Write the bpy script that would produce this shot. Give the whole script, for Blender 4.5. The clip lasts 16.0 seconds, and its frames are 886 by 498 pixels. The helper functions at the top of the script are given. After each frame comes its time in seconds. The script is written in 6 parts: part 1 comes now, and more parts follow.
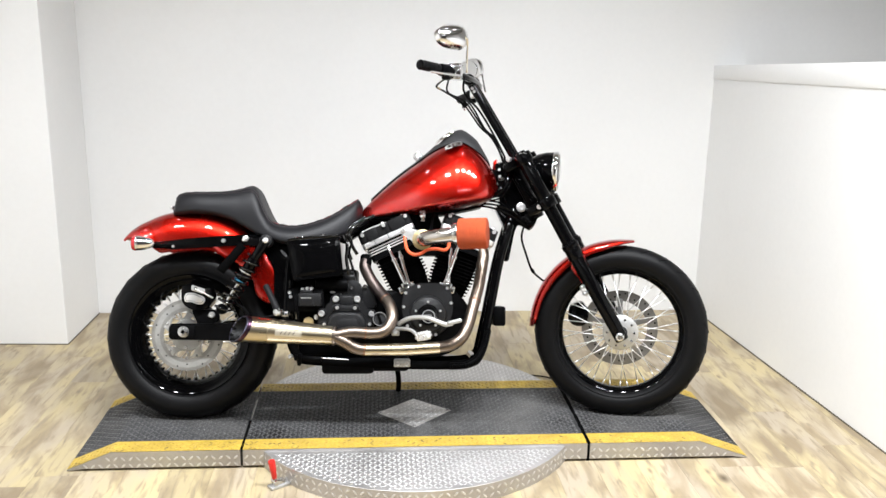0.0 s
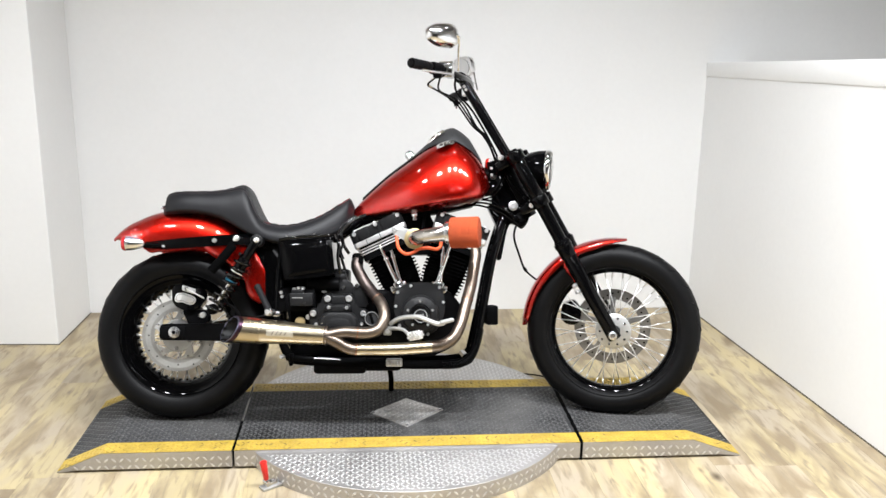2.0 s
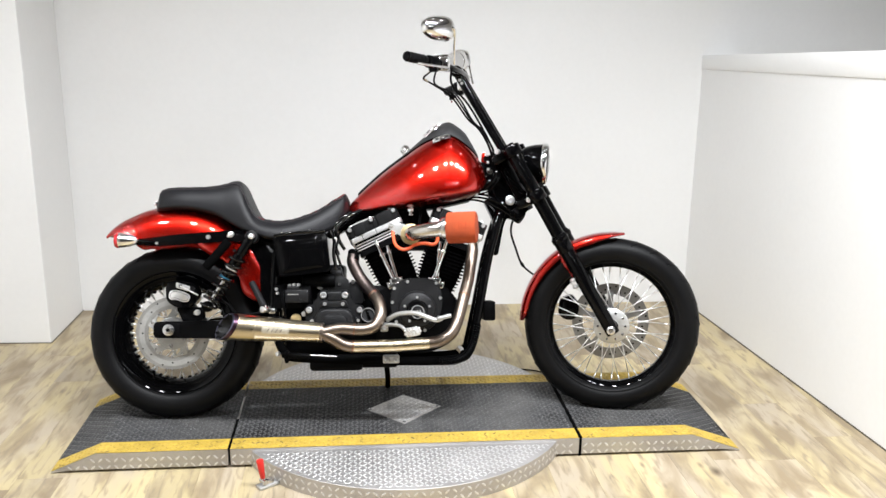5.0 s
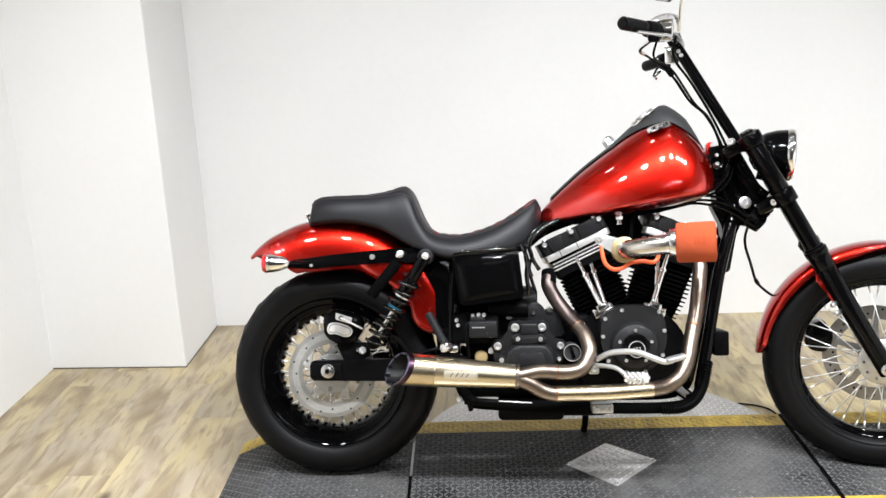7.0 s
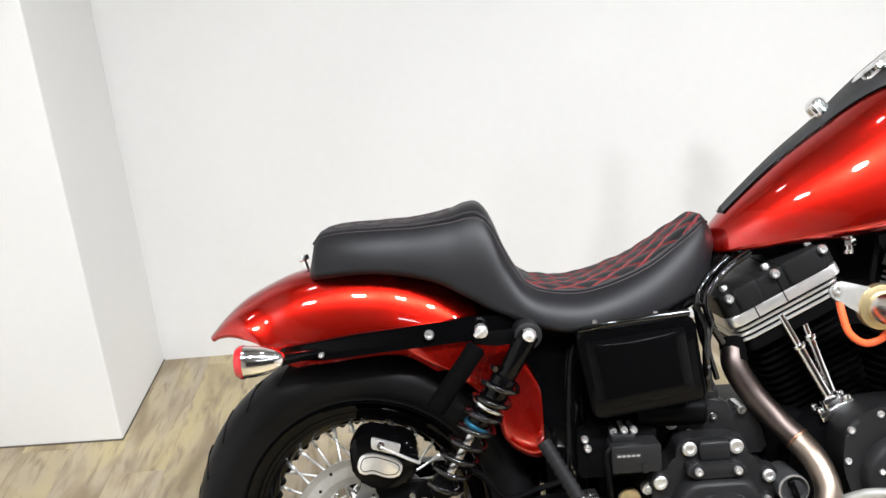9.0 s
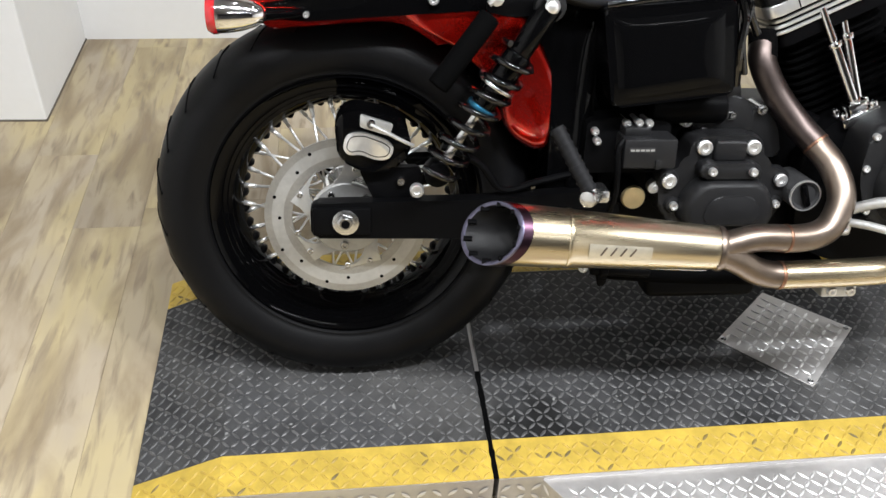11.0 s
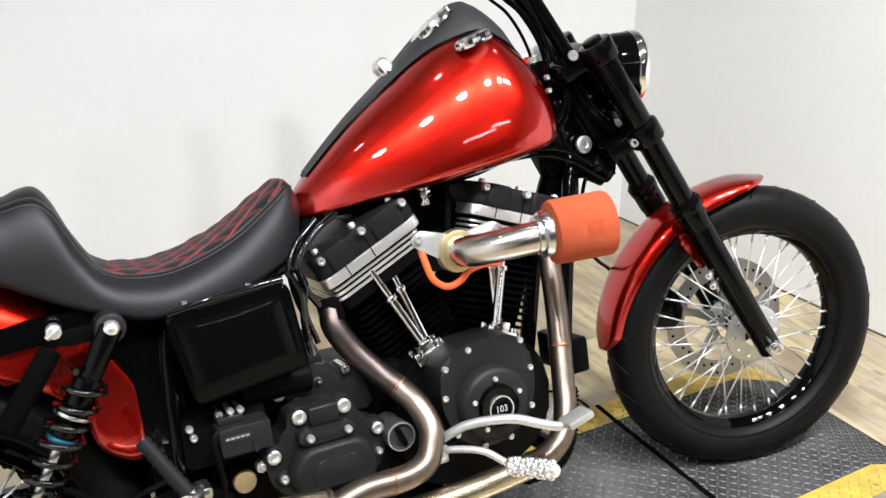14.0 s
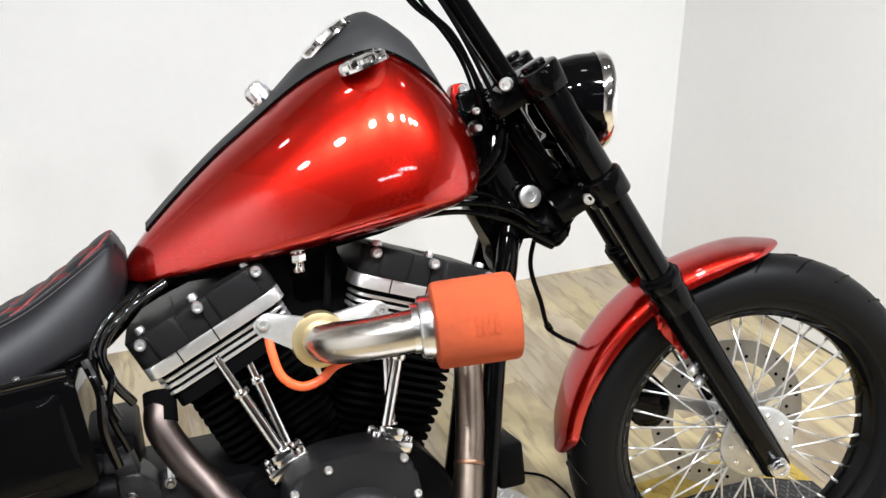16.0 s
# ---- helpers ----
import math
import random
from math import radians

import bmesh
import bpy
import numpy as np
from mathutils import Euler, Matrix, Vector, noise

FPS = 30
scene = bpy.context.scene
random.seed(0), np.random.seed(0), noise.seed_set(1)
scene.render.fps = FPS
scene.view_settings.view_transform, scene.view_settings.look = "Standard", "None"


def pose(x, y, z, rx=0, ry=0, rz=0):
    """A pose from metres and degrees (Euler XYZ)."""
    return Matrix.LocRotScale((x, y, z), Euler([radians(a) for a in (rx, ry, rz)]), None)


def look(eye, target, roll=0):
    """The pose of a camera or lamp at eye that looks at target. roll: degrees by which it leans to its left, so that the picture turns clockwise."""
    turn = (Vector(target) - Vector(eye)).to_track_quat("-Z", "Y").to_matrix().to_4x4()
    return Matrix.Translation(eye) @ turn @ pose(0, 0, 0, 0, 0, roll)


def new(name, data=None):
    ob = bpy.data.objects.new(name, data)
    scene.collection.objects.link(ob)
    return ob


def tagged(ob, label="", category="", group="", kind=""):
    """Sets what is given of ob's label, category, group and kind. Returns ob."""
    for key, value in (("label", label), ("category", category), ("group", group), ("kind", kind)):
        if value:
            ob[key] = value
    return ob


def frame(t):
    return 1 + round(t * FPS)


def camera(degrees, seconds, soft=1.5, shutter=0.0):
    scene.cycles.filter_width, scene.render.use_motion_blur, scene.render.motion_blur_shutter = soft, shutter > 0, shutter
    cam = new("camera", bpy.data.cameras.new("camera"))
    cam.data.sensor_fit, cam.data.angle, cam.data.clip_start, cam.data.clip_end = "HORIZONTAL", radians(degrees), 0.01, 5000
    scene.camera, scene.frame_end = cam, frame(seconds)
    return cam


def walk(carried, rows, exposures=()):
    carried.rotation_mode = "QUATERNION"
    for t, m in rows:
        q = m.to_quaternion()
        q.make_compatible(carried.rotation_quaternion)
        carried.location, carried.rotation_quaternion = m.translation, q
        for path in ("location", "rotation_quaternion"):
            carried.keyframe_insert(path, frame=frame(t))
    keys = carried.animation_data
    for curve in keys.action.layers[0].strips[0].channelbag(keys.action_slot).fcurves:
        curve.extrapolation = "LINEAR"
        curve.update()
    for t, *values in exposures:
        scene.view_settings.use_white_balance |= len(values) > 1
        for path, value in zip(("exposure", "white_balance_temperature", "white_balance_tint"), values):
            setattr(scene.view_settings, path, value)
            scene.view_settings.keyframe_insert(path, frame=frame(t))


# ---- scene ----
cam = camera(53.4, 16.0)
PATH = [
    (0, (-0.106, -3.266, 1.524), (0.047, -1.331, 1.041), 1.0),
    (0.5, (-0.095, -3.263, 1.525), (0.053, -1.327, 1.047), 1.1),
    (1, (-0.103, -3.262, 1.52), (0.045, -1.328, 1.036), 1.0),
    (1.5, (-0.096, -3.256, 1.525), (0.058, -1.326, 1.023), 1.1),
    (2, (-0.095, -3.252, 1.529), (0.07, -1.319, 1.039), 0.9),
    (2.5, (-0.085, -3.247, 1.535), (0.062, -1.316, 1.036), 1.0),
    (3, (-0.089, -3.249, 1.533), (0.068, -1.319, 1.034), 0.9),
    (5.3, (-0.114, -3.208, 1.519), (0.069, -1.281, 1.017), 0.7),
    (5.5, (-0.122, -3.191, 1.516), (0.036, -1.264, 1.003), 0.5),
    (6, (-0.208, -3.106, 1.525), (-0.07, -1.17, 1.043), -2.0),
    (6.5, (-0.277, -2.885, 1.494), (-0.249, -0.953, 0.976), -2.1),
    (7, (-0.387, -2.547, 1.491), (-0.441, -0.625, 0.939), -2.1),
    (7.5, (-0.518, -2.22, 1.455), (-0.509, -0.322, 0.823), -2.5),
    (8, (-0.566, -1.917, 1.436), (-0.488, -0.029, 0.781), -5.0),
    (8.2, (-0.585, -1.764, 1.449), (-0.566, 0.128, 0.807), -4.5),
    (10.3, (-0.812, -1.217, 1.331), (-0.627, 0.438, 0.224), 0.0),
    (10.5, (-0.824, -1.218, 1.307), (-0.621, 0.395, 0.142), 1.2),
    (11, (-0.81, -1.238, 1.278), (-0.595, 0.298, 0.015), 2.9),
    (11.5, (-0.786, -1.253, 1.276), (-0.414, 0.332, 0.115), 3.1),
    (12, (-0.724, -1.271, 1.293), (-0.145, 0.291, 0.187), 0.8),
    (12.5, (-0.669, -1.298, 1.318), (0.066, 0.266, 0.309), 0.7),
    (13, (-0.64, -1.316, 1.348), (0.147, 0.265, 0.409), 0.6),
    (13.5, (-0.627, -1.327, 1.367), (0.204, 0.276, 0.508), 0.0),
    (14, (-0.622, -1.315, 1.386), (0.25, 0.297, 0.584), -0.3),
    (14.5, (-0.607, -1.302, 1.404), (0.288, 0.307, 0.623), 0.0),
    (15, (-0.542, -1.272, 1.411), (0.337, 0.355, 0.65), -1.7),
    (15.5, (-0.316, -1.276, 1.373), (0.446, 0.404, 0.6), 0.1),
    (16, (-0.152, -1.105, 1.346), (0.516, 0.601, 0.544), -0.4),
]
walk(cam, [(t, look(eye, target, roll)) for t, eye, target, roll in PATH],
     [(0, -0.34), (1.5, -0.36), (3.0, -0.46), (5.5, -0.40), (7.0, -0.27), (8.2, -0.26), (10.3, -0.47), (11.5, -0.58), (12.0, -0.62), (12.6, -0.56), (14.0, -0.4), (16, -0.4)])

# ---- light ----
world = bpy.data.worlds.new("world")
scene.world = world
world.use_nodes = True
world.node_tree.nodes["Background"].inputs[0].default_value = (0.9, 0.95, 1.0, 1)
world.node_tree.nodes["Background"].inputs[1].default_value = 0.05


def ceiling_or_fill_lamp(x, y, z, size_x, size_y, watts, colour=(0.94, 0.965, 1.0), shape="RECTANGLE"):
    lamp = bpy.data.lights.new("ceiling_or_fill_lamp", "AREA")
    lamp.shape, lamp.size, lamp.size_y, lamp.energy, lamp.color = shape, size_x, size_y, watts, colour
    lamp.spread = radians(145)
    ob = new("ceiling_or_fill_lamp", lamp)
    ob.location = (x, y, z)
    return ob


# The last two are added fill, placed to brighten the half wall.
for x, watts in ((-1.75, 16), (-1.05, 42), (-0.35, 55), (0.35, 62), (1.0, 45), (1.42, 23), (1.70, 40)):
    ceiling_or_fill_lamp(x, -1.25, 3.12, 0.19, 0.19, watts, shape="DISK")
for k in range(4):
    ceiling_or_fill_lamp(-1.65 + 1.1 * k, 0.15, 3.12, 0.14, 0.14, 1.5, shape="DISK")
for x, tube_y in ((0.9, -3.40), (0.9, -3.53), (-0.1, -3.75), (-0.1, -3.88)):
    ceiling_or_fill_lamp(x, tube_y, 3.12, 1.2, 0.04, 9)


# ---- materials ----
def material(name, colour, rough=0.5, metal=0.0, coat=0.0, vary=0.15, scale=6.0, fine=120.0, bump=0.0, bump_scale=300.0,
             rough_vary=0.1, stretch=(1, 1, 1), tint=None, per_piece=0.0, shine=0.5):
    """A surface with a broad and a fine variation of its colour and gloss, and a fine relief."""
    m = bpy.data.materials.new(name)
    m.use_nodes = True
    nodes, links = m.node_tree.nodes, m.node_tree.links
    shader = nodes["Principled BSDF"]
    coords = nodes.new("ShaderNodeTexCoord")
    mapping = nodes.new("ShaderNodeMapping")
    mapping.inputs["Scale"].default_value = stretch
    links.new(coords.outputs["Object"], mapping.inputs["Vector"])
    broad = nodes.new("ShaderNodeTexNoise")
    broad.inputs["Scale"].default_value, broad.inputs["Detail"].default_value = scale, 5
    grain = nodes.new("ShaderNodeTexNoise")
    grain.inputs["Scale"].default_value, grain.inputs["Detail"].default_value = fine, 3
    for n in (broad, grain):
        links.new(mapping.outputs["Vector"], n.inputs["Vector"])
    mix = nodes.new("ShaderNodeMath")
    mix.operation = "MULTIPLY_ADD"
    links.new(grain.outputs["Fac"], mix.inputs[0])
    mix.inputs[1].default_value = 0.45
    links.new(broad.outputs["Fac"], mix.inputs[2])
    ramp = nodes.new("ShaderNodeMapRange")
    ramp.inputs["From Min"].default_value, ramp.inputs["From Max"].default_value = 0.4, 1.05
    links.new(mix.outputs[0], ramp.inputs["Value"])
    blend = nodes.new("ShaderNodeMix")
    blend.data_type = "RGBA"
    dark = tuple(c * (1 - vary) for c in colour)
    light = tint if tint else tuple(min(1, c * (1 + vary)) for c in colour)
    blend.inputs["A"].default_value, blend.inputs["B"].default_value = (*dark, 1), (*light, 1)
    links.new(ramp.outputs["Result"], blend.inputs["Factor"])
    last = blend.outputs["Result"]
    if per_piece:
        info = nodes.new("ShaderNodeObjectInfo")
        value = nodes.new("ShaderNodeMapRange")
        value.inputs["To Min"].default_value, value.inputs["To Max"].default_value = 1 - per_piece, 1 + per_piece
        links.new(info.outputs["Random"], value.inputs["Value"])
        hsv = nodes.new("ShaderNodeHueSaturation")
        links.new(value.outputs["Result"], hsv.inputs["Value"])
        links.new(last, hsv.inputs["Color"])
        last = hsv.outputs["Color"]
    links.new(last, shader.inputs["Base Color"])
    gloss = nodes.new("ShaderNodeMapRange")
    gloss.inputs["To Min"].default_value = max(0.02, rough * (1 - rough_vary))
    gloss.inputs["To Max"].default_value = min(1, rough * (1 + rough_vary))
    links.new(mix.outputs[0], gloss.inputs["Value"])
    links.new(gloss.outputs["Result"], shader.inputs["Roughness"])
    shader.inputs["Metallic"].default_value = metal
    shader.inputs["Specular IOR Level"].default_value = shine
    shader.inputs["Coat Weight"].default_value = coat
    shader.inputs["Coat Roughness"].default_value = 0.03
    if bump:
        relief = nodes.new("ShaderNodeTexNoise")
        relief.inputs["Scale"].default_value, relief.inputs["Detail"].default_value = bump_scale, 4
        links.new(mapping.outputs["Vector"], relief.inputs["Vector"])
        b = nodes.new("ShaderNodeBump")
        b.inputs["Strength"].default_value, b.inputs["Distance"].default_value = bump, 0.002
        links.new(relief.outputs["Fac"], b.inputs["Height"])
        links.new(b.outputs["Normal"], shader.inputs["Normal"])
    return m


WALL = material("wall_paint", (0.80, 0.80, 0.795), 0.6, vary=0.03, scale=1.5, fine=40, bump=0.12, bump_scale=220)
# The unseen ceiling; its grey sets the bounce light and top reflections.
CEIL = material("ceiling_paint", (0.20, 0.20, 0.20), 0.8, vary=0.04, scale=2, bump=0.1)
# For the unseen front wall: dark, so black parts reflect little light.
SHOP = material("dark_shop_paint", (0.075, 0.075, 0.08), 0.7, vary=0.2, scale=1.5)


def wood_material():
    """Oak-look vinyl: streaks along y, pale and greyish boards, darker heart patches and a few knots."""
    m = bpy.data.materials.new("vinyl_plank")
    m.use_nodes = True
    nodes, links = m.node_tree.nodes, m.node_tree.links
    shader = nodes["Principled BSDF"]
    place, info = nodes.new("ShaderNodeNewGeometry"), nodes.new("ShaderNodeObjectInfo")
    shift = nodes.new("ShaderNodeVectorMath")
    shift.operation = "SCALE"
    shift.inputs[0].default_value = (13.0, 7.0, 0.0)
    links.new(info.outputs["Random"], shift.inputs["Scale"])
    moved = nodes.new("ShaderNodeVectorMath")
    links.new(place.outputs["Position"], moved.inputs[0])
    links.new(shift.outputs[0], moved.inputs[1])

    def streak(scale, detail, stretch):
        mp, n = nodes.new("ShaderNodeMapping"), nodes.new("ShaderNodeTexNoise")
        mp.inputs["Scale"].default_value = stretch
        n.inputs["Scale"].default_value, n.inputs["Detail"].default_value, n.inputs["Distortion"].default_value = scale, detail, 0.6
        links.new(moved.outputs[0], mp.inputs["Vector"])
        links.new(mp.outputs[0], n.inputs["Vector"])
        return n.outputs["Fac"]

    def mix(fac, one, two, low, high):
        r, x = nodes.new("ShaderNodeMapRange"), nodes.new("ShaderNodeMix")
        x.data_type = "RGBA"
        r.inputs["From Min"].default_value, r.inputs["From Max"].default_value = low, high
        links.new(fac, r.inputs["Value"])
        links.new(r.outputs["Result"], x.inputs["Factor"])
        for socket, c in (("A", one), ("B", two)):
            if isinstance(c, tuple):
                x.inputs[socket].default_value = (*c, 1)
            else:
                links.new(c, x.inputs[socket])
        return x.outputs["Result"]

    base = mix(streak(1.5, 3, (3.2, 1.1, 1)), (0.45, 0.370, 0.212), (0.375, 0.315, 0.232), 0.40, 0.60)
    base = mix(streak(2.4, 6, (4.2, 1.3, 1)), (0.240, 0.185, 0.115), base, 0.34, 0.54)
    base = mix(streak(4.5, 7, (11.0, 1.6, 1)), (0.245, 0.195, 0.132), base, 0.30, 0.48)
    flecks, fm = nodes.new("ShaderNodeTexVoronoi"), nodes.new("ShaderNodeMapping")
    fm.inputs["Scale"].default_value = (11.0, 4.0, 1)
    links.new(moved.outputs[0], fm.inputs["Vector"])
    links.new(fm.outputs[0], flecks.inputs["Vector"])
    flecks.inputs["Scale"].default_value = 1.0
    base = mix(flecks.outputs["Distance"], (0.22, 0.17, 0.11), base, 0.03, 0.12)
    knots = nodes.new("ShaderNodeTexVoronoi")
    km = nodes.new("ShaderNodeMapping")
    km.inputs["Scale"].default_value = (2.6, 1.5, 1)
    links.new(moved.outputs[0], km.inputs["Vector"])
    links.new(km.outputs[0], knots.inputs["Vector"])
    knots.inputs["Scale"].default_value = 1.0
    base = mix(knots.outputs["Distance"], (0.10, 0.072, 0.045), base, 0.012, 0.065)
    tone, hsv = nodes.new("ShaderNodeMapRange"), nodes.new("ShaderNodeHueSaturation")
    tone.inputs["To Min"].default_value, tone.inputs["To Max"].default_value = 0.90, 1.10
    links.new(info.outputs["Random"], tone.inputs["Value"])
    links.new(tone.outputs["Result"], hsv.inputs["Value"])
    links.new(base, hsv.inputs["Color"])
    links.new(hsv.outputs["Color"], shader.inputs["Base Color"])
    grain, bump = streak(9.0, 4, (14.0, 0.8, 1)), nodes.new("ShaderNodeBump")
    bump.inputs["Strength"].default_value, bump.inputs["Distance"].default_value = 0.15, 0.001
    links.new(grain, bump.inputs["Height"])
    links.new(bump.outputs["Normal"], shader.inputs["Normal"])
    rough = nodes.new("ShaderNodeMapRange")
    rough.inputs["To Min"].default_value, rough.inputs["To Max"].default_value = 0.38, 0.58
    links.new(grain, rough.inputs["Value"])
    links.new(rough.outputs["Result"], shader.inputs["Roughness"])
    shader.inputs["Specular IOR Level"].default_value = 0.35
    return m


WOOD = wood_material()
GROUT = material("plank_joint", (0.27, 0.21, 0.145), 0.8)
JOINT = material("dirty_joint", (0.10, 0.085, 0.065), 0.8, vary=0.3, scale=12)
DECK = material("dark_deck_paint", (0.038, 0.038, 0.039), 0.50, vary=0.75, scale=5, fine=30, shine=0.06, bump=0.15, bump_scale=180, rough_vary=0.3)


def add_dirt(m, pale, dark):
    """Pale grit specks and dark oily stains on a painted surface."""
    nodes, links = m.node_tree.nodes, m.node_tree.links
    shader = nodes["Principled BSDF"]
    old = shader.inputs["Base Color"].links[0].from_socket
    place = nodes.new("ShaderNodeNewGeometry")

    def layer(below, fac, colour, low, high, flip):
        r, x = nodes.new("ShaderNodeMapRange"), nodes.new("ShaderNodeMix")
        x.data_type = "RGBA"
        r.inputs["From Min"].default_value, r.inputs["From Max"].default_value = low, high
        r.inputs["To Min"].default_value, r.inputs["To Max"].default_value = (1.0, 0.0) if flip else (0.0, 1.0)
        links.new(fac, r.inputs["Value"])
        links.new(r.outputs["Result"], x.inputs["Factor"])
        links.new(below, x.inputs["A"])
        x.inputs["B"].default_value = (*colour, 1)
        return x.outputs["Result"]

    stain, dust, grit = nodes.new("ShaderNodeTexNoise"), nodes.new("ShaderNodeTexNoise"), nodes.new("ShaderNodeTexVoronoi")
    stain.inputs["Scale"].default_value, stain.inputs["Detail"].default_value = 6.0, 6
    dust.inputs["Scale"].default_value, dust.inputs["Detail"].default_value = 3.2, 8
    grit.inputs["Scale"].default_value = 55.0
    for n in (stain, dust, grit):
        links.new(place.outputs["Position"], n.inputs["Vector"])
    tone = layer(old, dust.outputs["Fac"], pale, 0.50, 0.95, False)
    tone = layer(tone, stain.outputs["Fac"], dark, 0.30, 0.42, True)
    tone = layer(tone, grit.outputs["Distance"], (0.34, 0.34, 0.33), 0.03, 0.07, True)
    chips = nodes.new("ShaderNodeTexNoise")
    chips.inputs["Scale"].default_value, chips.inputs["Detail"].default_value = 75.0, 3
    links.new(place.outputs["Position"], chips.inputs["Vector"])
    tone = layer(tone, chips.outputs["Fac"], (0.20, 0.20, 0.195), 0.66, 0.72, False)
    links.new(tone, shader.inputs["Base Color"])


add_dirt(DECK, (0.135, 0.131, 0.124), (0.012, 0.012, 0.012))
DECK_TREAD = material("worn_deck_tread", (0.075, 0.074, 0.074), 0.32, vary=0.6, scale=40, fine=160, shine=0.36)
YELLOW = material("yellow_line_paint", (0.42, 0.290, 0.042), 0.5, vary=0.30, scale=14, fine=90, bump=0.15)
YELLOW_TREAD = material("worn_yellow_tread", (0.40, 0.270, 0.042), 0.5, vary=0.25, scale=14, fine=90)


def wear_off(m, bare, share):
    """Lets a share of the raised pieces show the bare colour under their paint."""
    nodes, links = m.node_tree.nodes, m.node_tree.links
    shader = nodes["Principled BSDF"]
    old = shader.inputs["Base Color"].links[0].from_socket
    piece, limit, mix = nodes.new("ShaderNodeNewGeometry"), nodes.new("ShaderNodeMapRange"), nodes.new("ShaderNodeMix")
    mix.data_type = "RGBA"
    limit.inputs["From Min"].default_value, limit.inputs["From Max"].default_value = 1 - 2 * share, 1.0
    links.new(piece.outputs["Random Per Island"], limit.inputs["Value"])
    links.new(limit.outputs["Result"], mix.inputs["Factor"])
    links.new(old, mix.inputs["A"])
    mix.inputs["B"].default_value = (*bare, 1)
    links.new(mix.outputs["Result"], shader.inputs["Base Color"])


wear_off(YELLOW_TREAD, (0.075, 0.058, 0.026), 0.12)
ALU = material("aluminium_tread_plate", (0.50, 0.485, 0.475), 0.42, metal=0.85, vary=0.18, scale=5, fine=90, rough_vary=0.35, bump=0.05)
ALU_TREAD = material("polished_tread", (0.74, 0.735, 0.73), 0.36, metal=0.8, vary=0.15, scale=8)
RED = material("candy_red_paint", (0.50, 0.0095, 0.0045), 0.25, metal=0.92, coat=1.0, vary=0.10, scale=3, fine=900, rough_vary=0.15)
RED.node_tree.nodes["Principled BSDF"].inputs["Coat IOR"].default_value = 1.62
RED.node_tree.nodes["Principled BSDF"].inputs["Specular Tint"].default_value = (0.30, 0.012, 0.010, 1)
BLACK = material("gloss_black_paint", (0.0015, 0.0015, 0.0017), 0.05, shine=0.13, vary=0.15, scale=5)
SATIN = material("satin_black_wrinkle", (0.0100, 0.0100, 0.0106), 0.34, shine=0.20, vary=0.25, scale=9, bump=0.35, bump_scale=900)
ROCKER = material("rocker_black_wrinkle", (0.0075, 0.0075, 0.008), 0.40, shine=0.13, vary=0.25, scale=9, bump=0.35, bump_scale=900)
DASH = material("matt_black_dash", (0.030, 0.030, 0.031), 0.55, shine=0.25, vary=0.15, scale=7, bump=0.25, bump_scale=800)
RIM = material("gloss_black_rim", (0.0012, 0.0012, 0.0014), 0.04, shine=0.13, vary=0.15, scale=5)
LACQUER = material("thick_black_lacquer", (0.0015, 0.0015, 0.0017), 0.06, shine=0.55, vary=0.15, scale=5)
TRIM = material("gloss_black_trim", (0.0018, 0.0018, 0.0020), 0.05, shine=0.09, vary=0.15)
FIN = material("soot_black_fin_coat", (0.0015, 0.0015, 0.0016), 0.85, shine=0.03, vary=0.2)
RUBBER = material("tyre_rubber", (0.0038, 0.0038, 0.0042), 0.42, shine=0.12, vary=0.3, scale=6, fine=140, bump=0.1, bump_scale=400, rough_vary=0.2)
PLASTIC = material("black_plastic", (0.0025, 0.0025, 0.0028), 0.40, shine=0.04, vary=0.2, bump=0.1)
CHROME = material("chrome", (0.82, 0.82, 0.83), 0.08, metal=1.0, vary=0.05, rough_vary=0.4)
STEEL = material("zinc_plated_steel", (0.62, 0.62, 0.62), 0.24, metal=1.0, vary=0.12, scale=20)
BOLT = material("bright_bolt_steel", (0.88, 0.88, 0.88), 0.34, metal=0.92, vary=0.08, scale=30)
SPOKE = material("bright_spoke_steel", (0.86, 0.86, 0.86), 0.30, metal=0.8, vary=0.05)
CARRIER = material("cast_disc_carrier", (0.50, 0.50, 0.49), 0.36, metal=0.7, vary=0.15, scale=15)
BRUSHED = material("brushed_stainless", (0.56, 0.53, 0.49), 0.22, metal=1.0, vary=0.10, scale=8, fine=60, stretch=(0.4, 6, 6), rough_vary=0.15)
HEAT = material("heat_tinted_stainless", (0.165, 0.128, 0.102), 0.34, metal=1.0, vary=0.15, scale=5, fine=60, tint=(0.24, 0.195, 0.16), rough_vary=0.12)
HEAT_DARK = material("dark_heat_tinted_stainless", (0.070, 0.054, 0.050), 0.38, metal=1.0, vary=0.2, scale=6, fine=60, tint=(0.105, 0.085, 0.078), rough_vary=0.12)
WELD = material("brown_weld", (0.24, 0.13, 0.085), 0.4, metal=1.0, vary=0.25, scale=40)
ETCHED = material("etched_plate", (0.66, 0.61, 0.50), 0.40, metal=0.8, vary=0.15, scale=30)
GOLD = material("straw_tinted_stainless", (0.53, 0.44, 0.285), 0.26, metal=1.0, vary=0.10, scale=4, fine=60, stretch=(0.4, 5, 5), tint=(0.59, 0.52, 0.40), rough_vary=0.15)
BURNT = material("purple_burnt_steel", (0.062, 0.024, 0.030), 0.30, metal=1.0, vary=0.4, scale=14, tint=(0.075, 0.045, 0.070))
LIP = material("blue_burnt_lip", (0.17, 0.165, 0.24), 0.32, metal=1.0, vary=0.3, scale=30)
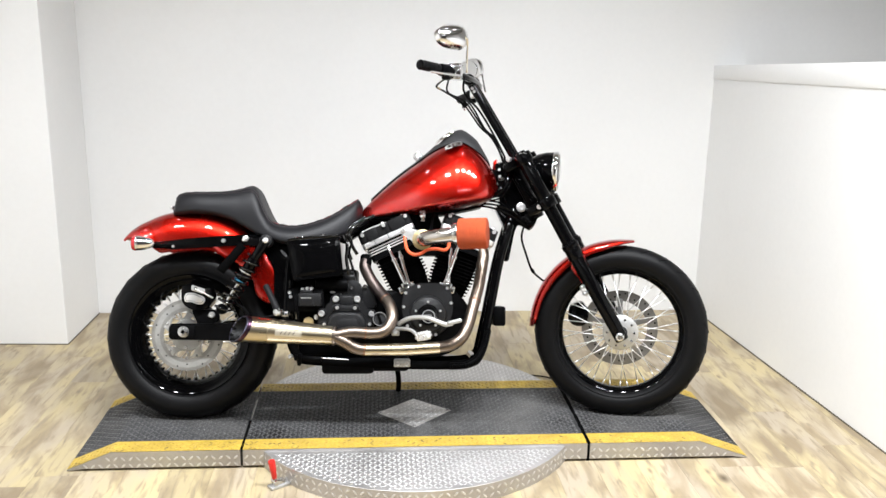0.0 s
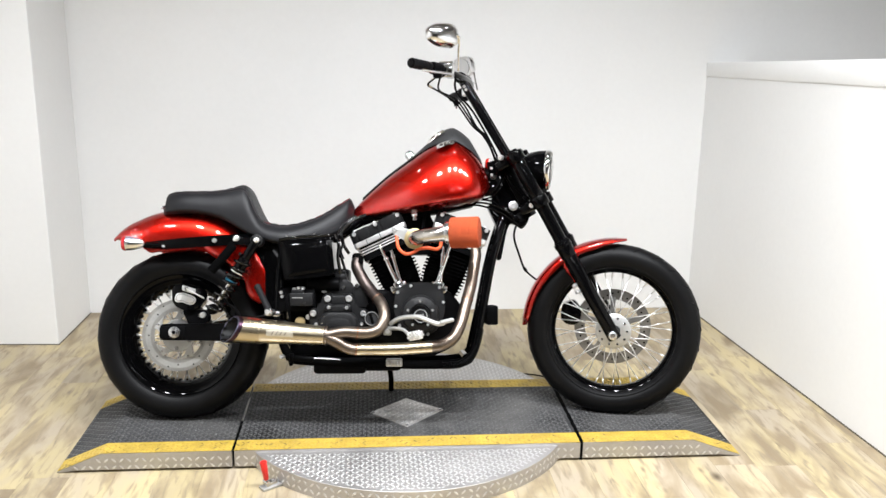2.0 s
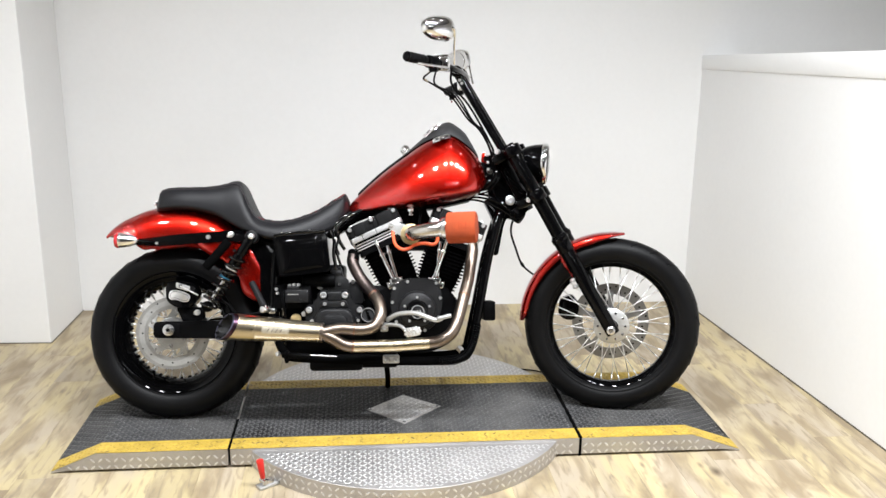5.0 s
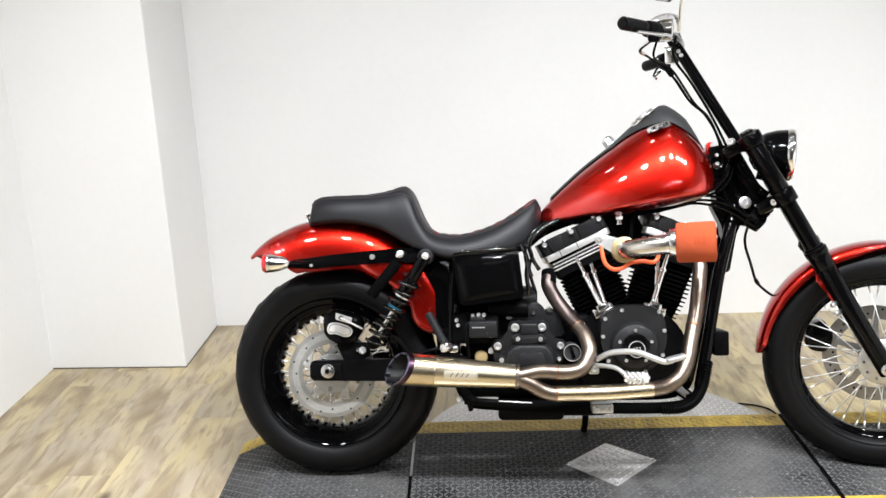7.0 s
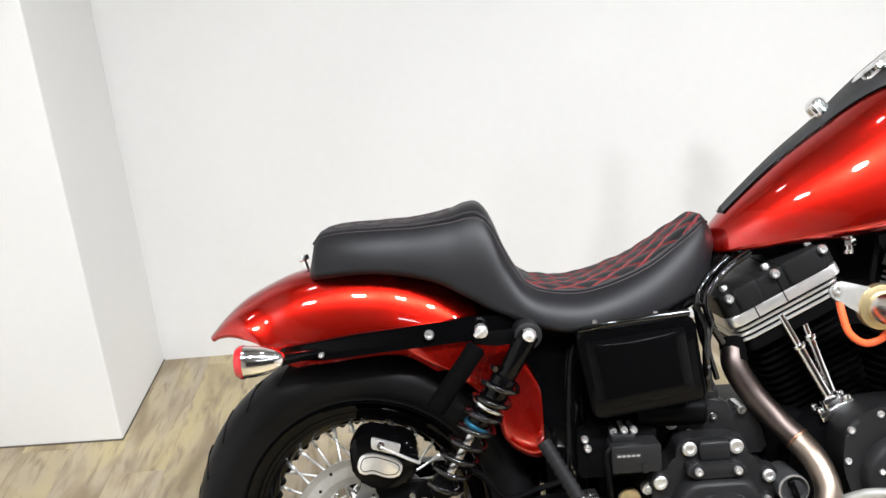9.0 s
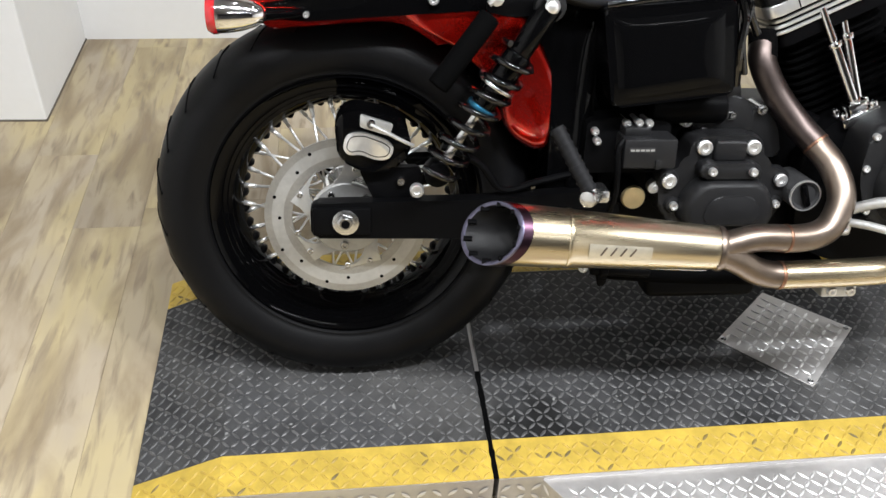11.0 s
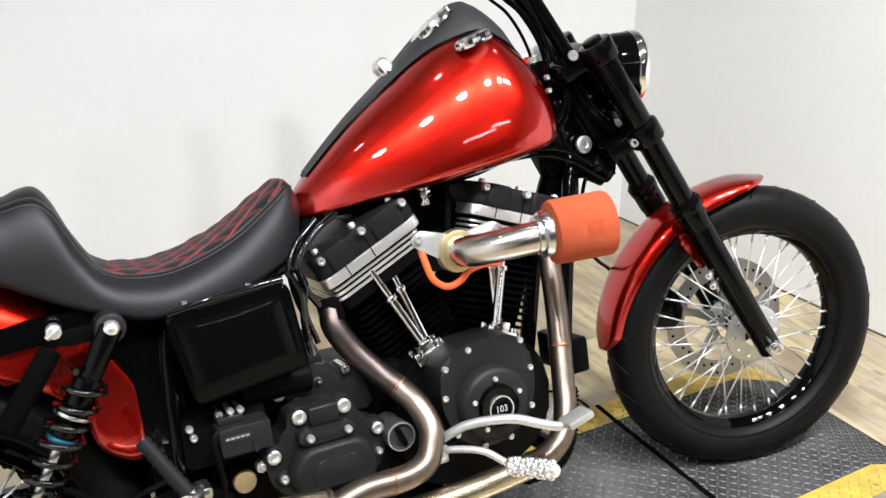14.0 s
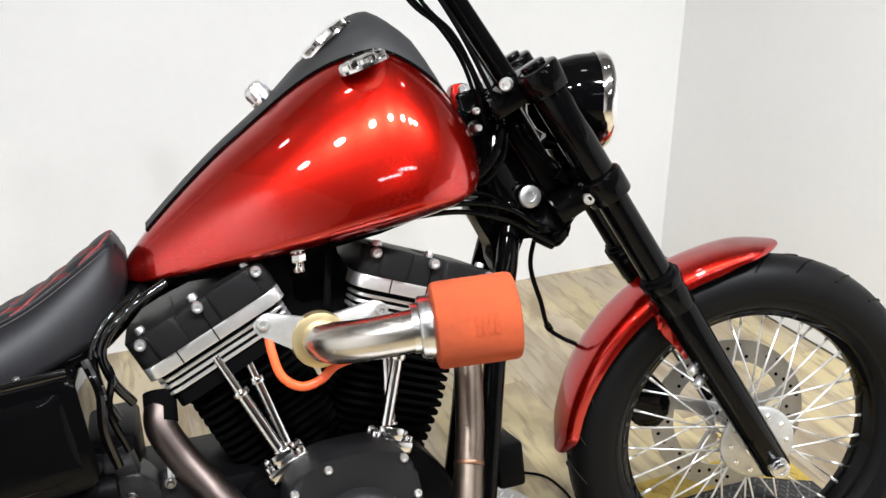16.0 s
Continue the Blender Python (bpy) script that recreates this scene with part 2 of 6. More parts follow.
# Same steel as DISC, with the front disc's shade put into its colour.
DARK_DISC = material("shaded_disc_steel", (0.35, 0.345, 0.335), 0.34, metal=0.9, vary=0.2, scale=18, fine=160)
DISC = material("ground_disc_steel", (0.40, 0.395, 0.38), 0.34, metal=0.8, vary=0.22, scale=16, fine=200)
VINYL = material("black_seat_vinyl", (0.0070, 0.0070, 0.0085), 0.46, shine=0.27, vary=0.18, scale=6, bump=0.10, bump_scale=900)
STITCH = material("red_thread", (0.15, 0.014, 0.016), 0.7, vary=0.25, scale=200)
GREYSTITCH = material("grey_thread", (0.050, 0.038, 0.040), 0.7)
PEG_RUBBER = material("grey_worn_rubber", (0.010, 0.010, 0.011), 0.55, shine=0.15, vary=0.25, scale=20)
FOAM = material("orange_foam", (0.37, 0.058, 0.014), 0.9, vary=0.25, scale=25, fine=400, bump=0.6, bump_scale=900)
HOSE = material("orange_hose", (0.75, 0.11, 0.03), 0.4, vary=0.1)
LENS_RED = material("red_lens", (0.42, 0.01, 0.015), 0.12, coat=0.8)
HANDLE_RED = material("red_grip_plastic", (0.62, 0.02, 0.015), 0.35)
GREY = material("cast_aluminium", (0.52, 0.52, 0.51), 0.42, metal=0.8, vary=0.15, scale=15, bump=0.2)
BRASS = material("brass_flange", (0.62, 0.50, 0.28), 0.35, metal=0.9, vary=0.15, scale=20)
BLUE = material("blue_anodised", (0.03, 0.16, 0.26), 0.3, metal=0.8)
SILVERPRINT = material("silver_lettering", (0.70, 0.70, 0.70), 0.3, metal=0.6)
DARKPRINT = material("dark_lettering", (0.325, 0.046, 0.012), 0.9)
GLASS = bpy.data.materials.new("lens_glass")
GLASS.use_nodes = True
GLASS.node_tree.nodes["Principled BSDF"].inputs["Transmission Weight"].default_value = 1.0
GLASS.node_tree.nodes["Principled BSDF"].inputs["Roughness"].default_value = 0.05


# ---- shapes ----
STUFF = ("deck_tread", "line_tread", "edge_tread", "disc_tread", "rim_tread", "plate_tread", "tread_groove", "drilled_hole", "fin_edge", "tip_lobe", "far_planks")


def part(name, bm, mat, parent=None, label="", smooth=True, m=None, angle=40):
    """Links a bmesh as one mesh object under a thing or a part."""
    mesh = bpy.data.meshes.new(name)
    bmesh.ops.recalc_face_normals(bm, faces=bm.faces)
    bm.to_mesh(mesh)
    bm.free()
    mats = mat if isinstance(mat, (list, tuple)) else [mat]
    for one in mats:
        mesh.materials.append(one)
    if smooth:
        mesh.shade_smooth()
        mesh.set_sharp_from_angle(angle=radians(angle))
    ob = new(name, mesh)
    if parent:
        ob.parent = parent
    if m:
        ob.matrix_basis = m
    if label:
        ob["label"] = label
    if name in STUFF:
        ob["kind"] = "stuff"
    return ob


def join(*many):
    """One bmesh out of several."""
    out = many[0]
    for bm in many[1:]:
        mesh = bpy.data.meshes.new("join")
        bm.to_mesh(mesh)
        out.from_mesh(mesh)
        bpy.data.meshes.remove(mesh)
        bm.free()
    return out


def block(x0, x1, y0, y1, z0, z1, bevel=0.0, segments=2):
    bm = bmesh.new()
    bmesh.ops.create_cube(bm, size=1)
    bm.transform(Matrix.LocRotScale(((x0 + x1) / 2, (y0 + y1) / 2, (z0 + z1) / 2), None, (x1 - x0, y1 - y0, z1 - z0)))
    if bevel:
        bmesh.ops.bevel(bm, geom=list(bm.edges), offset=bevel, segments=segments, affect="EDGES", profile=0.5)
    return bm


def prism(outline, y0, y1, bevel=0.0, segments=2):
    """An outline in x and z, drawn out from y0 to y1."""
    bm = bmesh.new()
    a = [bm.verts.new((x, y0, z)) for x, z in outline]
    b = [bm.verts.new((x, y1, z)) for x, z in outline]
    n = len(outline)
    front, back = bm.faces.new(a), bm.faces.new(b[::-1])
    for i in range(n):
        bm.faces.new((a[i], b[i], b[(i + 1) % n], a[(i + 1) % n]))
    if bevel:
        bmesh.ops.bevel(bm, geom=list(front.edges) + list(back.edges), offset=bevel, segments=segments, affect="EDGES", profile=0.5)
    return bm


def slab(outline, z0, z1, bevel=0.0):
    """An outline in x and y, drawn up from z0 to z1."""
    bm = prism(outline, -z1, -z0, bevel)
    bm.transform(Matrix(((1, 0, 0, 0), (0, 0, 1, 0), (0, -1, 0, 0), (0, 0, 0, 1))))
    return bm


def smooth_line(points, steps=8):
    """A Catmull-Rom line through points of any length."""
    pts = [Vector(p) for p in points]
    pts = [pts[0] * 2 - pts[1]] + pts + [pts[-1] * 2 - pts[-2]]
    out = []
    for i in range(1, len(pts) - 2):
        p0, p1, p2, p3 = pts[i - 1:i + 3]
        for k in range(steps):
            s = k / steps
            out.append(0.5 * (2 * p1 + (p2 - p0) * s + (2 * p0 - 5 * p1 + 4 * p2 - p3) * s * s + (3 * p1 - p0 - 3 * p2 + p3) * s ** 3))
    return out + [pts[-2]]


def curve_at(table, x):
    """The value at x of a smooth line through (x, value) pairs."""
    for i in range(len(table) - 1):
        if x <= table[i + 1][0] or i == len(table) - 2:
            (x1, v1), (x2, v2) = table[i], table[i + 1]
            s = min(1, max(0, (x - x1) / (x2 - x1)))
            a = table[i - 1] if i else table[i]
            b = table[i + 2] if i + 2 < len(table) else table[i + 1]
            m1 = (v2 - a[1]) / max(1e-6, x2 - a[0]) * (x2 - x1)
            m2 = (b[1] - v1) / max(1e-6, b[0] - x1) * (x2 - x1)
            return (2 * s ** 3 - 3 * s * s + 1) * v1 + (s ** 3 - 2 * s * s + s) * m1 + (3 * s * s - 2 * s ** 3) * v2 + (s ** 3 - s * s) * m2


def loft(rings, closed=True, caps=True):
    bm = bmesh.new()
    rows = [[bm.verts.new(p) for p in ring] for ring in rings]
    n = len(rows[0])
    for a, b in zip(rows, rows[1:]):
        for i in range(n if closed else n - 1):
            bm.faces.new((a[i], a[(i + 1) % n], b[(i + 1) % n], b[i]))
    if caps and closed:
        bm.faces.new(rows[0][::-1])
        bm.faces.new(rows[-1])
    return bm


def tube(points, radius, sides=12, steps=6, caps=True):
    """A round bar along a smooth line; radius: one number or a pair (start, end) or a function of 0..1."""
    line = smooth_line(points, steps) if steps > 1 else [Vector(p) for p in points]
    rings, normal = [], None
    for i, p in enumerate(line):
        t = (line[min(i + 1, len(line) - 1)] - line[max(i - 1, 0)]).normalized()
        if normal is None:
            normal = t.orthogonal().normalized()
        normal = (normal - t * normal.dot(t)).normalized()
        side = t.cross(normal)
        s = i / (len(line) - 1)
        r = radius(s) if callable(radius) else radius[0] + (radius[1] - radius[0]) * s if isinstance(radius, tuple) else radius
        rings.append([p + (normal * math.cos(a) + side * math.sin(a)) * r for a in (2 * math.pi * k / sides for k in range(sides))])
    return loft(rings, caps=caps)


def rod(a, b, radius, sides=16, bevel=0.0):
    """A straight round bar with, if wanted, rounded ends."""
    a, b = Vector(a), Vector(b)
    d = (b - a).normalized()
    if not bevel:
        return tube([a, b], radius, sides, 1)
    r1 = radius[0] if isinstance(radius, tuple) else radius
    r2 = radius[1] if isinstance(radius, tuple) else radius
    line = [a, a + d * bevel * 0.3, a + d * bevel, b - d * bevel, b - d * bevel * 0.3, b]
    sizes = [r1 - bevel, r1 - bevel * 0.3, r1, r2, r2 - bevel * 0.3, r2 - bevel]
    side = d.orthogonal().normalized()
    up = d.cross(side)
    return loft([[p + (side * math.cos(2 * math.pi * k / sides) + up * math.sin(2 * math.pi * k / sides)) * r for k in range(sides)]
                 for p, r in zip(line, sizes)])


def lathe(profile, sides=48, closed=True):
    """A profile of (radius, y) turned round the y axis; closed: the profile is a ring of its own."""
    bm = bmesh.new()
    rows = []
    for k in range(sides):
        a = 2 * math.pi * k / sides
        rows.append([bm.verts.new((r * math.cos(a), y, r * math.sin(a))) for r, y in profile])
    n = len(profile)
    for k in range(sides):
        a, b = rows[k], rows[(k + 1) % sides]
        for i in range(n if closed else n - 1):
            bm.faces.new((a[i], a[(i + 1) % n], b[(i + 1) % n], b[i]))
    bmesh.ops.remove_doubles(bm, verts=bm.verts, dist=1e-6)
    return bm


def bolt(at, axis, radius, height, hexed=False):
    """A bolt head with a small dome, standing on a face."""
    at, axis = Vector(at), Vector(axis).normalized()
    sides = 6 if hexed else 14
    side = axis.orthogonal().normalized()
    up = axis.cross(side)
    ring = lambda r, h: [at + axis * h + (side * math.cos(2 * math.pi * k / sides) + up * math.sin(2 * math.pi * k / sides)) * r for k in range(sides)]
    return loft([ring(radius, -0.002), ring(radius, height * 0.7), ring(radius * 0.8, height), ring(radius * 0.45, height), ring(radius * 0.4, height * 0.55)])


def set_on(bm, at, up):
    up = Vector(up).normalized()
    bm.transform(Matrix.Translation(at) @ Vector((0, 1, 0)).rotation_difference(up).to_matrix().to_4x4())
    return bm


def round_outline(points, radius, steps=4):
    """Points in two numbers, with their corners rounded."""
    pts = [Vector(p) for p in points]
    out = []
    for i, p in enumerate(pts):
        a, b = pts[i - 1] - p, pts[(i + 1) % len(pts)] - p
        r = min(radius, a.length * 0.45, b.length * 0.45)
        p0, p1 = p + a.normalized() * r, p + b.normalized() * r
        for k in range(steps + 1):
            s = k / steps
            out.append(tuple(p0 * (1 - s) ** 2 + p * 2 * s * (1 - s) + p1 * s * s))
    return out


# ---- the room ----
def wall(name, outline, z0, z1, label, mat=WALL):
    return tagged(part(name, slab(outline, z0, z1), mat, smooth=False), label, "wall", kind="structure")


BACK_Y, LEFT_X, HIGH = 1.42, -2.19, 3.2
floor = tagged(part("floor", block(-2.5, 3.6, -6.2, 1.7, -0.12, -0.003), GROUT, smooth=False),
               "light oak-look vinyl plank floor, worn and streaky", "floor", kind="structure")
wall("wall_back", [(-2.4, BACK_Y), (3.5, BACK_Y - 0.03), (3.5, BACK_Y + 0.12), (-2.4, BACK_Y + 0.15)], 0, HIGH, "white painted back wall of the showroom bay")
wall("wall_left", [(LEFT_X - 0.15, -6.1), (LEFT_X - 0.05, -6.1), (LEFT_X, 0.95), (LEFT_X - 0.15, 0.95)], 0, HIGH, "white painted side wall beside the pillar")
wall("wall_right", [(3.4, -6.1), (3.52, -6.1), (3.52, 1.38), (3.4, 1.38)], 0, HIGH, "white painted far side wall")
# Out of view; closes the room and gives glossy parts a dark reflection.
wall("wall_front", [(-2.4, -6.2), (3.5, -6.2), (3.5, -6.1), (-2.4, -6.1)], 0, HIGH, "unseen dark wall closing the room in front of the bay", SHOP)
pillar = part("pillar", slab(round_outline([(-2.35, 0.95), (-1.605, 0.925), (-1.60, BACK_Y - 0.002), (-2.35, BACK_Y - 0.002)], 0.006, 2), 0, HIGH), WALL, smooth=False)
tagged(pillar, "square white painted pillar against the back wall", "pillar", kind="structure")
low_part = slab([(1.70, BACK_Y - 0.021), (1.82, -0.5), (2.05, -4.4), (2.19, -4.4), (1.96, -0.5), (1.84, BACK_Y - 0.022)], 0, 1.292)
for v in low_part.verts:
    if v.co.z > 1:
        v.co.z += 0.031 * (1.4 - v.co.y)
half_wall = part("wall_half", low_part, WALL, smooth=False)
tagged(half_wall, "white painted half-height partition wall", "wall", kind="structure")
cap = slab([(1.695, BACK_Y - 0.0215), (1.815, -0.5), (2.045, -4.4), (2.22, -4.4), (1.99, -0.5), (1.87, BACK_Y - 0.0225)], 1.292, 1.364, 0.004)
for v in cap.verts:
    v.co.z += (0.031 if v.co.z < 1.33 else 0.050) * (1.4 - v.co.y)
part("ledge", cap, WALL, half_wall, "white painted ledge board")
part("floor_joint", slab([(1.6975, BACK_Y - 0.022), (1.8175, -0.5), (2.0475, -4.4), (2.06, -4.4), (1.83, -0.5), (1.71, BACK_Y - 0.022)], 0, 0.006), JOINT, half_wall, "dark dirty joint at the floor")
part("floor_joint", slab([(-2.34, 0.9465), (-1.602, 0.9215), (-1.597, BACK_Y - 0.004), (-1.61, BACK_Y - 0.004), (-1.61, 0.935), (-2.34, 0.96)], 0, 0.004), JOINT, pillar, "dark dirty joint at the floor")
tagged(part("ceiling", block(-2.4, 3.5, -6.2, 1.6, HIGH, HIGH + 0.1), CEIL, smooth=False), "unseen plain dark grey ceiling", "ceiling", kind="structure")

# ---- the display platform ----
FRONT, REAR, TOP = -0.372, 0.224, 0.07
platform = tagged(new("platform"), "dark tread-plate motorcycle turntable platform with yellow edge lines", "platform")
platform.location = (0.04, -0.05, 0)
AT = Matrix.Translation((-0.04, 0.05, 0))


def tread(bm, x, y, z, turn, length=0.0205, width=0.0052, height=0.0018, slope=0.0):
    """One raised lozenge of tread plate, on a face that rises by slope along x."""
    c, s = math.cos(turn), math.sin(turn)
    def at(u, v, h):
        px, py = x + u * c - v * s, y + u * s + v * c
        return bm.verts.new((px, py, z + (px - x) * slope + h))
    ring = [at(-length / 2, 0, 0), at(-length * 0.2, -width / 2, 0), at(length * 0.2, -width / 2, 0), at(length / 2, 0, 0), at(length * 0.2, width / 2, 0), at(-length * 0.2, width / 2, 0)]
    top = [at(-length * 0.3, 0, height * 0.8), at(0, -width * 0.2, height), at(length * 0.3, 0, height * 0.8), at(0, width * 0.2, height)]
    for f in ((ring[0], ring[1], top[1], top[0]), (ring[1], ring[2], top[1]), (ring[2], ring[3], top[2], top[1]),
              (ring[3], ring[4], top[3], top[2]), (ring[4], ring[5], top[3]), (ring[5], ring[0], top[0], top[3]), (top[0], top[1], top[2], top[3])):
        bm.faces.new(f)


def treads(inside, x0, x1, y0, y1, height, pitch=0.0166, slope_of=lambda x: 0.0):
    """Lozenges on a square grid that lean one way and the other by turns, each pointing at the middle of its neighbours."""
    bm = bmesh.new()
    for j in range(int((y1 - y0) / pitch) + 1):
        for i in range(int((x1 - x0) / pitch) + 1):
            x, y = x0 + (i + 0.5) * pitch, y0 + (j + 0.5) * pitch
            if x0 + 0.008 < x < x1 - 0.008 and y0 + 0.006 < y < y1 - 0.006 and inside(x, y):
                tread(bm, x, y, height(x), radians(45 if (i + j) % 2 else -45) + random.uniform(-0.04, 0.04), slope=slope_of(x))
    return bm


def side_treads(bm, x0, x1, y, top_of, pitch=0.026):
    """Raised lozenges on an upright edge that faces the front."""
    n = int((x1 - x0) / pitch)
    for i in range(n):
        for j in range(2):
            x, z = x0 + (i + 0.5) * pitch, 0.018 + j * 0.026
            if z < top_of(x) - 0.012:
                one = bmesh.new()
                tread(one, 0, 0, 0, radians(45 if (i + j) % 2 else -45), length=0.023, width=0.0075, height=0.0022)
                one.transform(Matrix.Translation((x, y, z)) @ Matrix.Rotation(radians(90), 4, "X"))
                join(bm, one)
    return bm


def section(name, x0, x1, bend, yellow=0.08):
    """A stretch of the platform: deck, two yellow lines, and a plate edge. bend: where the ramp begins, or None."""
    if bend is None:
        height, tops = (lambda x: TOP), [(x0, TOP), (x1, TOP)]
        slope_of = lambda x: 0.0
        outline = [(x0, 0.009), (x1, 0.009), (x1, TOP), (x0, TOP)]
    else:
        tip = x0 if bend < (x0 + x1) / 2 else x1
        flat = x1 if tip == x0 else x0
        rise = (TOP - 0.006) / abs(bend - tip)
        height = lambda x: TOP if abs(x - tip) >= abs(bend - tip) else 0.006 + abs(x - tip) * rise
        slope_of = lambda x: 0.0 if abs(x - tip) >= abs(bend - tip) else rise * (1 if tip == x0 else -1)
        outline = [(tip, 0), (tip + (flat - tip) * 0.1, 0.009), (flat, 0.009), (flat, TOP), (bend, TOP), (tip, 0.006)]
        tops = [(tip, 0.006), (bend, TOP), (flat, TOP)]
    body = part(name, prism(outline, FRONT, REAR, 0.0015), ALU, platform, "aluminium tread-plate platform section", m=AT, smooth=False)
    part("base_frame", block(x0 + 0.08, x1 - 0.08, FRONT + 0.02, REAR - 0.02, 0, 0.010), PLASTIC, body, "recessed black base", smooth=False)
    deck = bmesh.new()
    for (xa, za), (xb, zb) in zip(tops, tops[1:]):
        a = [deck.verts.new((x, y, z + 0.0012)) for x, y, z in ((xa, FRONT + yellow, za), (xb, FRONT + yellow, zb), (xb, REAR - yellow, zb), (xa, REAR - yellow, za))]
        deck.faces.new(a)
    part("deck_surface", deck, DECK, body, "dark grey painted tread plate", smooth=False)
    part("deck_tread", treads(lambda x, y: True, x0, x1, FRONT + yellow, REAR - yellow, lambda x: height(x) + 0.0012, slope_of=slope_of), DECK_TREAD, body,
         "worn raised lozenges")
    for ya, yb in ((FRONT, FRONT + yellow), (REAR - yellow, REAR)):
        line = bmesh.new()
        for (xa, za), (xb, zb) in zip(tops, tops[1:]):
            line.faces.new([line.verts.new((x, y, z + 0.0016)) for x, y, z in ((xa, ya, za), (xb, ya, zb), (xb, yb, zb), (xa, yb, za))])
        stripe = part("yellow_line", line, YELLOW, body, "yellow painted edge line", smooth=False)
        part("line_tread", treads(lambda x, y: True, x0, x1, ya, yb, lambda x: height(x) + 0.0016, slope_of=slope_of), YELLOW_TREAD, stripe, smooth=False)
    part("edge_tread", side_treads(bmesh.new(), x0, x1, FRONT - 0.0015, height), ALU_TREAD, body)
    return body


section("ramp_section", -1.185, -0.584, -1.031)
section("centre_section", -0.576, 0.664, None)
section("ramp_section", 0.674, 1.268, 1.085)
# Added filler: keeps the gap between the sections as dark as its shade.
part("seam_strip", block(0.6645, 0.6735, FRONT + 0.002, REAR - 0.002, 0.0, TOP - 0.003), PLASTIC, platform, "black filler strip standing in for the dark seam gap", m=AT, smooth=False)
ragged = [(0.6640 - random.uniform(0, 0.003), FRONT + 0.596 * k / 40) for k in range(41)]
ragged += [(0.6745 + random.uniform(0, 0.003), FRONT + 0.596 * (40 - k) / 40) for k in range(41)]
rear_tape = [(-0.5835 - random.uniform(0, 0.002), FRONT + 0.24 * k / 18) for k in range(19)]
rear_tape += [(-0.5765 + random.uniform(0, 0.002), FRONT + 0.24 * (18 - k) / 18) for k in range(19)]
part("seam_tape", slab(rear_tape, TOP + 0.0012, TOP + 0.0024), FIN, platform, "ragged black tape over the seam", m=AT, smooth=False)
part("seam_tape", slab(ragged, TOP + 0.0012, TOP + 0.0024), FIN, platform, "ragged black tape over the seam", m=AT, smooth=False)

DCX, DCY, DR = 0.04, -0.036, 0.637
turn_profile = [(DR, 0.0), (DR, 0.061), (DR - 0.001, 0.062), (0.0, 0.062), (0.0, 0.0)]
turntable = lathe(turn_profile, 120)
turntable.transform(Matrix.Translation((DCX, DCY, 0)) @ Matrix(((1, 0, 0, 0), (0, 0, -1, 0), (0, 1, 0, 0), (0, 0, 0, 1))))
disc = part("turntable_disc", turntable, ALU, platform, "round aluminium tread-plate turntable", m=AT)
ring_in = lambda x, y: (x - DCX) ** 2 + (y - DCY) ** 2 < (DR - 0.015) ** 2 and (y < FRONT - 0.012 or y > REAR + 0.012)
part("disc_tread", treads(ring_in, DCX - DR, DCX + DR, DCY - DR, DCY + DR, lambda x: 0.062), ALU_TREAD, disc)
rim_tread = bmesh.new()
for k in range(int(DR * math.pi * 2 / 0.026)):
    a = k * 0.026 / DR
    for j in range(2):
        one = bmesh.new()
        tread(one, 0, 0, 0, radians(45 if (k + j) % 2 else -45), length=0.023, width=0.0075, height=0.0022)
        one.transform(Matrix.Translation((DCX + DR * math.cos(a), DCY + DR * math.sin(a), 0.018 + 0.025 * j)) @ Matrix.Rotation(a + math.pi / 2, 4, "Z") @ Matrix.Rotation(radians(90), 4, "X"))
        join(rim_tread, one)
part("rim_tread", rim_tread, ALU_TREAD, disc)
DIAMOND = [(-0.098, -0.083), (0.040, -0.216), (0.188, -0.070), (0.046, 0.045)]
patch = part("diamond_plate", slab(DIAMOND, TOP + 0.0005, TOP + 0.0036, 0.0008), ALU, platform, "bare aluminium diamond-shaped tread plate with corner rivets", m=AT, smooth=False)


def in_diamond(x, y):
    inside = True
    for (ax, ay), (bx, by) in zip(DIAMOND, DIAMOND[1:] + DIAMOND[:1]):
        inside = inside and ((bx - ax) * (y - ay) - (by - ay) * (x - ax)) / math.hypot(bx - ax, by - ay) > 0.012
    return inside


part("plate_tread", treads(in_diamond, -0.1, 0.19, -0.22, 0.05, lambda x: TOP + 0.0036), ALU_TREAD, patch)
rivets = [(-0.086, -0.083), (0.040, -0.203), (0.175, -0.070)]
for x, y in rivets:
    part("rivet", bolt((x, y, TOP + 0.0036), (0, 0, 1), 0.006, 0.003), STEEL, patch)

cable = tagged(new("power_cable"), "thin black power cable lying on the plank floor behind the platform", "cable")
part("cord", tube([(0.705, 0.21, 0.0045), (0.711, 0.30, 0.0045), (0.708, 0.352, 0.0045), (0.690, 0.402, 0.0045), (0.635, 0.436, 0.0045), (0.560, 0.446, 0.0045), (0.492, 0.410, 0.0045)], 0.0032, 8), PLASTIC, cable)

clamp = tagged(new("toggle_clamp"), "steel toggle clamp with a red grip on the turntable edge", "clamp")
clamp.location = (-0.448, -0.515, 0)
clamp.rotation_euler = (0, 0, radians(35))
part("base_plate", block(-0.022, 0.055, -0.018, 0.018, 0.0, 0.010, 0.003), GREY, clamp)
part("body", join(block(-0.008, 0.035, -0.012, 0.012, 0.008, 0.026, 0.004), rod((0, -0.014, 0.022), (0, 0.014, 0.022), 0.009)), STEEL, clamp, "zinc-plated clamp body")
part("lever", rod((0, 0.0, 0.02), (-0.001, 0.0, 0.036), 0.006), STEEL, clamp)
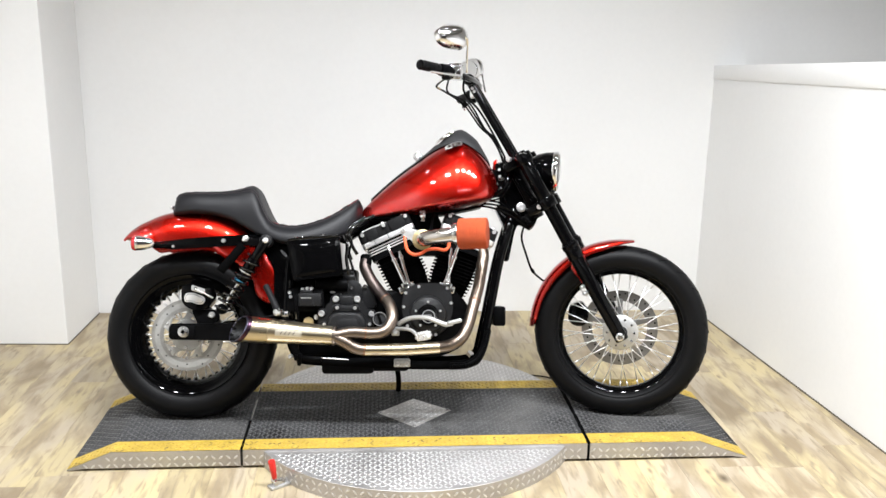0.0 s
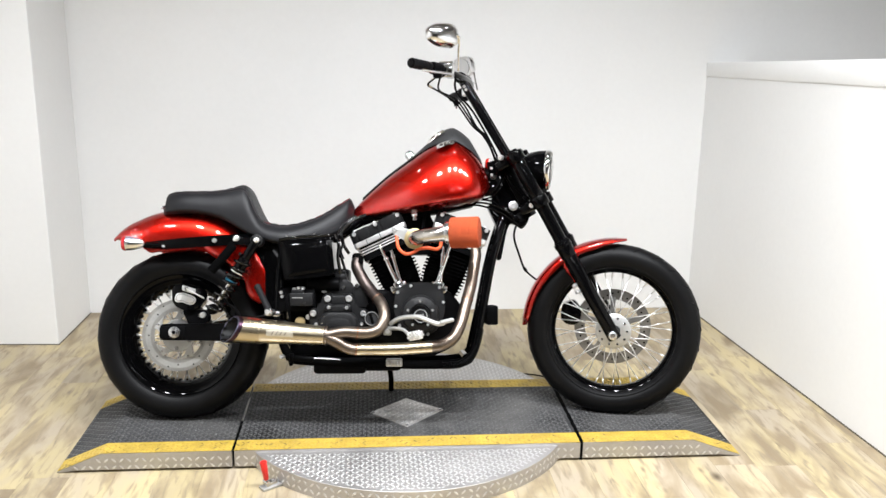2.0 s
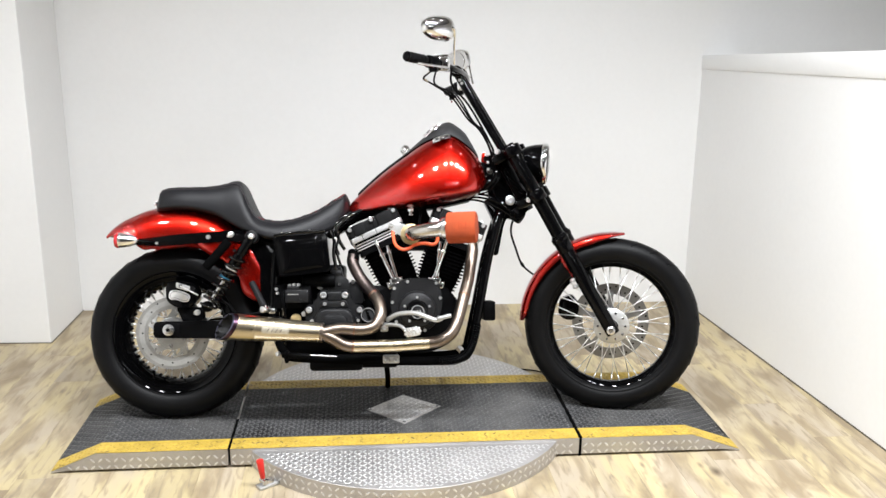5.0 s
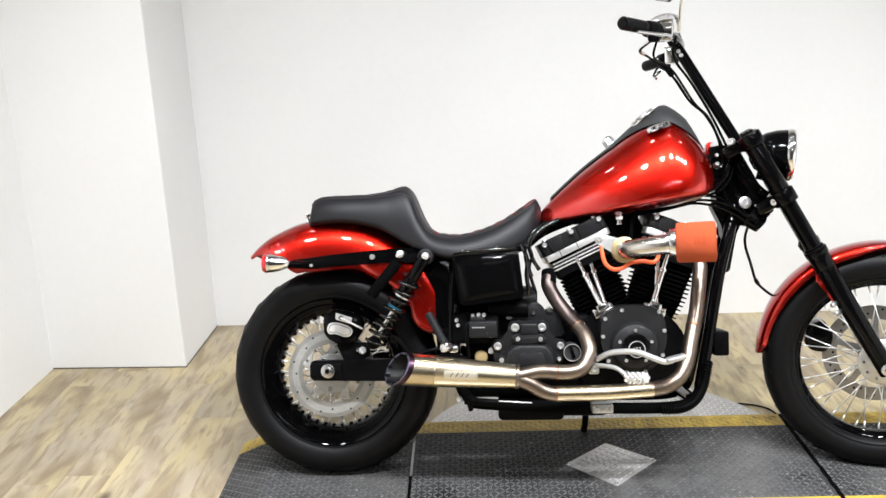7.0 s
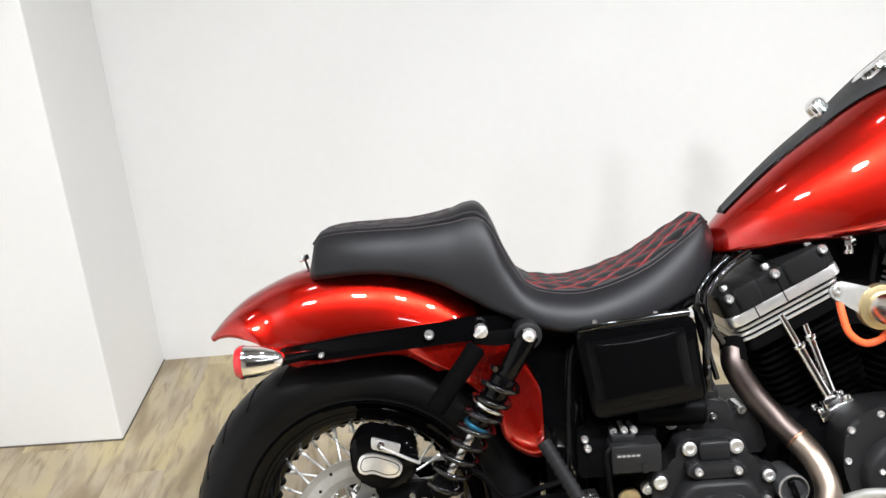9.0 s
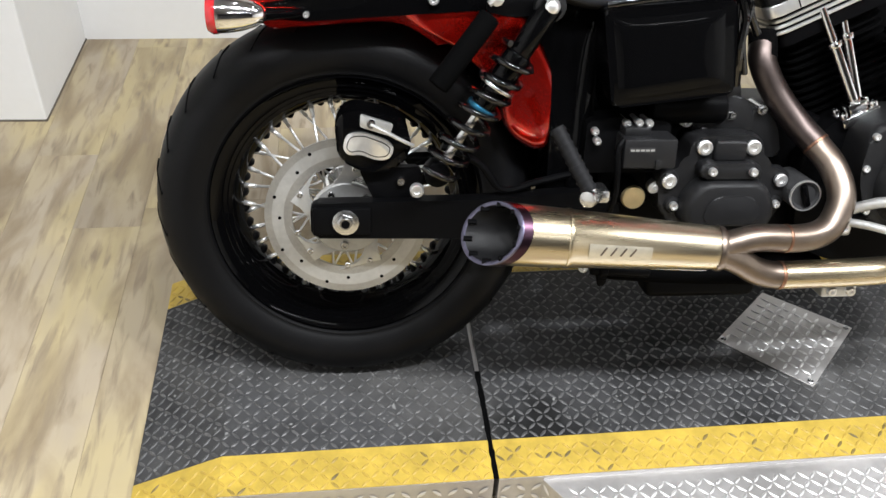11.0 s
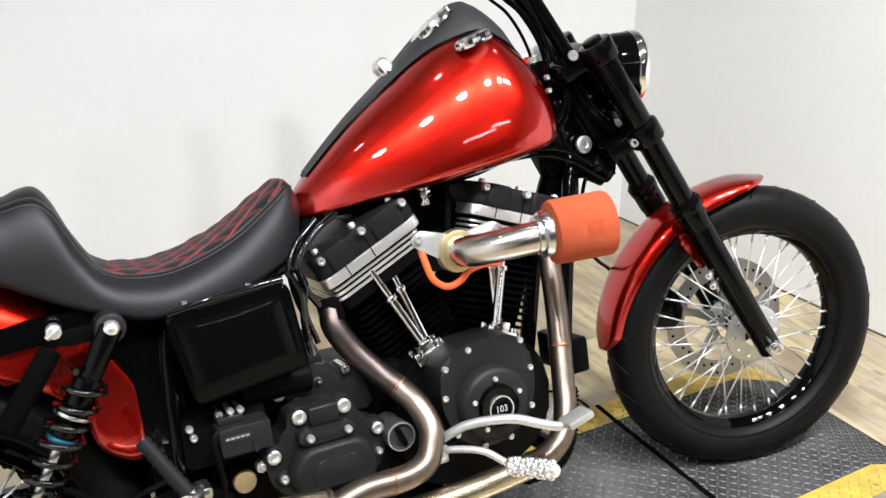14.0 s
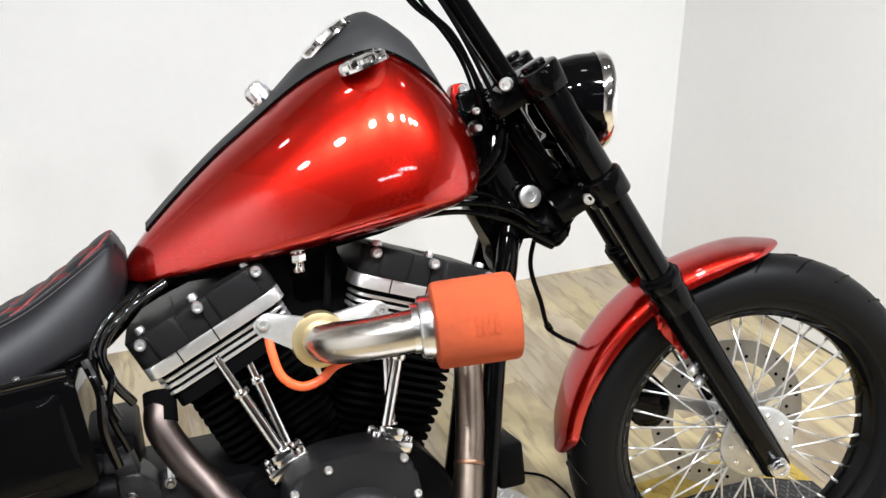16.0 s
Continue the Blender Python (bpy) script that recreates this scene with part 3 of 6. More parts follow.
part("grip", rod((-0.001, 0.0, 0.032), (-0.008, 0.006, 0.102), (0.0085, 0.0125), bevel=0.005), HANDLE_RED, clamp, "bright red moulded grip")

# ---- the motorcycle ----
bike = tagged(new("motorcycle"), "candy red and black cruiser motorcycle leaning on its side stand", "motorcycle")
bike.matrix_basis = Matrix.Translation((0, -0.100, TOP - 0.002)) @ Matrix.Rotation(radians(-2.0), 4, "Z") @ Matrix.Rotation(radians(-16.5), 4, "X")
RAKE = radians(28.5)
AXIS = Vector((-math.sin(RAKE), 0, math.cos(RAKE)))
PIVOT = Vector((0.78, 0, 0.295))
STEER = Matrix.Translation(PIVOT) @ Matrix.Rotation(radians(-16), 4, AXIS) @ Matrix.Translation(-PIVOT)
WHEEL_STEER = Matrix.Translation(PIVOT) @ Matrix.Rotation(radians(-13.5), 4, AXIS) @ Matrix.Translation(-PIVOT)
FWD = Vector((math.cos(RAKE), 0, math.sin(RAKE)))


def on_fork(z, ahead, y):
    """A point beside the steering axis: at the axis's height z, so far ahead of it and at y."""
    return PIVOT + AXIS * ((z - PIVOT.z) / AXIS.z) + FWD * ahead + Vector((0, y, 0))


def tyre_mesh(radius, half, bead):
    h = half
    outer = [(bead, -h * 0.62), (bead + 0.008, -h * 0.79), (bead + 0.011, -h * 0.84), (bead + 0.015, -h * 0.84), (bead + 0.018, -h * 0.87), (radius - 0.062, -h), (radius - 0.04, -h * 0.98), (radius - 0.018, -h * 0.78), (radius - 0.005, -h * 0.42), (radius, 0)]
    return lathe(outer + [(r, -y) for r, y in outer[-2::-1]] + [(bead - 0.002, h * 0.5), (bead - 0.002, -h * 0.5)], 96)


def rim_mesh(lip, bed, half):
    r0, y0, r1, y1 = lip - 0.012, -half + 0.012, bed + 0.014, -half * 0.62
    steps = [(r0 + (r1 - r0) * (k + a) / 3, y0 + (y1 - y0) * (k + b) / 3) for k in range(3) for a, b in ((0.72, 0.12), (0.90, 0.75))] if r0 - r1 > 0.01 else []
    prof = [(lip, -half), (lip + 0.003, -half + 0.004), (lip - 0.004, -half + 0.009), (lip - 0.012, -half + 0.012), *steps, (bed + 0.014, -half * 0.62), (bed + 0.002, -half * 0.34), (bed, 0)]
    inner = [(bed + 0.006, 0), (bed + 0.02, half * 0.5)]
    full = prof + [(r, -y) for r, y in prof[-2::-1]] + [(lip + 0.001, half - 0.006), (bed + 0.024, half * 0.5), (bed + 0.008, 0), (bed + 0.024, -half * 0.5), (lip + 0.001, -half + 0.006)]
    return lathe(full, 96)


def disc_mesh(outer, inner, y, thick):
    return lathe([(outer, y - thick / 2), (outer, y + thick / 2), (inner, y + thick / 2), (inner, y - thick / 2)], 72)


def wheel(name, label, centre, m, radius, half, bead, bed, rim_half, hub_r, flange_y, count):
    at = m @ Matrix.Translation(centre)
    rim = part(name, rim_mesh(bead + 0.011, bed, rim_half), RIM, bike, label, m=at)
    tyre = part("tyre", tyre_mesh(radius, half, bead + 0.006), RUBBER, rim, "black road tyre with a grooved tread")
    grooves = bmesh.new()
    for k in range(26):
        a = 2 * math.pi * k / 26
        for s in (-1, 1):
            pts = []
            for j in range(5):
                f = j / 4
                y = s * half * (0.12 + 0.72 * f)
                rr = radius - 0.0045 * (abs(y) / half / 0.42) ** 2 if abs(y) < half * 0.42 else radius - 0.005 - 0.013 * (abs(y) / half - 0.42) / 0.36
                b = a + f * 0.13 + (0.06 if s > 0 else 0)
                pts.append((rr * math.cos(b), y, rr * math.sin(b)))
            join(grooves, tube(pts, 0.0016, 5, 2))
    part("tread_groove", grooves, PLASTIC, tyre)
    hub = lathe([(0.012, -flange_y - 0.022), (0.026, -flange_y - 0.022), (0.03, -flange_y - 0.006), (hub_r, -flange_y - 0.005), (hub_r + 0.002, -flange_y), (hub_r, -flange_y + 0.005),
                 (0.026, -flange_y + 0.012), (0.024, 0), (0.026, flange_y - 0.012), (hub_r, flange_y - 0.005), (hub_r + 0.002, flange_y), (hub_r, flange_y + 0.005), (0.03, flange_y + 0.006),
                 (0.026, flange_y + 0.022), (0.012, flange_y + 0.022)], 40)
    part("hub", hub, CHROME, rim, "polished hub")
    meshes = []
    for side in (-1, 1):
        for lead in (-1, 1):
            a0, a1 = 0.0, lead * 0.62
            p0 = (hub_r * 0.94 * math.cos(a0), side * (flange_y + 0.004 * lead), hub_r * 0.94 * math.sin(a0))
            p1 = ((bed + 0.004) * math.cos(a1), side * rim_half * 0.16, (bed + 0.004) * math.sin(a1))
            v0, v1 = Vector(p0), Vector(p1)
            knee = v1 + (v0 - v1).normalized() * 0.024
            bm = join(rod(v0, v1, 0.0022 if rim_half > 0.05 else 0.0019, 6), rod(knee, v1, (0.0030, 0.0048) if rim_half > 0.05 else (0.0025, 0.0029), 8))
            mesh = bpy.data.meshes.new("spoke")
            bm.to_mesh(mesh)
            bm.free()
            mesh.materials.append(SPOKE)
            mesh.shade_smooth()
            meshes.append((mesh, side, lead))
    per = count // 4
    for mesh, side, lead in meshes:
        for k in range(per):
            ob = new("spoke", mesh)
            ob.parent = rim
            ob.matrix_basis = Matrix.Rotation(2 * math.pi * (k + (0.5 if side > 0 else 0) + (0.25 if lead > 0 else 0)) / per, 4, "Y")
    boss = bpy.data.meshes.new("spoke_boss")
    bm = bmesh.new()
    bmesh.ops.create_uvsphere(bm, u_segments=10, v_segments=6, radius=1)
    bm.transform(Matrix.Translation((bed + 0.006, 0, 0)) @ Matrix.Diagonal((0.013, rim_half * 0.30, 0.0085, 1)))
    bm.to_mesh(boss)
    bm.free()
    boss.materials.append(PLASTIC)
    boss.shade_smooth()
    for k in range(count if rim_half > 0.05 else 0):
        ob = new("spoke_boss", boss)
        ob.parent = rim
        ob.matrix_basis = Matrix.Rotation(2 * math.pi * (k + 0.5) / count, 4, "Y")
    return rim


REAR_C, FRONT_C = (-0.81, 0, 0.314), (0.85, 0, 0.333)
rear_wheel = wheel("rear_wheel", "gloss black spoked rear wheel", REAR_C, Matrix(), 0.322, 0.080, 0.214, 0.176, 0.066, 0.045, 0.045, 40)
front_wheel = wheel("front_wheel", "gloss black spoked front wheel", FRONT_C, WHEEL_STEER, 0.334, 0.052, 0.238, 0.222, 0.036, 0.042, 0.036, 40)


def polar(r, a):
    return (r * math.cos(a), r * math.sin(a))


def rear_disc(parent, y, outer, inner):
    """A wide steel ring on a carrier of curved arms with banana-shaped gaps between them."""
    rotor = part("brake_disc", disc_mesh(outer, inner, y, 0.005), DISC, parent, "wide ground steel rear brake disc")
    holes = bmesh.new()
    for k in range(16):
        a = 2 * math.pi * k / 16 + 0.09 * (k % 2)
        r = inner + (outer - inner) * (0.72 if k % 2 else 0.45)
        join(holes, rod((r * math.cos(a), y - 0.0030, r * math.sin(a)), (r * math.cos(a), y + 0.0030, r * math.sin(a)), 0.0030, 10))
    part("drilled_hole", holes, PLASTIC, rotor)
    part("worn_track", lathe([(outer - 0.012, y - 0.0027), (outer - 0.012, y - 0.0024), (inner + 0.014, y - 0.0024), (inner + 0.014, y - 0.0027)], 72), CARRIER, rotor, "polished worn braking track")
    part("disc_carrier", lathe([(0.058, y - 0.008), (0.061, y - 0.005), (0.061, y + 0.004), (0.020, y + 0.004), (0.020, y - 0.008)], 60), CARRIER, rotor, "bright cast carrier")
    for k in range(5):
        a = 2 * math.pi * k / 5 + 0.55
        near, far = [], []
        for i in range(9):
            f = i / 8
            r = 0.052 + (inner + 0.006 - 0.052) * f
            turn = a - 0.62 * f
            wide = 0.30 - 0.13 * math.sin(math.pi * f) + 0.10 * f * f
            near.append(polar(r, turn - wide))
            far.append(polar(r, turn + wide))
        part("carrier_arm", prism(near + far[::-1], y - 0.0055, y + 0.0030, 0.0012), CARRIER, rotor)
        for d in (-0.25, 0.20):
            x, z = polar(inner - 0.004, a - 0.62 + d)
            part("arm_rivet", bolt((x, y - 0.005, z), (0, -1, 0), 0.0050, 0.003), STEEL, rotor)
        x, z = polar(0.047, a + 0.3)
        part("disc_bolt", bolt((x, y - 0.008, z), (0, -1, 0), 0.0070, 0.006), STEEL, rotor)
    return rotor


def brake_disc(parent, y, outer, inner, spider_r, side):
    rotor = part("brake_disc", disc_mesh(outer, inner, y, 0.005), DARK_DISC, parent, "drilled grey steel front brake disc")
    holes = bmesh.new()
    for k in range(40):
        a = 2 * math.pi * k / 40
        r = inner + (outer - inner) * (0.25 + 0.5 * ((k * 3) % 4) / 3)
        join(holes, rod((r * math.cos(a), y - 0.0034, r * math.sin(a)), (r * math.cos(a), y + 0.0034, r * math.sin(a)), 0.0036, 8))
    part("drilled_hole", holes, PLASTIC, rotor)
    part("disc_carrier", disc_mesh(spider_r - 0.006, 0.02, y, 0.007), CARRIER, rotor, "bright cast carrier")
    for k in range(5):
        a = 2 * math.pi * k / 5 + 0.3
        arm_line = [polar(r, a + d) for r, d in ((spider_r * 0.6, -0.26), (spider_r, -0.26), (inner - 0.018, -0.10), (inner + 0.010, -0.10), (inner + 0.010, 0.10), (inner - 0.018, 0.10), (spider_r, 0.26), (spider_r * 0.6, 0.26))]
        part("carrier_arm", prism(round_outline(arm_line, 0.006), y - 0.0042, y + 0.0042, 0.001), DARK_DISC, rotor)
        part("arm_rivet", bolt(((inner + 0.003) * math.cos(a), y + side * 0.004, (inner + 0.003) * math.sin(a)), (0, side, 0), 0.0065, 0.003), STEEL, rotor)
    return rotor


rear_disc(rear_wheel, -0.092, 0.134, 0.089)
brake_disc(front_wheel, 0.072, 0.150, 0.108, 0.05, 1)

part("hub_flange", lathe([(0.016, -0.056), (0.062, -0.056), (0.068, -0.052), (0.068, -0.046), (0.016, -0.046)], 48), GREY, front_wheel, "bright cast hub flange")
for k in range(10):
    a = 2 * math.pi * k / 10
    part("flange_rivet", bolt((0.052 * math.cos(a), -0.056, 0.052 * math.sin(a)), (0, -1, 0), 0.0045, 0.003), CHROME, front_wheel)

# swing arm, axle and rear brake
arm = round_outline([(-0.865, 0.300), (-0.865, 0.358), (-0.60, 0.362), (-0.42, 0.375), (-0.36, 0.345), (-0.42, 0.30), (-0.62, 0.296)], 0.012)
swing = part("swing_arm", prism(arm, -0.152, -0.122, 0.008, 3), PLASTIC, bike, "satin black swing arm")
part("swing_arm", prism(arm, 0.122, 0.152, 0.005), BLACK, bike)
part("axle_adjuster", block(-0.862, -0.770, -0.157, -0.150, 0.306, 0.352, 0.003), PLASTIC, swing)
part("axle_nut", join(bolt((-0.81, -0.157, 0.329), (0, -1, 0), 0.021, 0.004), rod((-0.81, -0.155, 0.329), (-0.81, -0.166, 0.329), 0.0145, 6, 0.001), rod((-0.81, -0.15, 0.329), (-0.81, -0.168, 0.329), 0.0095)), STEEL, swing, "zinc-plated axle nut")
part("axle_hole", rod((-0.81, -0.1675, 0.329), (-0.81, -0.1686, 0.329), 0.0068, 16), PLASTIC, swing)
part("arm_bolt", bolt((-0.70, -0.19, 0.393), (0, -1, 0), 0.011, 0.010), BOLT, swing)
part("axle", rod((-0.81, -0.15, 0.329), (-0.81, 0.15, 0.314), 0.012), STEEL, bike)
caliper = part("rear_caliper", prism(round_outline([(-0.820, 0.430), (-0.824, 0.495), (-0.796, 0.508), (-0.717, 0.490), (-0.704, 0.447), (-0.728, 0.412), (-0.78, 0.408)], 0.014), -0.150, -0.075, 0.008), BLACK, bike, "gloss black rear brake caliper")
part("caliper_badge", prism(round_outline([(-0.812, 0.448), (-0.806, 0.472), (-0.780, 0.474), (-0.745, 0.462), (-0.732, 0.450), (-0.740, 0.430), (-0.762, 0.430), (-0.785, 0.440), (-0.803, 0.437)], 0.010), -0.157, -0.150, 0.002), BOLT, caliper, "bright caliper badge plate")
part("badge_line", tube([(x, -0.1572, z) for x, z in round_outline([(-0.806, 0.450), (-0.801, 0.467), (-0.780, 0.469), (-0.748, 0.457), (-0.738, 0.449), (-0.744, 0.436), (-0.762, 0.435), (-0.785, 0.446), (-0.800, 0.443)], 0.008)], 0.0007, 5, 1), PLASTIC, caliper)
part("pad_plate", prism(round_outline([(-0.785, 0.482), (-0.784, 0.502), (-0.734, 0.486), (-0.740, 0.468)], 0.004), -0.156, -0.150, 0.001), GREY, caliper, "grey pad cover")
part("caliper_bracket", prism(round_outline([(-0.79, 0.41), (-0.72, 0.41), (-0.69, 0.41), (-0.685, 0.372), (-0.72, 0.352), (-0.76, 0.345)], 0.01), -0.13, -0.112, 0.004), PLASTIC, caliper)
part("caliper_bolt", bolt((-0.768, -0.156, 0.488), (0, -1, 0), 0.007, 0.01), STEEL, caliper)
part("caliper_bolt", bolt((-0.722, -0.13, 0.388), (0, -1, 0), 0.007, 0.008), STEEL, caliper)
part("bleed_pipe", tube([(-0.768, -0.164, 0.488), (-0.745, -0.168, 0.477), (-0.720, -0.166, 0.463), (-0.704, -0.160, 0.454)], 0.0030, 8), GREY, caliper)
part("brake_hose", tube([(-0.66, -0.15, 0.45), (-0.60, -0.145, 0.42), (-0.56, -0.14, 0.375), (-0.50, -0.13, 0.385), (-0.42, -0.12, 0.40)], 0.006, 8), PLASTIC, bike)

# shock absorber with its reservoir
S0, S1 = Vector((-0.510, -0.184, 0.664)), Vector((-0.668, -0.168, 0.414))


def along(s):
    return S0.lerp(S1, s)


shock = part("shock_absorber", join(rod(along(-0.02), along(0.30), 0.018, 20, 0.004), rod(along(0.26), along(0.50), 0.022, 20, 0.003), rod(along(0.50), along(0.60), 0.019, 20, 0.003)), BLACK, bike, "black coil-over shock absorber")
down = (S1 - S0).normalized()
e1 = down.orthogonal().normalized()
e2 = down.cross(e1)
part("coil_spring", tube([along(0.24 + 0.76 * k / 84) + (e1 * math.cos(k * 0.6) + e2 * math.sin(k * 0.6)) * 0.030 for k in range(85)], 0.0050, 10, 1), LACQUER, shock, "gloss black coil spring")
part("adjuster_ring", rod(along(0.445), along(0.465), 0.030, 24, 0.002), STEEL, shock, "bright preload ring")
part("blue_ring", rod(along(0.575), along(0.605), 0.0235, 24, 0.002), BLUE, shock, "blue anodised ring")
part("damper_rod", rod(along(0.62), along(0.96), 0.0075), STEEL, shock)
part("lower_eye", rod(S1 + Vector((0, -0.018, 0)), S1 + Vector((0, 0.018, 0)), 0.02, 18, 0.003), PLASTIC, shock)
part("upper_eye", rod((-0.51, -0.190, 0.665), (-0.51, -0.13, 0.665), 0.0235, 20, 0.005), SATIN, shock)
part("top_bolt", set_on(lathe([(0, 0.013), (0.006, 0.0125), (0.0105, 0.009), (0.0130, 0.003), (0.0135, 0.0), (0.0135, -0.01), (0, -0.01)], 24, False), (-0.510, -0.190, 0.665), (0, -1, 0)), BOLT, shock, "bright domed shock bolt")
res = part("shock_reservoir", rod((-0.594, -0.172, 0.650), (-0.672, -0.196, 0.552), 0.0165, 20, 0.004), FIN, bike, "black shock reservoir")
part("reservoir_cap", join(rod((-0.586, -0.150, 0.674), (-0.586, -0.176, 0.674), 0.0115, 9, 0.003), rod((-0.597, -0.172, 0.666), (-0.578, -0.172, 0.681), 0.0050, 8, 0.001)), BOLT, res)
part("reservoir_bracket", prism(round_outline([(-0.60, 0.672), (-0.50, 0.676), (-0.505, 0.652), (-0.565, 0.648), (-0.60, 0.655)], 0.006), -0.172, -0.166, 0.001), PLASTIC, res)

# rear fender, its struts and the indicator
FEND = [(-1.072, 0.676), (-1.035, 0.714), (-0.99, 0.745), (-0.905, 0.779), (-0.797, 0.790), (-0.69, 0.770), (-0.580, 0.708), (-0.500, 0.625), (-0.462, 0.550), (-0.456, 0.490), (-0.480, 0.438)]


def fender(line, centre, half_of, skirt_of, thick=0.003, steps=8, power=2.6):
    """A mudguard round a wheel's centre: an arch swept along a line in x and z, with skirts."""
    path = smooth_line([(x, 0, z) for x, z in line], steps)
    outer, inner = [], []
    n = len(path) - 1
    for i, p in enumerate(path):
        s = i / n
        t = (path[min(i + 1, n)] - path[max(i - 1, 0)]).normalized()
        out = Vector((-t.z, 0, t.x))
        if out.dot(p - Vector(centre)) < 0:
            out = -out
        half, skirt = half_of(s), skirt_of(s)
        row = []
        for k in range(25):
            f = -1 + 2 * k / 24
            a = f * math.pi / 2
            y = half * math.copysign(abs(math.sin(a)) ** (2 / power), math.sin(a))
            drop = skirt * (1 - abs(math.cos(a)) ** (2 / power))
            row.append((p, out, y, drop))
        outer.append([p + out * -d + Vector((0, y, 0)) for p, out, y, d in row])
        inner.append([p + out * (-d - thick) + Vector((0, y * (1 - thick / half), 0)) for p, out, y, d in row])
    rings = [o + i[::-1] for o, i in zip(outer, inner)]
    return loft(rings)


rear_fender = part("rear_fender", fender(FEND, REAR_C, lambda s: 0.112 - 0.055 * max(0, 1 - s / 0.16) ** 1.6, lambda s: 0.012 + 0.125 * min(1, s / 0.22) ** 1.5 + 0.022 * math.sin(math.pi * min(1, max(0, (s - 0.18) / 0.36))) - 0.105 * min(1, max(0, (s - 0.60) / 0.14))), RED, bike, "candy red rear fender")
flare = round_outline([(-0.740, 0.668), (-0.715, 0.634), (-0.653, 0.603), (-0.600, 0.560), (-0.566, 0.520), (-0.560, 0.474), (-0.542, 0.448), (-0.509, 0.429), (-0.488, 0.430), (-0.468, 0.470), (-0.464, 0.513), (-0.476, 0.556), (-0.496, 0.592), (-0.535, 0.650), (-0.600, 0.682)], 0.016)


def swell(outline, side):
    """A pressed side panel that bulges outward, rounder towards its edge."""
    cx, cz = -0.545, 0.560
    return loft([[Vector((cx + (x - cx) * grow, side * y, cz + (z - cz) * grow)) for x, z in outline] for y, grow in ((0.088, 1.0), (0.100, 1.0), (0.107, 0.985), (0.1125, 0.95), (0.1165, 0.89), (0.119, 0.80), (0.1205, 0.66), (0.121, 0.40))])


for side in (-1, 1):
    part("fender_flare", swell(flare, side), RED, rear_fender, "candy red lower fender side")
strut = round_outline([(-0.945, 0.640), (-0.930, 0.660), (-0.80, 0.676), (-0.60, 0.692), (-0.47, 0.690), (-0.42, 0.668), (-0.46, 0.652), (-0.60, 0.652), (-0.86, 0.634)], 0.01)
for y0, y1 in ((-0.130, -0.112), (0.112, 0.130)):
    st = part("fender_strut", prism(strut, y0, y1, 0.007, 3), BLACK, bike, "gloss black fender strut")
    if y0 < 0:
        for x, z, r in ((-0.674, 0.667, 0.0085), (-0.86, 0.645, 0.005)):
            part("strut_bolt", bolt((x, -0.130, z), (0, -1, 0), r, 0.010), BOLT, st)
SIGNAL = Matrix.Translation((-0.950, -0.190, 0.653)) @ Matrix.Rotation(radians(-90), 4, "Z")
signal = lathe([(0.0, 0.040), (0.006, 0.039), (0.012, 0.034), (0.0180, 0.022), (0.0228, 0.006), (0.0258, -0.012), (0.0268, -0.028), (0.0262, -0.032), (0.0, -0.032)], 36, False)
signal.transform(SIGNAL)
ind = part("turn_signal", signal, CHROME, bike, "chrome bullet turn signal with a red lens")
glass = lathe([(0.0225, -0.031), (0.0278, -0.028), (0.0280, -0.034), (0.0240, -0.041), (0.0, -0.045)], 36, False)
glass.transform(SIGNAL)
part("lens", glass, LENS_RED, ind, "red lens")
part("stalk", rod((-0.920, -0.186, 0.652), (-0.862, -0.128, 0.648), (0.010, 0.007)), BLACK, ind)
part("seat_screw", join(rod((-0.893, 0, 0.78), (-0.898, 0, 0.798), 0.004, 8), rod((-0.897, 0, 0.796), (-0.900, 0, 0.806), 0.010, 12, 0.002)), CHROME, bike)

# fuel tank and dash
TANK_TOP = [(-0.166, 0.788), (-0.155, 0.805), (-0.12, 0.842), (-0.035, 0.918), (0.04, 0.975), (0.118, 1.033), (0.19, 1.070), (0.222, 1.072), (0.262, 1.048), (0.305, 1.008), (0.345, 0.950), (0.364, 0.900)]
TANK_LOW = [(-0.166, 0.768), (-0.145, 0.760), (-0.033, 0.768), (0.094, 0.781), (0.243, 0.803), (0.33, 0.830), (0.364, 0.880)]
TANK_HALF = [(-0.166, 0.022), (-0.158, 0.036), (-0.125, 0.064), (-0.035, 0.110), (0.073, 0.155), (0.18, 0.184), (0.25, 0.186), (0.308, 0.164), (0.345, 0.112), (0.364, 0.035)]


def tank_point(x, f, lift=0.0):
    """A point of the tank's skin; f goes round from -1 (right lower) over 0 (top) to 1 (left lower)."""
    top, low, half = curve_at(TANK_TOP, x), curve_at(TANK_LOW, x), curve_at(TANK_HALF, x)
    middle = low + (top - low) * 0.17
    a = f * math.pi
    c = math.sin(a)
    y = half * math.copysign(abs(c) ** 0.9, c)
    if abs(f) <= 0.5:
        z = middle + (top - middle) * (1 - abs(c) ** 2.5) ** 0.60
    else:
        z = middle - (middle - low) * abs(math.cos(a)) ** 0.62
    return Vector((x, y, z + lift))


xs = [-0.166 + 0.530 * (1 - math.cos(math.pi * k / 44)) / 2 for k in range(45)]
tank_bm = loft([[tank_point(x, -1 + 2 * k / 56) for k in range(56)] for x in xs])
tank = part("fuel_tank", tank_bm, RED, bike, "candy red teardrop fuel tank", angle=75)
DASH_HALF = [(-0.13, 0.015), (-0.03, 0.026), (0.06, 0.043), (0.13, 0.068), (0.19, 0.093), (0.24, 0.097), (0.29, 0.085), (0.33, 0.055)]


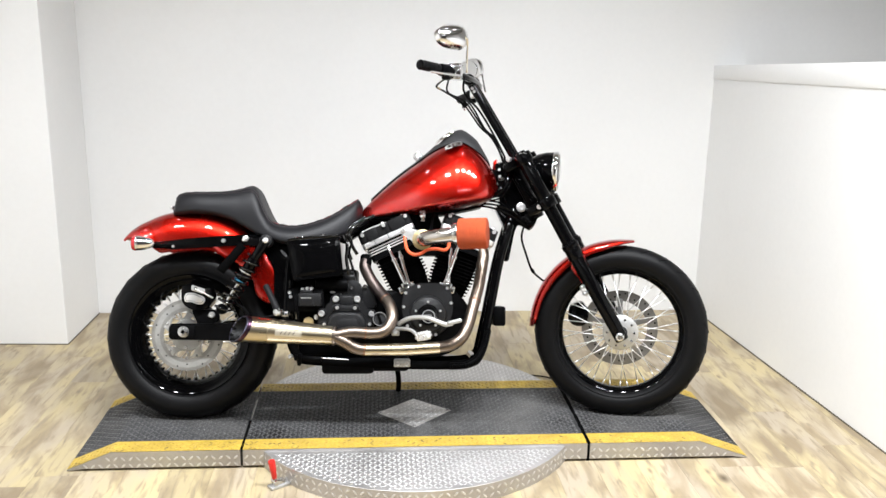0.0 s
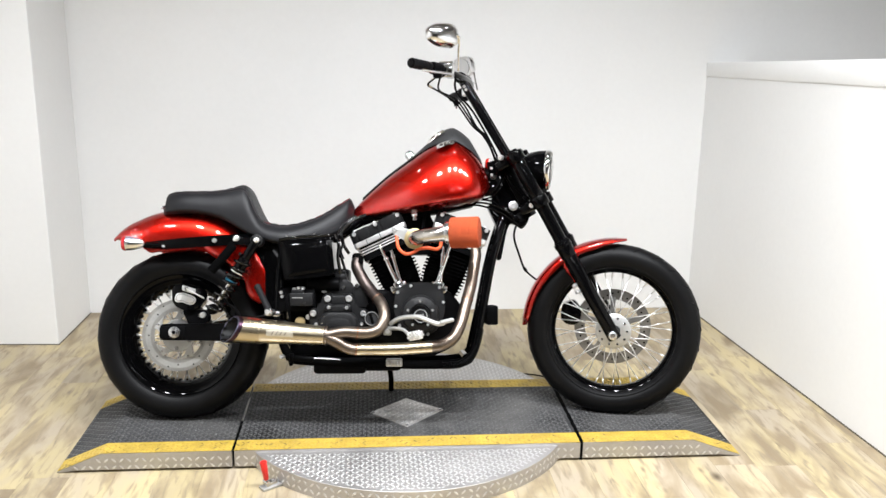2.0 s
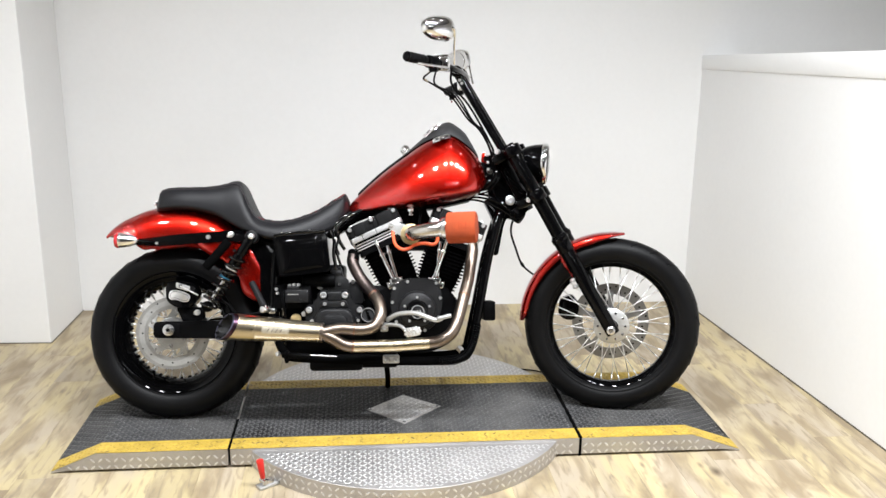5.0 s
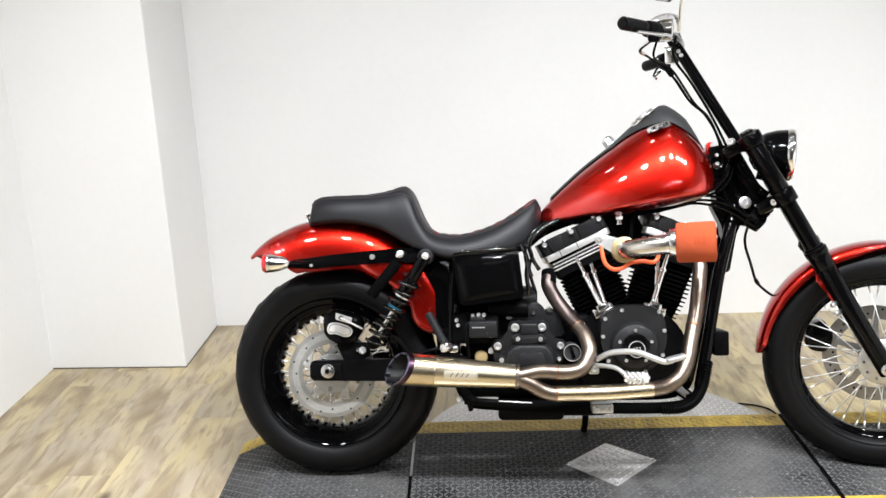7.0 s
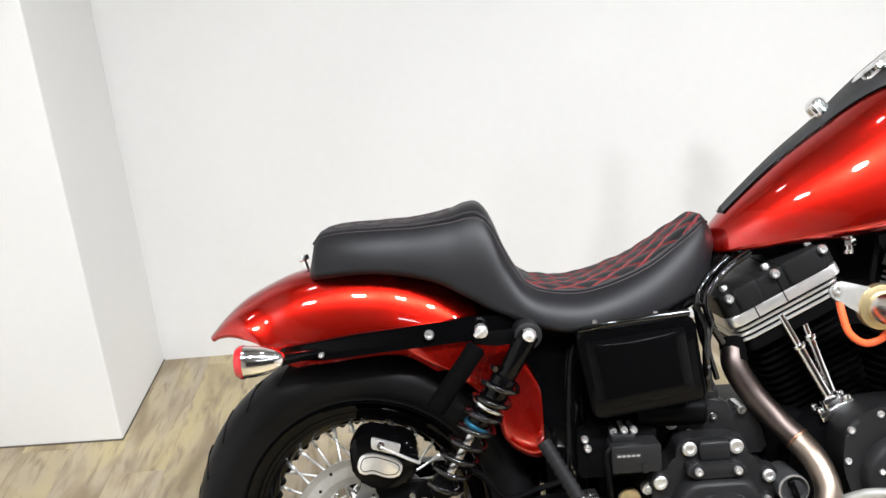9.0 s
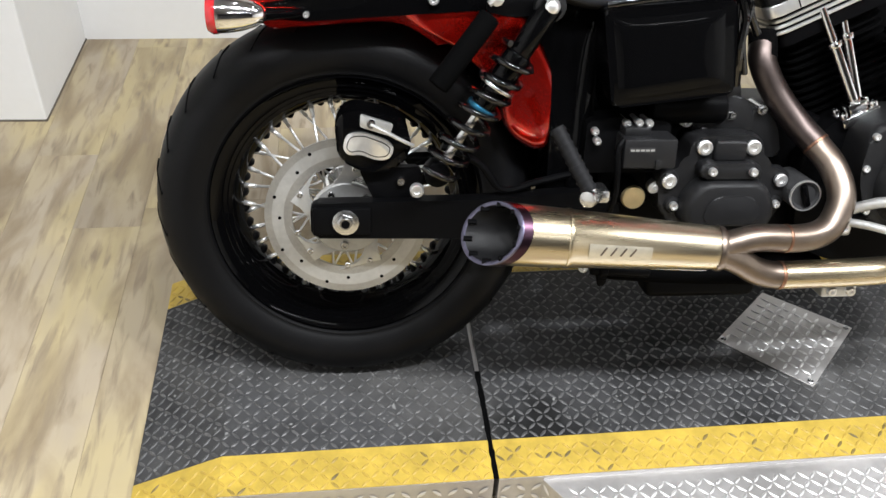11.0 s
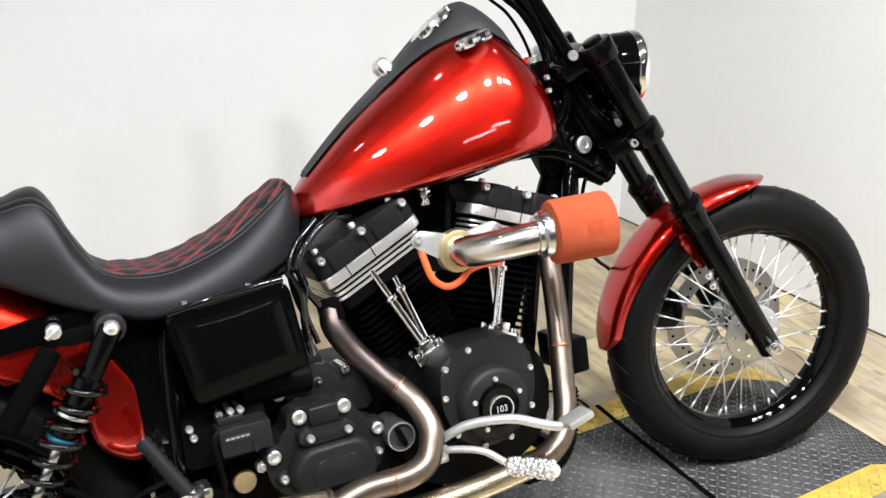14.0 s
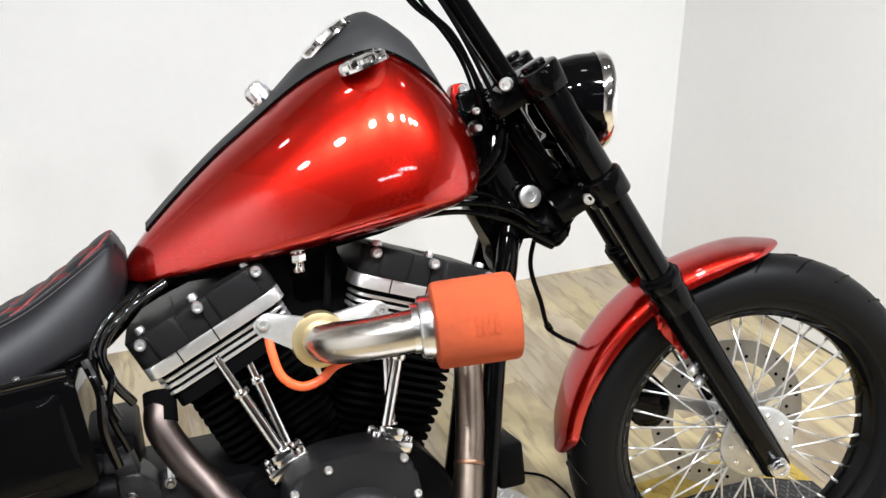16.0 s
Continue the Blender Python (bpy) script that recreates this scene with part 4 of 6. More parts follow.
def dash_row(x, lift):
    half = curve_at(DASH_HALF, x)
    full = max(0.02, curve_at(TANK_HALF, x))
    row = []
    for k in range(15):
        f = -1 + 2 * k / 14
        y = f * half
        c = min(0.98, (abs(y) / full) ** (1 / 0.9))
        top, low = curve_at(TANK_TOP, x), curve_at(TANK_LOW, x)
        middle = low + (top - low) * 0.17
        z = middle + (top - middle) * (1 - c ** 2.5) ** 0.60
        peak = min(1, max(0, (x - 0.06) / 0.16), max(0, (0.352 - x) / 0.07))
        row.append(Vector((x, y, z + lift * (1 - f ** 4 * 0.75) + 0.036 * peak ** 1.3 * (1 - f * f))))
    return row


dxs = [-0.13 + 0.46 * k / 30 for k in range(31)]
dash_bm = loft([dash_row(x, 0.011) + dash_row(x, -0.006)[::-1] for x in dxs])
part("dash_console", dash_bm, DASH, tank, "matt black dash console")
trim = lambda s: [v + Vector((0, s * 0.002, 0.0005)) for v in [dash_row(x, 0.004)[0 if s < 0 else -1] for x in dxs]]
for s in (-1, 1):
    part("dash_trim", tube(trim(s), 0.0024, 10, 1), TRIM, tank)


def cap_mesh(radius, height):
    """A round cap with twelve finger scallops."""
    rings = []
    for r, y, wave in ((1.12, -0.006, 0), (1.12, -0.002, 0), (1.0, 0.0, 0.07), (1.0, height * 0.5, 0.07), (0.86, height * 0.82, 0.05), (0.6, height, 0.0), (0.05, height, 0.0)):
        rings.append([Vector((math.cos(a) * radius * r * (1 + wave * math.cos(12 * a)), y, math.sin(a) * radius * r * (1 + wave * math.cos(12 * a)))) for a in (2 * math.pi * k / 72 for k in range(72))])
    return loft(rings)


part("fuel_cap", set_on(cap_mesh(0.033, 0.012), (0.186, -0.118, 1.034), (-0.30, -0.05, 0.95)), CHROME, tank, "chrome fuel filler cap")
part("fuel_cap", set_on(cap_mesh(0.034, 0.014), (0.180, 0.132, 1.016), (-0.15, 0.42, 0.9)), CHROME, tank, "chrome dummy cap")
gauge = part("speedometer", set_on(cap_mesh(0.052, 0.014), (0.163, 0.0, 1.074), (-0.58, 0.20, 0.80)), CHROME, tank, "chrome-rimmed gauge")
part("ignition_switch", set_on(cap_mesh(0.017, 0.022), (0.055, 0.0, 1.006), (-0.62, 0, 0.78)), CHROME, tank, "chrome ignition knob")
part("tank_mount", join(bolt((0.378, -0.022, 0.928), (0, -1, 0), 0.010, 0.010), rod((0.378, -0.022, 0.928), (0.378, 0.022, 0.928), 0.013)), CHROME, tank)
part("tank_tab", prism(round_outline([(0.335, 0.905), (0.395, 0.915), (0.392, 0.945), (0.34, 0.965)], 0.008), -0.02, 0.02, 0.003), BLACK, tank)
part("tank_front_tab", prism(round_outline([(0.345, 0.955), (0.350, 1.000), (0.378, 1.000), (0.382, 0.955)], 0.010), -0.012, 0.012, 0.004), RED, tank)
part("tab_bolt", bolt((0.368, -0.013, 0.990), (0, -1, 0), 0.009, 0.007), BOLT, tank)
part("tank_rear_bolt", bolt((-0.135, -0.045, 0.785), (-0.2, -1, 0.2), 0.005, 0.005), STEEL, tank)

tunnel = [(x, curve_at(TANK_LOW, x) + 0.02) for x in (-0.13, -0.03, 0.09, 0.24, 0.33, 0.355)]
tunnel += [(x, curve_at(TANK_LOW, x) - d) for x, d in ((0.36, 0.004), (0.30, 0.006), (0.20, 0.008), (0.09, 0.010), (-0.03, 0.010), (-0.13, 0.006))]
part("tank_tunnel", prism(tunnel, -0.055, 0.055, 0.006), PLASTIC, tank, "black underside channel")

# seat
SEAT_TOP = [(-0.878, 0.792), (-0.866, 0.842), (-0.836, 0.858), (-0.76, 0.861), (-0.685, 0.864), (-0.625, 0.875), (-0.597, 0.885), (-0.572, 0.884), (-0.554, 0.860), (-0.533, 0.805), (-0.503, 0.752), (-0.45, 0.734), (-0.39, 0.735), (-0.292, 0.769), (-0.194, 0.831), (-0.177, 0.838), (-0.163, 0.812)]
SEAT_LOW = [(-0.878, 0.776), (-0.766, 0.782), (-0.662, 0.762), (-0.609, 0.734), (-0.558, 0.704), (-0.499, 0.680), (-0.443, 0.665), (-0.327, 0.670), (-0.243, 0.694), (-0.186, 0.727), (-0.163, 0.780)]
SEAT_HALF = [(-0.878, 0.070), (-0.862, 0.095), (-0.80, 0.115), (-0.70, 0.120), (-0.58, 0.132), (-0.48, 0.160), (-0.40, 0.166), (-0.30, 0.145), (-0.22, 0.115), (-0.185, 0.092), (-0.163, 0.060)]


def seat_quilt(x, y):
    """The puffed diamonds of the rider's pad, sunk between the seams."""
    half = curve_at(SEAT_HALF, x)
    fade = min(1, max(0, (x + 0.535) / 0.03), max(0, (-0.172 - x) / 0.02)) * min(1, max(0, (0.70 - abs(y) / half) / 0.05))
    u, v = (x + 0.46 - y * QUILT_SLOPE) / QUILT, (x + 0.46 + y * QUILT_SLOPE) / QUILT
    return fade * (0.0060 * (abs(math.sin(math.pi * u)) * abs(math.sin(math.pi * v))) ** 0.6 - 0.0030)


QUILT, QUILT_SLOPE = 0.066, 1.15


def seat_top(x, y):
    half = curve_at(SEAT_HALF, x)
    top, low = curve_at(SEAT_TOP, x), curve_at(SEAT_LOW, x)
    c = min(1, abs(y) / half) ** (1 / 0.75)
    return low + (top - low) * (1 - c ** 3) ** 0.45 - 0.002 * max(0, 1 - (c / 0.6) ** 2) + seat_quilt(x, y)


def seat_ring(x):
    half, low = curve_at(SEAT_HALF, x), curve_at(SEAT_LOW, x)
    ring = []
    for k in range(80):
        c = -math.cos(math.pi * k / 79)
        y = half * math.copysign(abs(c) ** 0.75, c)
        ring.append(Vector((x, y, seat_top(x, y))))
    ring += [Vector((x, half * 0.88, low - 0.008)), Vector((x, 0, low - 0.014)), Vector((x, -half * 0.88, low - 0.008))]
    return ring


sxs = [-0.878 + 0.715 * k / 150 for k in range(151)]
seat = part("seat", loft([seat_ring(x) for x in sxs]), VINYL, bike, "black vinyl two-up seat with red diamond stitching", angle=70)


def stitch(points, mat, r=0.0013):
    return part("stitching", tube([(x, y, seat_top(x, y) + 0.0004) for x, y in points], r, 5, 1), mat, seat)


def seam_line(y_share, x0, x1, n=60):
    return [(x, y_share * curve_at(SEAT_HALF, x)) for x in (x0 + (x1 - x0) * k / n for k in range(n + 1))]


for share in (-0.72, 0.72):
    part("welt", tube([(x, y, seat_top(x, y)) for x, y in seam_line(share, -0.868, -0.172)], 0.0030, 8, 1), VINYL, seat)
for share in (-0.76, -0.685, 0.76, 0.685):
    stitch(seam_line(share, -0.866, -0.174), GREYSTITCH, 0.0009)
for lead in (-1, 1):
    for k in range(-5, 9):
        for twin in (-0.0032, 0.0032):
            pts = []
            for j in range(61):
                y = -0.12 + 0.24 * j / 60
                x = -0.46 + QUILT * k + lead * y * QUILT_SLOPE + twin
                if -0.500 < x < -0.178 and abs(y) < 0.67 * curve_at(SEAT_HALF, x):
                    pts.append((x, y))
            if len(pts) > 3:
                stitch(pts, STITCH, 0.0012)
    for k in range(-2, 6):
        pts = []
        for j in range(25):
            y = -0.09 + 0.18 * j / 24
            x = -0.84 + 0.055 * k + lead * y * 1.1
            if -0.85 < x < -0.62 and abs(y) < 0.64 * curve_at(SEAT_HALF, x):
                pts.append((x, y))
        if len(pts) > 3:
            stitch(pts, GREYSTITCH, 0.0010)

# frame
frame_parts = part("frame", join(
    tube([(0.455, 0, 0.90), (0.30, 0, 0.865), (0.05, 0, 0.815), (-0.14, 0, 0.755), (-0.22, 0, 0.70)], 0.026, 14),
    *[tube([(0.425, s * 0.022, 0.80), (0.400, s * 0.05, 0.715), (0.366, s * 0.06, 0.593), (0.328, s * 0.07, 0.40), (0.298, s * 0.083, 0.258)], 0.0180, 12) for s in (-1, 1)],
    *[tube([(-0.44, s * 0.115, 0.36), (-0.44, s * 0.115, 0.40), (-0.43, s * 0.11, 0.60), (-0.40, s * 0.10, 0.665)], 0.0165, 12) for s in (-1, 1)],
    *[tube([(-0.14, s * 0.03, 0.755), (-0.24, s * 0.10, 0.685), (-0.42, s * 0.115, 0.668), (-0.62, s * 0.112, 0.672)], 0.0145, 12) for s in (-1, 1)],
    rod((-0.40, -0.12, 0.30), (-0.40, 0.12, 0.30), 0.02), rod((0.27, -0.1, 0.225), (0.27, 0.1, 0.225), 0.02)), BLACK, bike, "gloss black tubular frame")
for side in (-1, 1):
    rail = [(0.302, side * 0.082, 0.275), (0.290, side * 0.090, 0.240), (0.25, side * 0.11, 0.212), (0.10, side * 0.125, 0.205), (-0.30, side * 0.125, 0.218), (-0.40, side * 0.12, 0.245), (-0.44, side * 0.115, 0.37)]
    part("frame_rail", tube(rail, 0.0165, 12), FIN, frame_parts, "dull black lower frame rail")
loom_line = smooth_line([(0.322, -0.100, 0.340), (0.305, -0.112, 0.275), (0.276, -0.126, 0.228), (0.232, -0.134, 0.205), (0.170, -0.136, 0.202)], 8)
loom = part("wire_loom", tube(loom_line, 0.0110, 10, 1), FIN, bike, "black corrugated wiring conduit at the frame's lower corner")
for k in range(1, len(loom_line) - 1):
    d = (loom_line[k + 1] - loom_line[k - 1]).normalized()
    part("loom_rib", rod(loom_line[k] - d * 0.0022, loom_line[k] + d * 0.0022, 0.0142, 10), PLASTIC, loom)
HEAD0, HEAD1 = on_fork(0.77, 0, 0), on_fork(0.985, 0, 0)
part("steering_head", join(rod(HEAD0, HEAD1, 0.033, 24, 0.004), prism(round_outline([(0.392, 0.775), (0.382, 0.90), (0.40, 0.955), (0.445, 0.945), (0.515, 0.80), (0.46, 0.765)], 0.02), -0.028, 0.028, 0.008)), BLACK, frame_parts, "gloss black steering head")
part("neck_gusset", prism(round_outline([(0.352, 0.815), (0.388, 0.74), (0.392, 0.60), (0.408, 0.60), (0.432, 0.72), (0.462, 0.775), (0.42, 0.82)], 0.015), -0.022, 0.022, 0.006), BLACK, frame_parts, "gloss black neck gusset")
part("neck_cover", prism(round_outline([(0.352, 0.985), (0.405, 0.992), (0.470, 0.925), (0.525, 0.80), (0.500, 0.742), (0.405, 0.742), (0.374, 0.80), (0.368, 0.90)], 0.012), -0.020, 0.045, 0.006), BLACK, frame_parts, "black wiring cover behind the neck")
part("neck_badge", bolt((0.455, -0.036, 0.811), (0, -1, 0), 0.0185, 0.006), BOLT, frame_parts, "round bright neck cover")
part("neck_bolt", bolt((0.40, -0.04, 0.90), (0, -1, 0), 0.008, 0.01), STEEL, frame_parts)
part("voltage_regulator", block(0.345, 0.392, -0.070, 0.06, 0.350, 0.425, 0.008), PLASTIC, bike, "black finned regulator on the front down tubes")

# engine
CRANK = Vector((0.088, 0, 0.372))
motor = part("crankcase", join(prism(round_outline([(-0.06, 0.27), (-0.075, 0.44), (0.0, 0.50), (0.18, 0.50), (0.255, 0.42), (0.24, 0.285), (0.14, 0.235), (0.02, 0.235)], 0.04), -0.135, 0.13, 0.01),
                               block(-0.40, -0.02, -0.10, 0.12, 0.235, 0.485, 0.02)), PLASTIC, bike, "black crankcase")


def cylinder(name, tilt, label, ahead=0.0):
    """A finned cylinder with its head and rocker cover; tilt: degrees forward from upright."""
    m = Matrix.Translation(CRANK + Vector((ahead, 0, -0.1 * ahead))) @ Matrix.Rotation(radians(tilt), 4, "Y")
    barrel = loft([[Vector((x, y, z)) for x, y in round_outline([(-w, -0.072), (w, -0.072), (w, 0.072), (-w, 0.072)], 0.03)] for z, w in ((0.10, 0.064), (0.17, 0.074), (0.30, 0.078))])
    fins = []
    for k in range(13):
        z = 0.112 + k * 0.0135
        grow = 0.012 * min(1, k / 5)
        fins.append(slab(round_outline([(-0.074 - grow, -0.082), (0.074 + grow, -0.082), (0.074 + grow, 0.082), (-0.074 - grow, 0.082)], 0.03), z, z + 0.0042))
    jug = part(name, barrel, FIN, bike, label, m=m)
    for fin in fins:
        part("fin", fin, FIN, jug)
    head = []
    for k in range(3):
        z = 0.308 + k * 0.0098
        head.append(slab(round_outline([(-0.100, -0.105), (0.100, -0.105), (0.100, 0.105), (-0.100, 0.105)], 0.022), z, z + 0.0044, 0.0012))
    for fin in head:
        part("head_fin", fin, BOLT, jug, "machined cylinder head fin")
    part("head", slab(round_outline([(-0.094, -0.100), (0.094, -0.100), (0.094, 0.100), (-0.094, 0.100)], 0.02), 0.285, 0.340), PLASTIC, jug)
    part("rocker_base", slab(round_outline([(-0.106, -0.117), (0.106, -0.117), (0.106, 0.117), (-0.106, 0.117)], 0.02), 0.3405, 0.360, 0.002), BOLT, jug, "polished rocker box band")
    cover = slab(round_outline([(-0.106, -0.117), (0.106, -0.117), (0.106, 0.117), (-0.106, 0.117)], 0.02), 0.360, 0.402, 0.007)
    panels = (slab(round_outline([(-0.080, -0.122), (-0.03, -0.122), (-0.03, 0.06), (-0.080, 0.06)], 0.01), 0.362, 0.404, 0.004), slab(round_outline([(0.015, -0.122), (0.085, -0.122), (0.085, 0.06), (0.015, 0.06)], 0.01), 0.362, 0.404, 0.004))
    part("rocker_cover", cover, ROCKER, jug, "satin black rocker cover")
    for panel in panels:
        part("cover_panel", panel, ROCKER, jug)
    for x, y, z in ((-0.088, -0.117, 0.382), (0.0, -0.119, 0.384), (0.090, -0.117, 0.382)):
        part("cover_bolt", bolt((x, y - 0.002, z + 0.012), (0, -1, 0), 0.0078, 0.009), BOLT, jug)
        part("cover_bolt", bolt((x * 0.92, -0.088, 0.4035), (0, 0, 1), 0.0070, 0.007), BOLT, jug)
    for x in (-0.055, 0.0):
        part("cover_seam", slab([(x - 0.0009, -0.1179), (x + 0.0009, -0.1179), (x + 0.0009, -0.10), (x - 0.0009, -0.10)], 0.3410, 0.395), PLASTIC, jug)
    return jug


for pts in (((-0.115, -0.105, 0.768), (-0.165, -0.128, 0.742), (-0.203, -0.140, 0.700), (-0.196, -0.142, 0.655), (-0.176, -0.132, 0.620)), ((-0.150, -0.100, 0.762), (-0.196, -0.120, 0.728), (-0.216, -0.132, 0.690), (-0.212, -0.134, 0.640), (-0.198, -0.126, 0.600))):
    part("breather_pipe", tube(pts, 0.0062, 10), LACQUER, bike, "black hose behind the rear head")
cylinder("rear_cylinder", -25, "black finned rear cylinder with a bright head")
cylinder("front_cylinder", 20, "black finned front cylinder with a bright head", 0.034)
cover_line = round_outline([(0.0, 0.488), (-0.010, 0.41), (0.02, 0.335), (0.089, 0.308), (0.155, 0.335), (0.184, 0.41), (0.174, 0.492), (0.13, 0.514), (0.045, 0.512)], 0.03)
cam_cover = part("cam_cover", join(prism(cover_line, -0.205, -0.12, 0.012, 3), set_on(lathe([(0, 0.030), (0.058, 0.030), (0.066, 0.024), (0.072, 0.0), (0, 0)], 40, False), (0.089, -0.198, 0.397), (0, -1, 0))), SATIN, bike, "satin black cam cover")
for x, z in ((0.007, 0.476), (0.0, 0.425), (0.014, 0.355), (0.065, 0.322), (0.118, 0.324), (0.168, 0.37), (0.174, 0.44), (0.160, 0.494), (0.055, 0.50)):
    part("cover_bolt", bolt((x, -0.203, z), (0, -1, 0), 0.0060, 0.006), BOLT, cam_cover)
part("round_cover", set_on(lathe([(0, 0.008), (0.030, 0.008), (0.033, 0.010), (0.037, 0.010), (0.039, 0.0), (0, 0)], 40, False), (0.089, -0.228, 0.397), (0, -1, 0)), BLACK, cam_cover, "gloss black round cover with a chrome ring")
part("cover_ring", set_on(lathe([(0.0215, 0.007), (0.0217, 0.0100), (0.0240, 0.0100), (0.0243, 0.007)], 40), (0.0905, -0.2285, 0.391), (0, -1, 0)), BOLT, cam_cover)
for k in range(5):
    a = 2 * math.pi * k / 5 + math.pi / 2
    part("ring_bolt", bolt((0.089 + 0.047 * math.cos(a), -0.228, 0.397 + 0.047 * math.sin(a)), (0, -1, 0), 0.005, 0.004), BOLT, cam_cover)


def letters(body, size, mat, m, parent, name="lettering", extrude=0.0006):
    """Raised lettering as a mesh."""
    curve = bpy.data.curves.new("letters", "FONT")
    curve.body, curve.size, curve.extrude, curve.align_x, curve.align_y = body, size, extrude, "CENTER", "CENTER"
    ob = bpy.data.objects.new("letters", curve)
    scene.collection.objects.link(ob)
    bpy.context.view_layer.update()
    mesh = bpy.data.meshes.new_from_object(ob.evaluated_get(bpy.context.evaluated_depsgraph_get()))
    bpy.data.objects.remove(ob)
    mesh.materials.clear()
    mesh.materials.append(mat)
    out = new(name, mesh)
    out.parent = parent
    out.matrix_basis = m
    return out


UPRIGHT = Matrix.Rotation(radians(90), 4, "X")
letters("103", 0.0165, SILVERPRINT, Matrix.Translation((0.0905, -0.2372, 0.391)) @ UPRIGHT, cam_cover)

# push rods with their tappet blocks
for foot, tops, tilt in (((0.012, 0.482), ((-0.064, 0.655), (-0.030, 0.672)), -25), ((0.160, 0.482), ((0.212, 0.672), (0.186, 0.680)), 20)):
    x, z = foot
    base = join(block(-0.032, 0.032, -0.022, 0.022, -0.012, 0.006, 0.004), block(-0.016, 0.016, -0.018, 0.018, 0.0, 0.024, 0.005), *[bolt((sx * 0.025, sy * 0.014, 0.006), (0, 0, 1), 0.007, 0.008) for sx in (-1, 1) for sy in (-1, 1)])
    base.transform(Matrix.Translation((x, -0.122, z + 0.012)) @ Matrix.Rotation(radians(tilt), 4, "Y"))
    tap = part("tappet_block", base, CHROME, bike, "chrome tappet block")
    for i, (tx, tz) in enumerate(tops):
        a, b = Vector((x - 0.006 + 0.012 * i, -0.128 + 0.014 * i, z + 0.025)), Vector((tx, -0.100 + 0.018 * i, tz))
        part("push_rod_tube", join(rod(a, a.lerp(b, 0.62), 0.0088, 14), rod(a.lerp(b, 0.60), a.lerp(b, 0.66), 0.0125, 14, 0.002), rod(a.lerp(b, 0.64), b, 0.0068, 14), rod(a, a.lerp(b, 0.06), 0.012, 14, 0.002)), CHROME, tap, "chrome push rod tube")
part("engine_mount", prism(round_outline([(0.06, 0.70), (0.06, 0.79), (0.13, 0.79), (0.14, 0.70)], 0.01), -0.05, 0.05, 0.004), PLASTIC, bike)
part("throttle_body", prism(round_outline([(0.005, 0.62), (0.0, 0.74), (0.03, 0.775), (0.13, 0.775), (0.15, 0.73), (0.14, 0.62)], 0.012), -0.05, 0.07, 0.006), PLASTIC, bike, "black throttle body between the cylinders")
part("fuel_valve", join(rod((0.070, -0.07, 0.75), (0.070, -0.07, 0.80), 0.010, 12, 0.002), rod((0.070, -0.07, 0.765), (0.070, -0.07, 0.778), 0.014, 8, 0.002)), CHROME, bike)
for pts in (((0.03, -0.06, 0.79), (0.015, -0.09, 0.76), (0.03, -0.10, 0.72)), ((0.12, -0.05, 0.80), (0.11, -0.09, 0.77), (0.10, -0.09, 0.70)), ((-0.12, -0.06, 0.765), (-0.03, -0.07, 0.785), (0.16, -0.07, 0.812), (0.33, -0.05, 0.835))):
    part("engine_wire", tube(pts, 0.0055, 8), PLASTIC, bike)

# intake and air filter
flange = Vector((0.068, -0.188, 0.674))
intake = part("intake_pipe", tube([flange + Vector((0, 0.03, 0)), flange + Vector((0.004, -0.02, 0.0)), flange + Vector((0.030, -0.060, 0.004)), flange + Vector((0.075, -0.088, 0.010)), flange + Vector((0.135, -0.105, 0.016))], 0.0275, 24, 8), BRUSHED, bike, "brushed stainless intake elbow")
part("intake_flange", set_on(lathe([(0, 0.008), (0.030, 0.008), (0.037, 0.006), (0.038, 0.0), (0.038, -0.010), (0, -0.010)], 36, False), flange, (0, -1, 0)), BRASS, intake, "brass coloured flange ring")
bracket = prism(round_outline([(0.085, 0.655), (0.078, 0.70), (0.00, 0.722), (-0.018, 0.708), (-0.012, 0.694), (0.03, 0.668), (0.055, 0.645)], 0.010), -0.190, -0.184, 0.001)
part("intake_bracket", join(bracket, bolt((-0.004, -0.190, 0.707), (0, -1, 0), 0.008, 0.006)), GREY, intake, "cast aluminium bracket")
bracket = prism(round_outline([(0.085, 0.660), (0.085, 0.700), (0.155, 0.712), (0.172, 0.700), (0.165, 0.684), (0.11, 0.668)], 0.010), -0.172, -0.164, 0.001)
part("intake_bracket", join(bracket, bolt((0.158, -0.172, 0.698), (0, -1, 0), 0.008, 0.012)), GREY, intake)
F0, F1 = flange + Vector((0.125, -0.103, 0.016)), flange + Vector((0.228, -0.126, 0.018))
filt = part("air_filter", rod(F0 + (F1 - F0) * 0.02, F1 + (F1 - F0) * 0.03, (0.0555, 0.0560), 40, 0.007), FOAM, bike, "orange foam pod air filter")
fd = (F1 - F0).normalized()
part("filter_collar", join(rod(F0 - fd * 0.016, F0 + fd * 0.010, 0.040, 36, 0.004), rod(F0 - fd * 0.024, F0 - fd * 0.014, 0.032, 36)), STEEL, filt, "steel filter collar")
mark = bmesh.new()
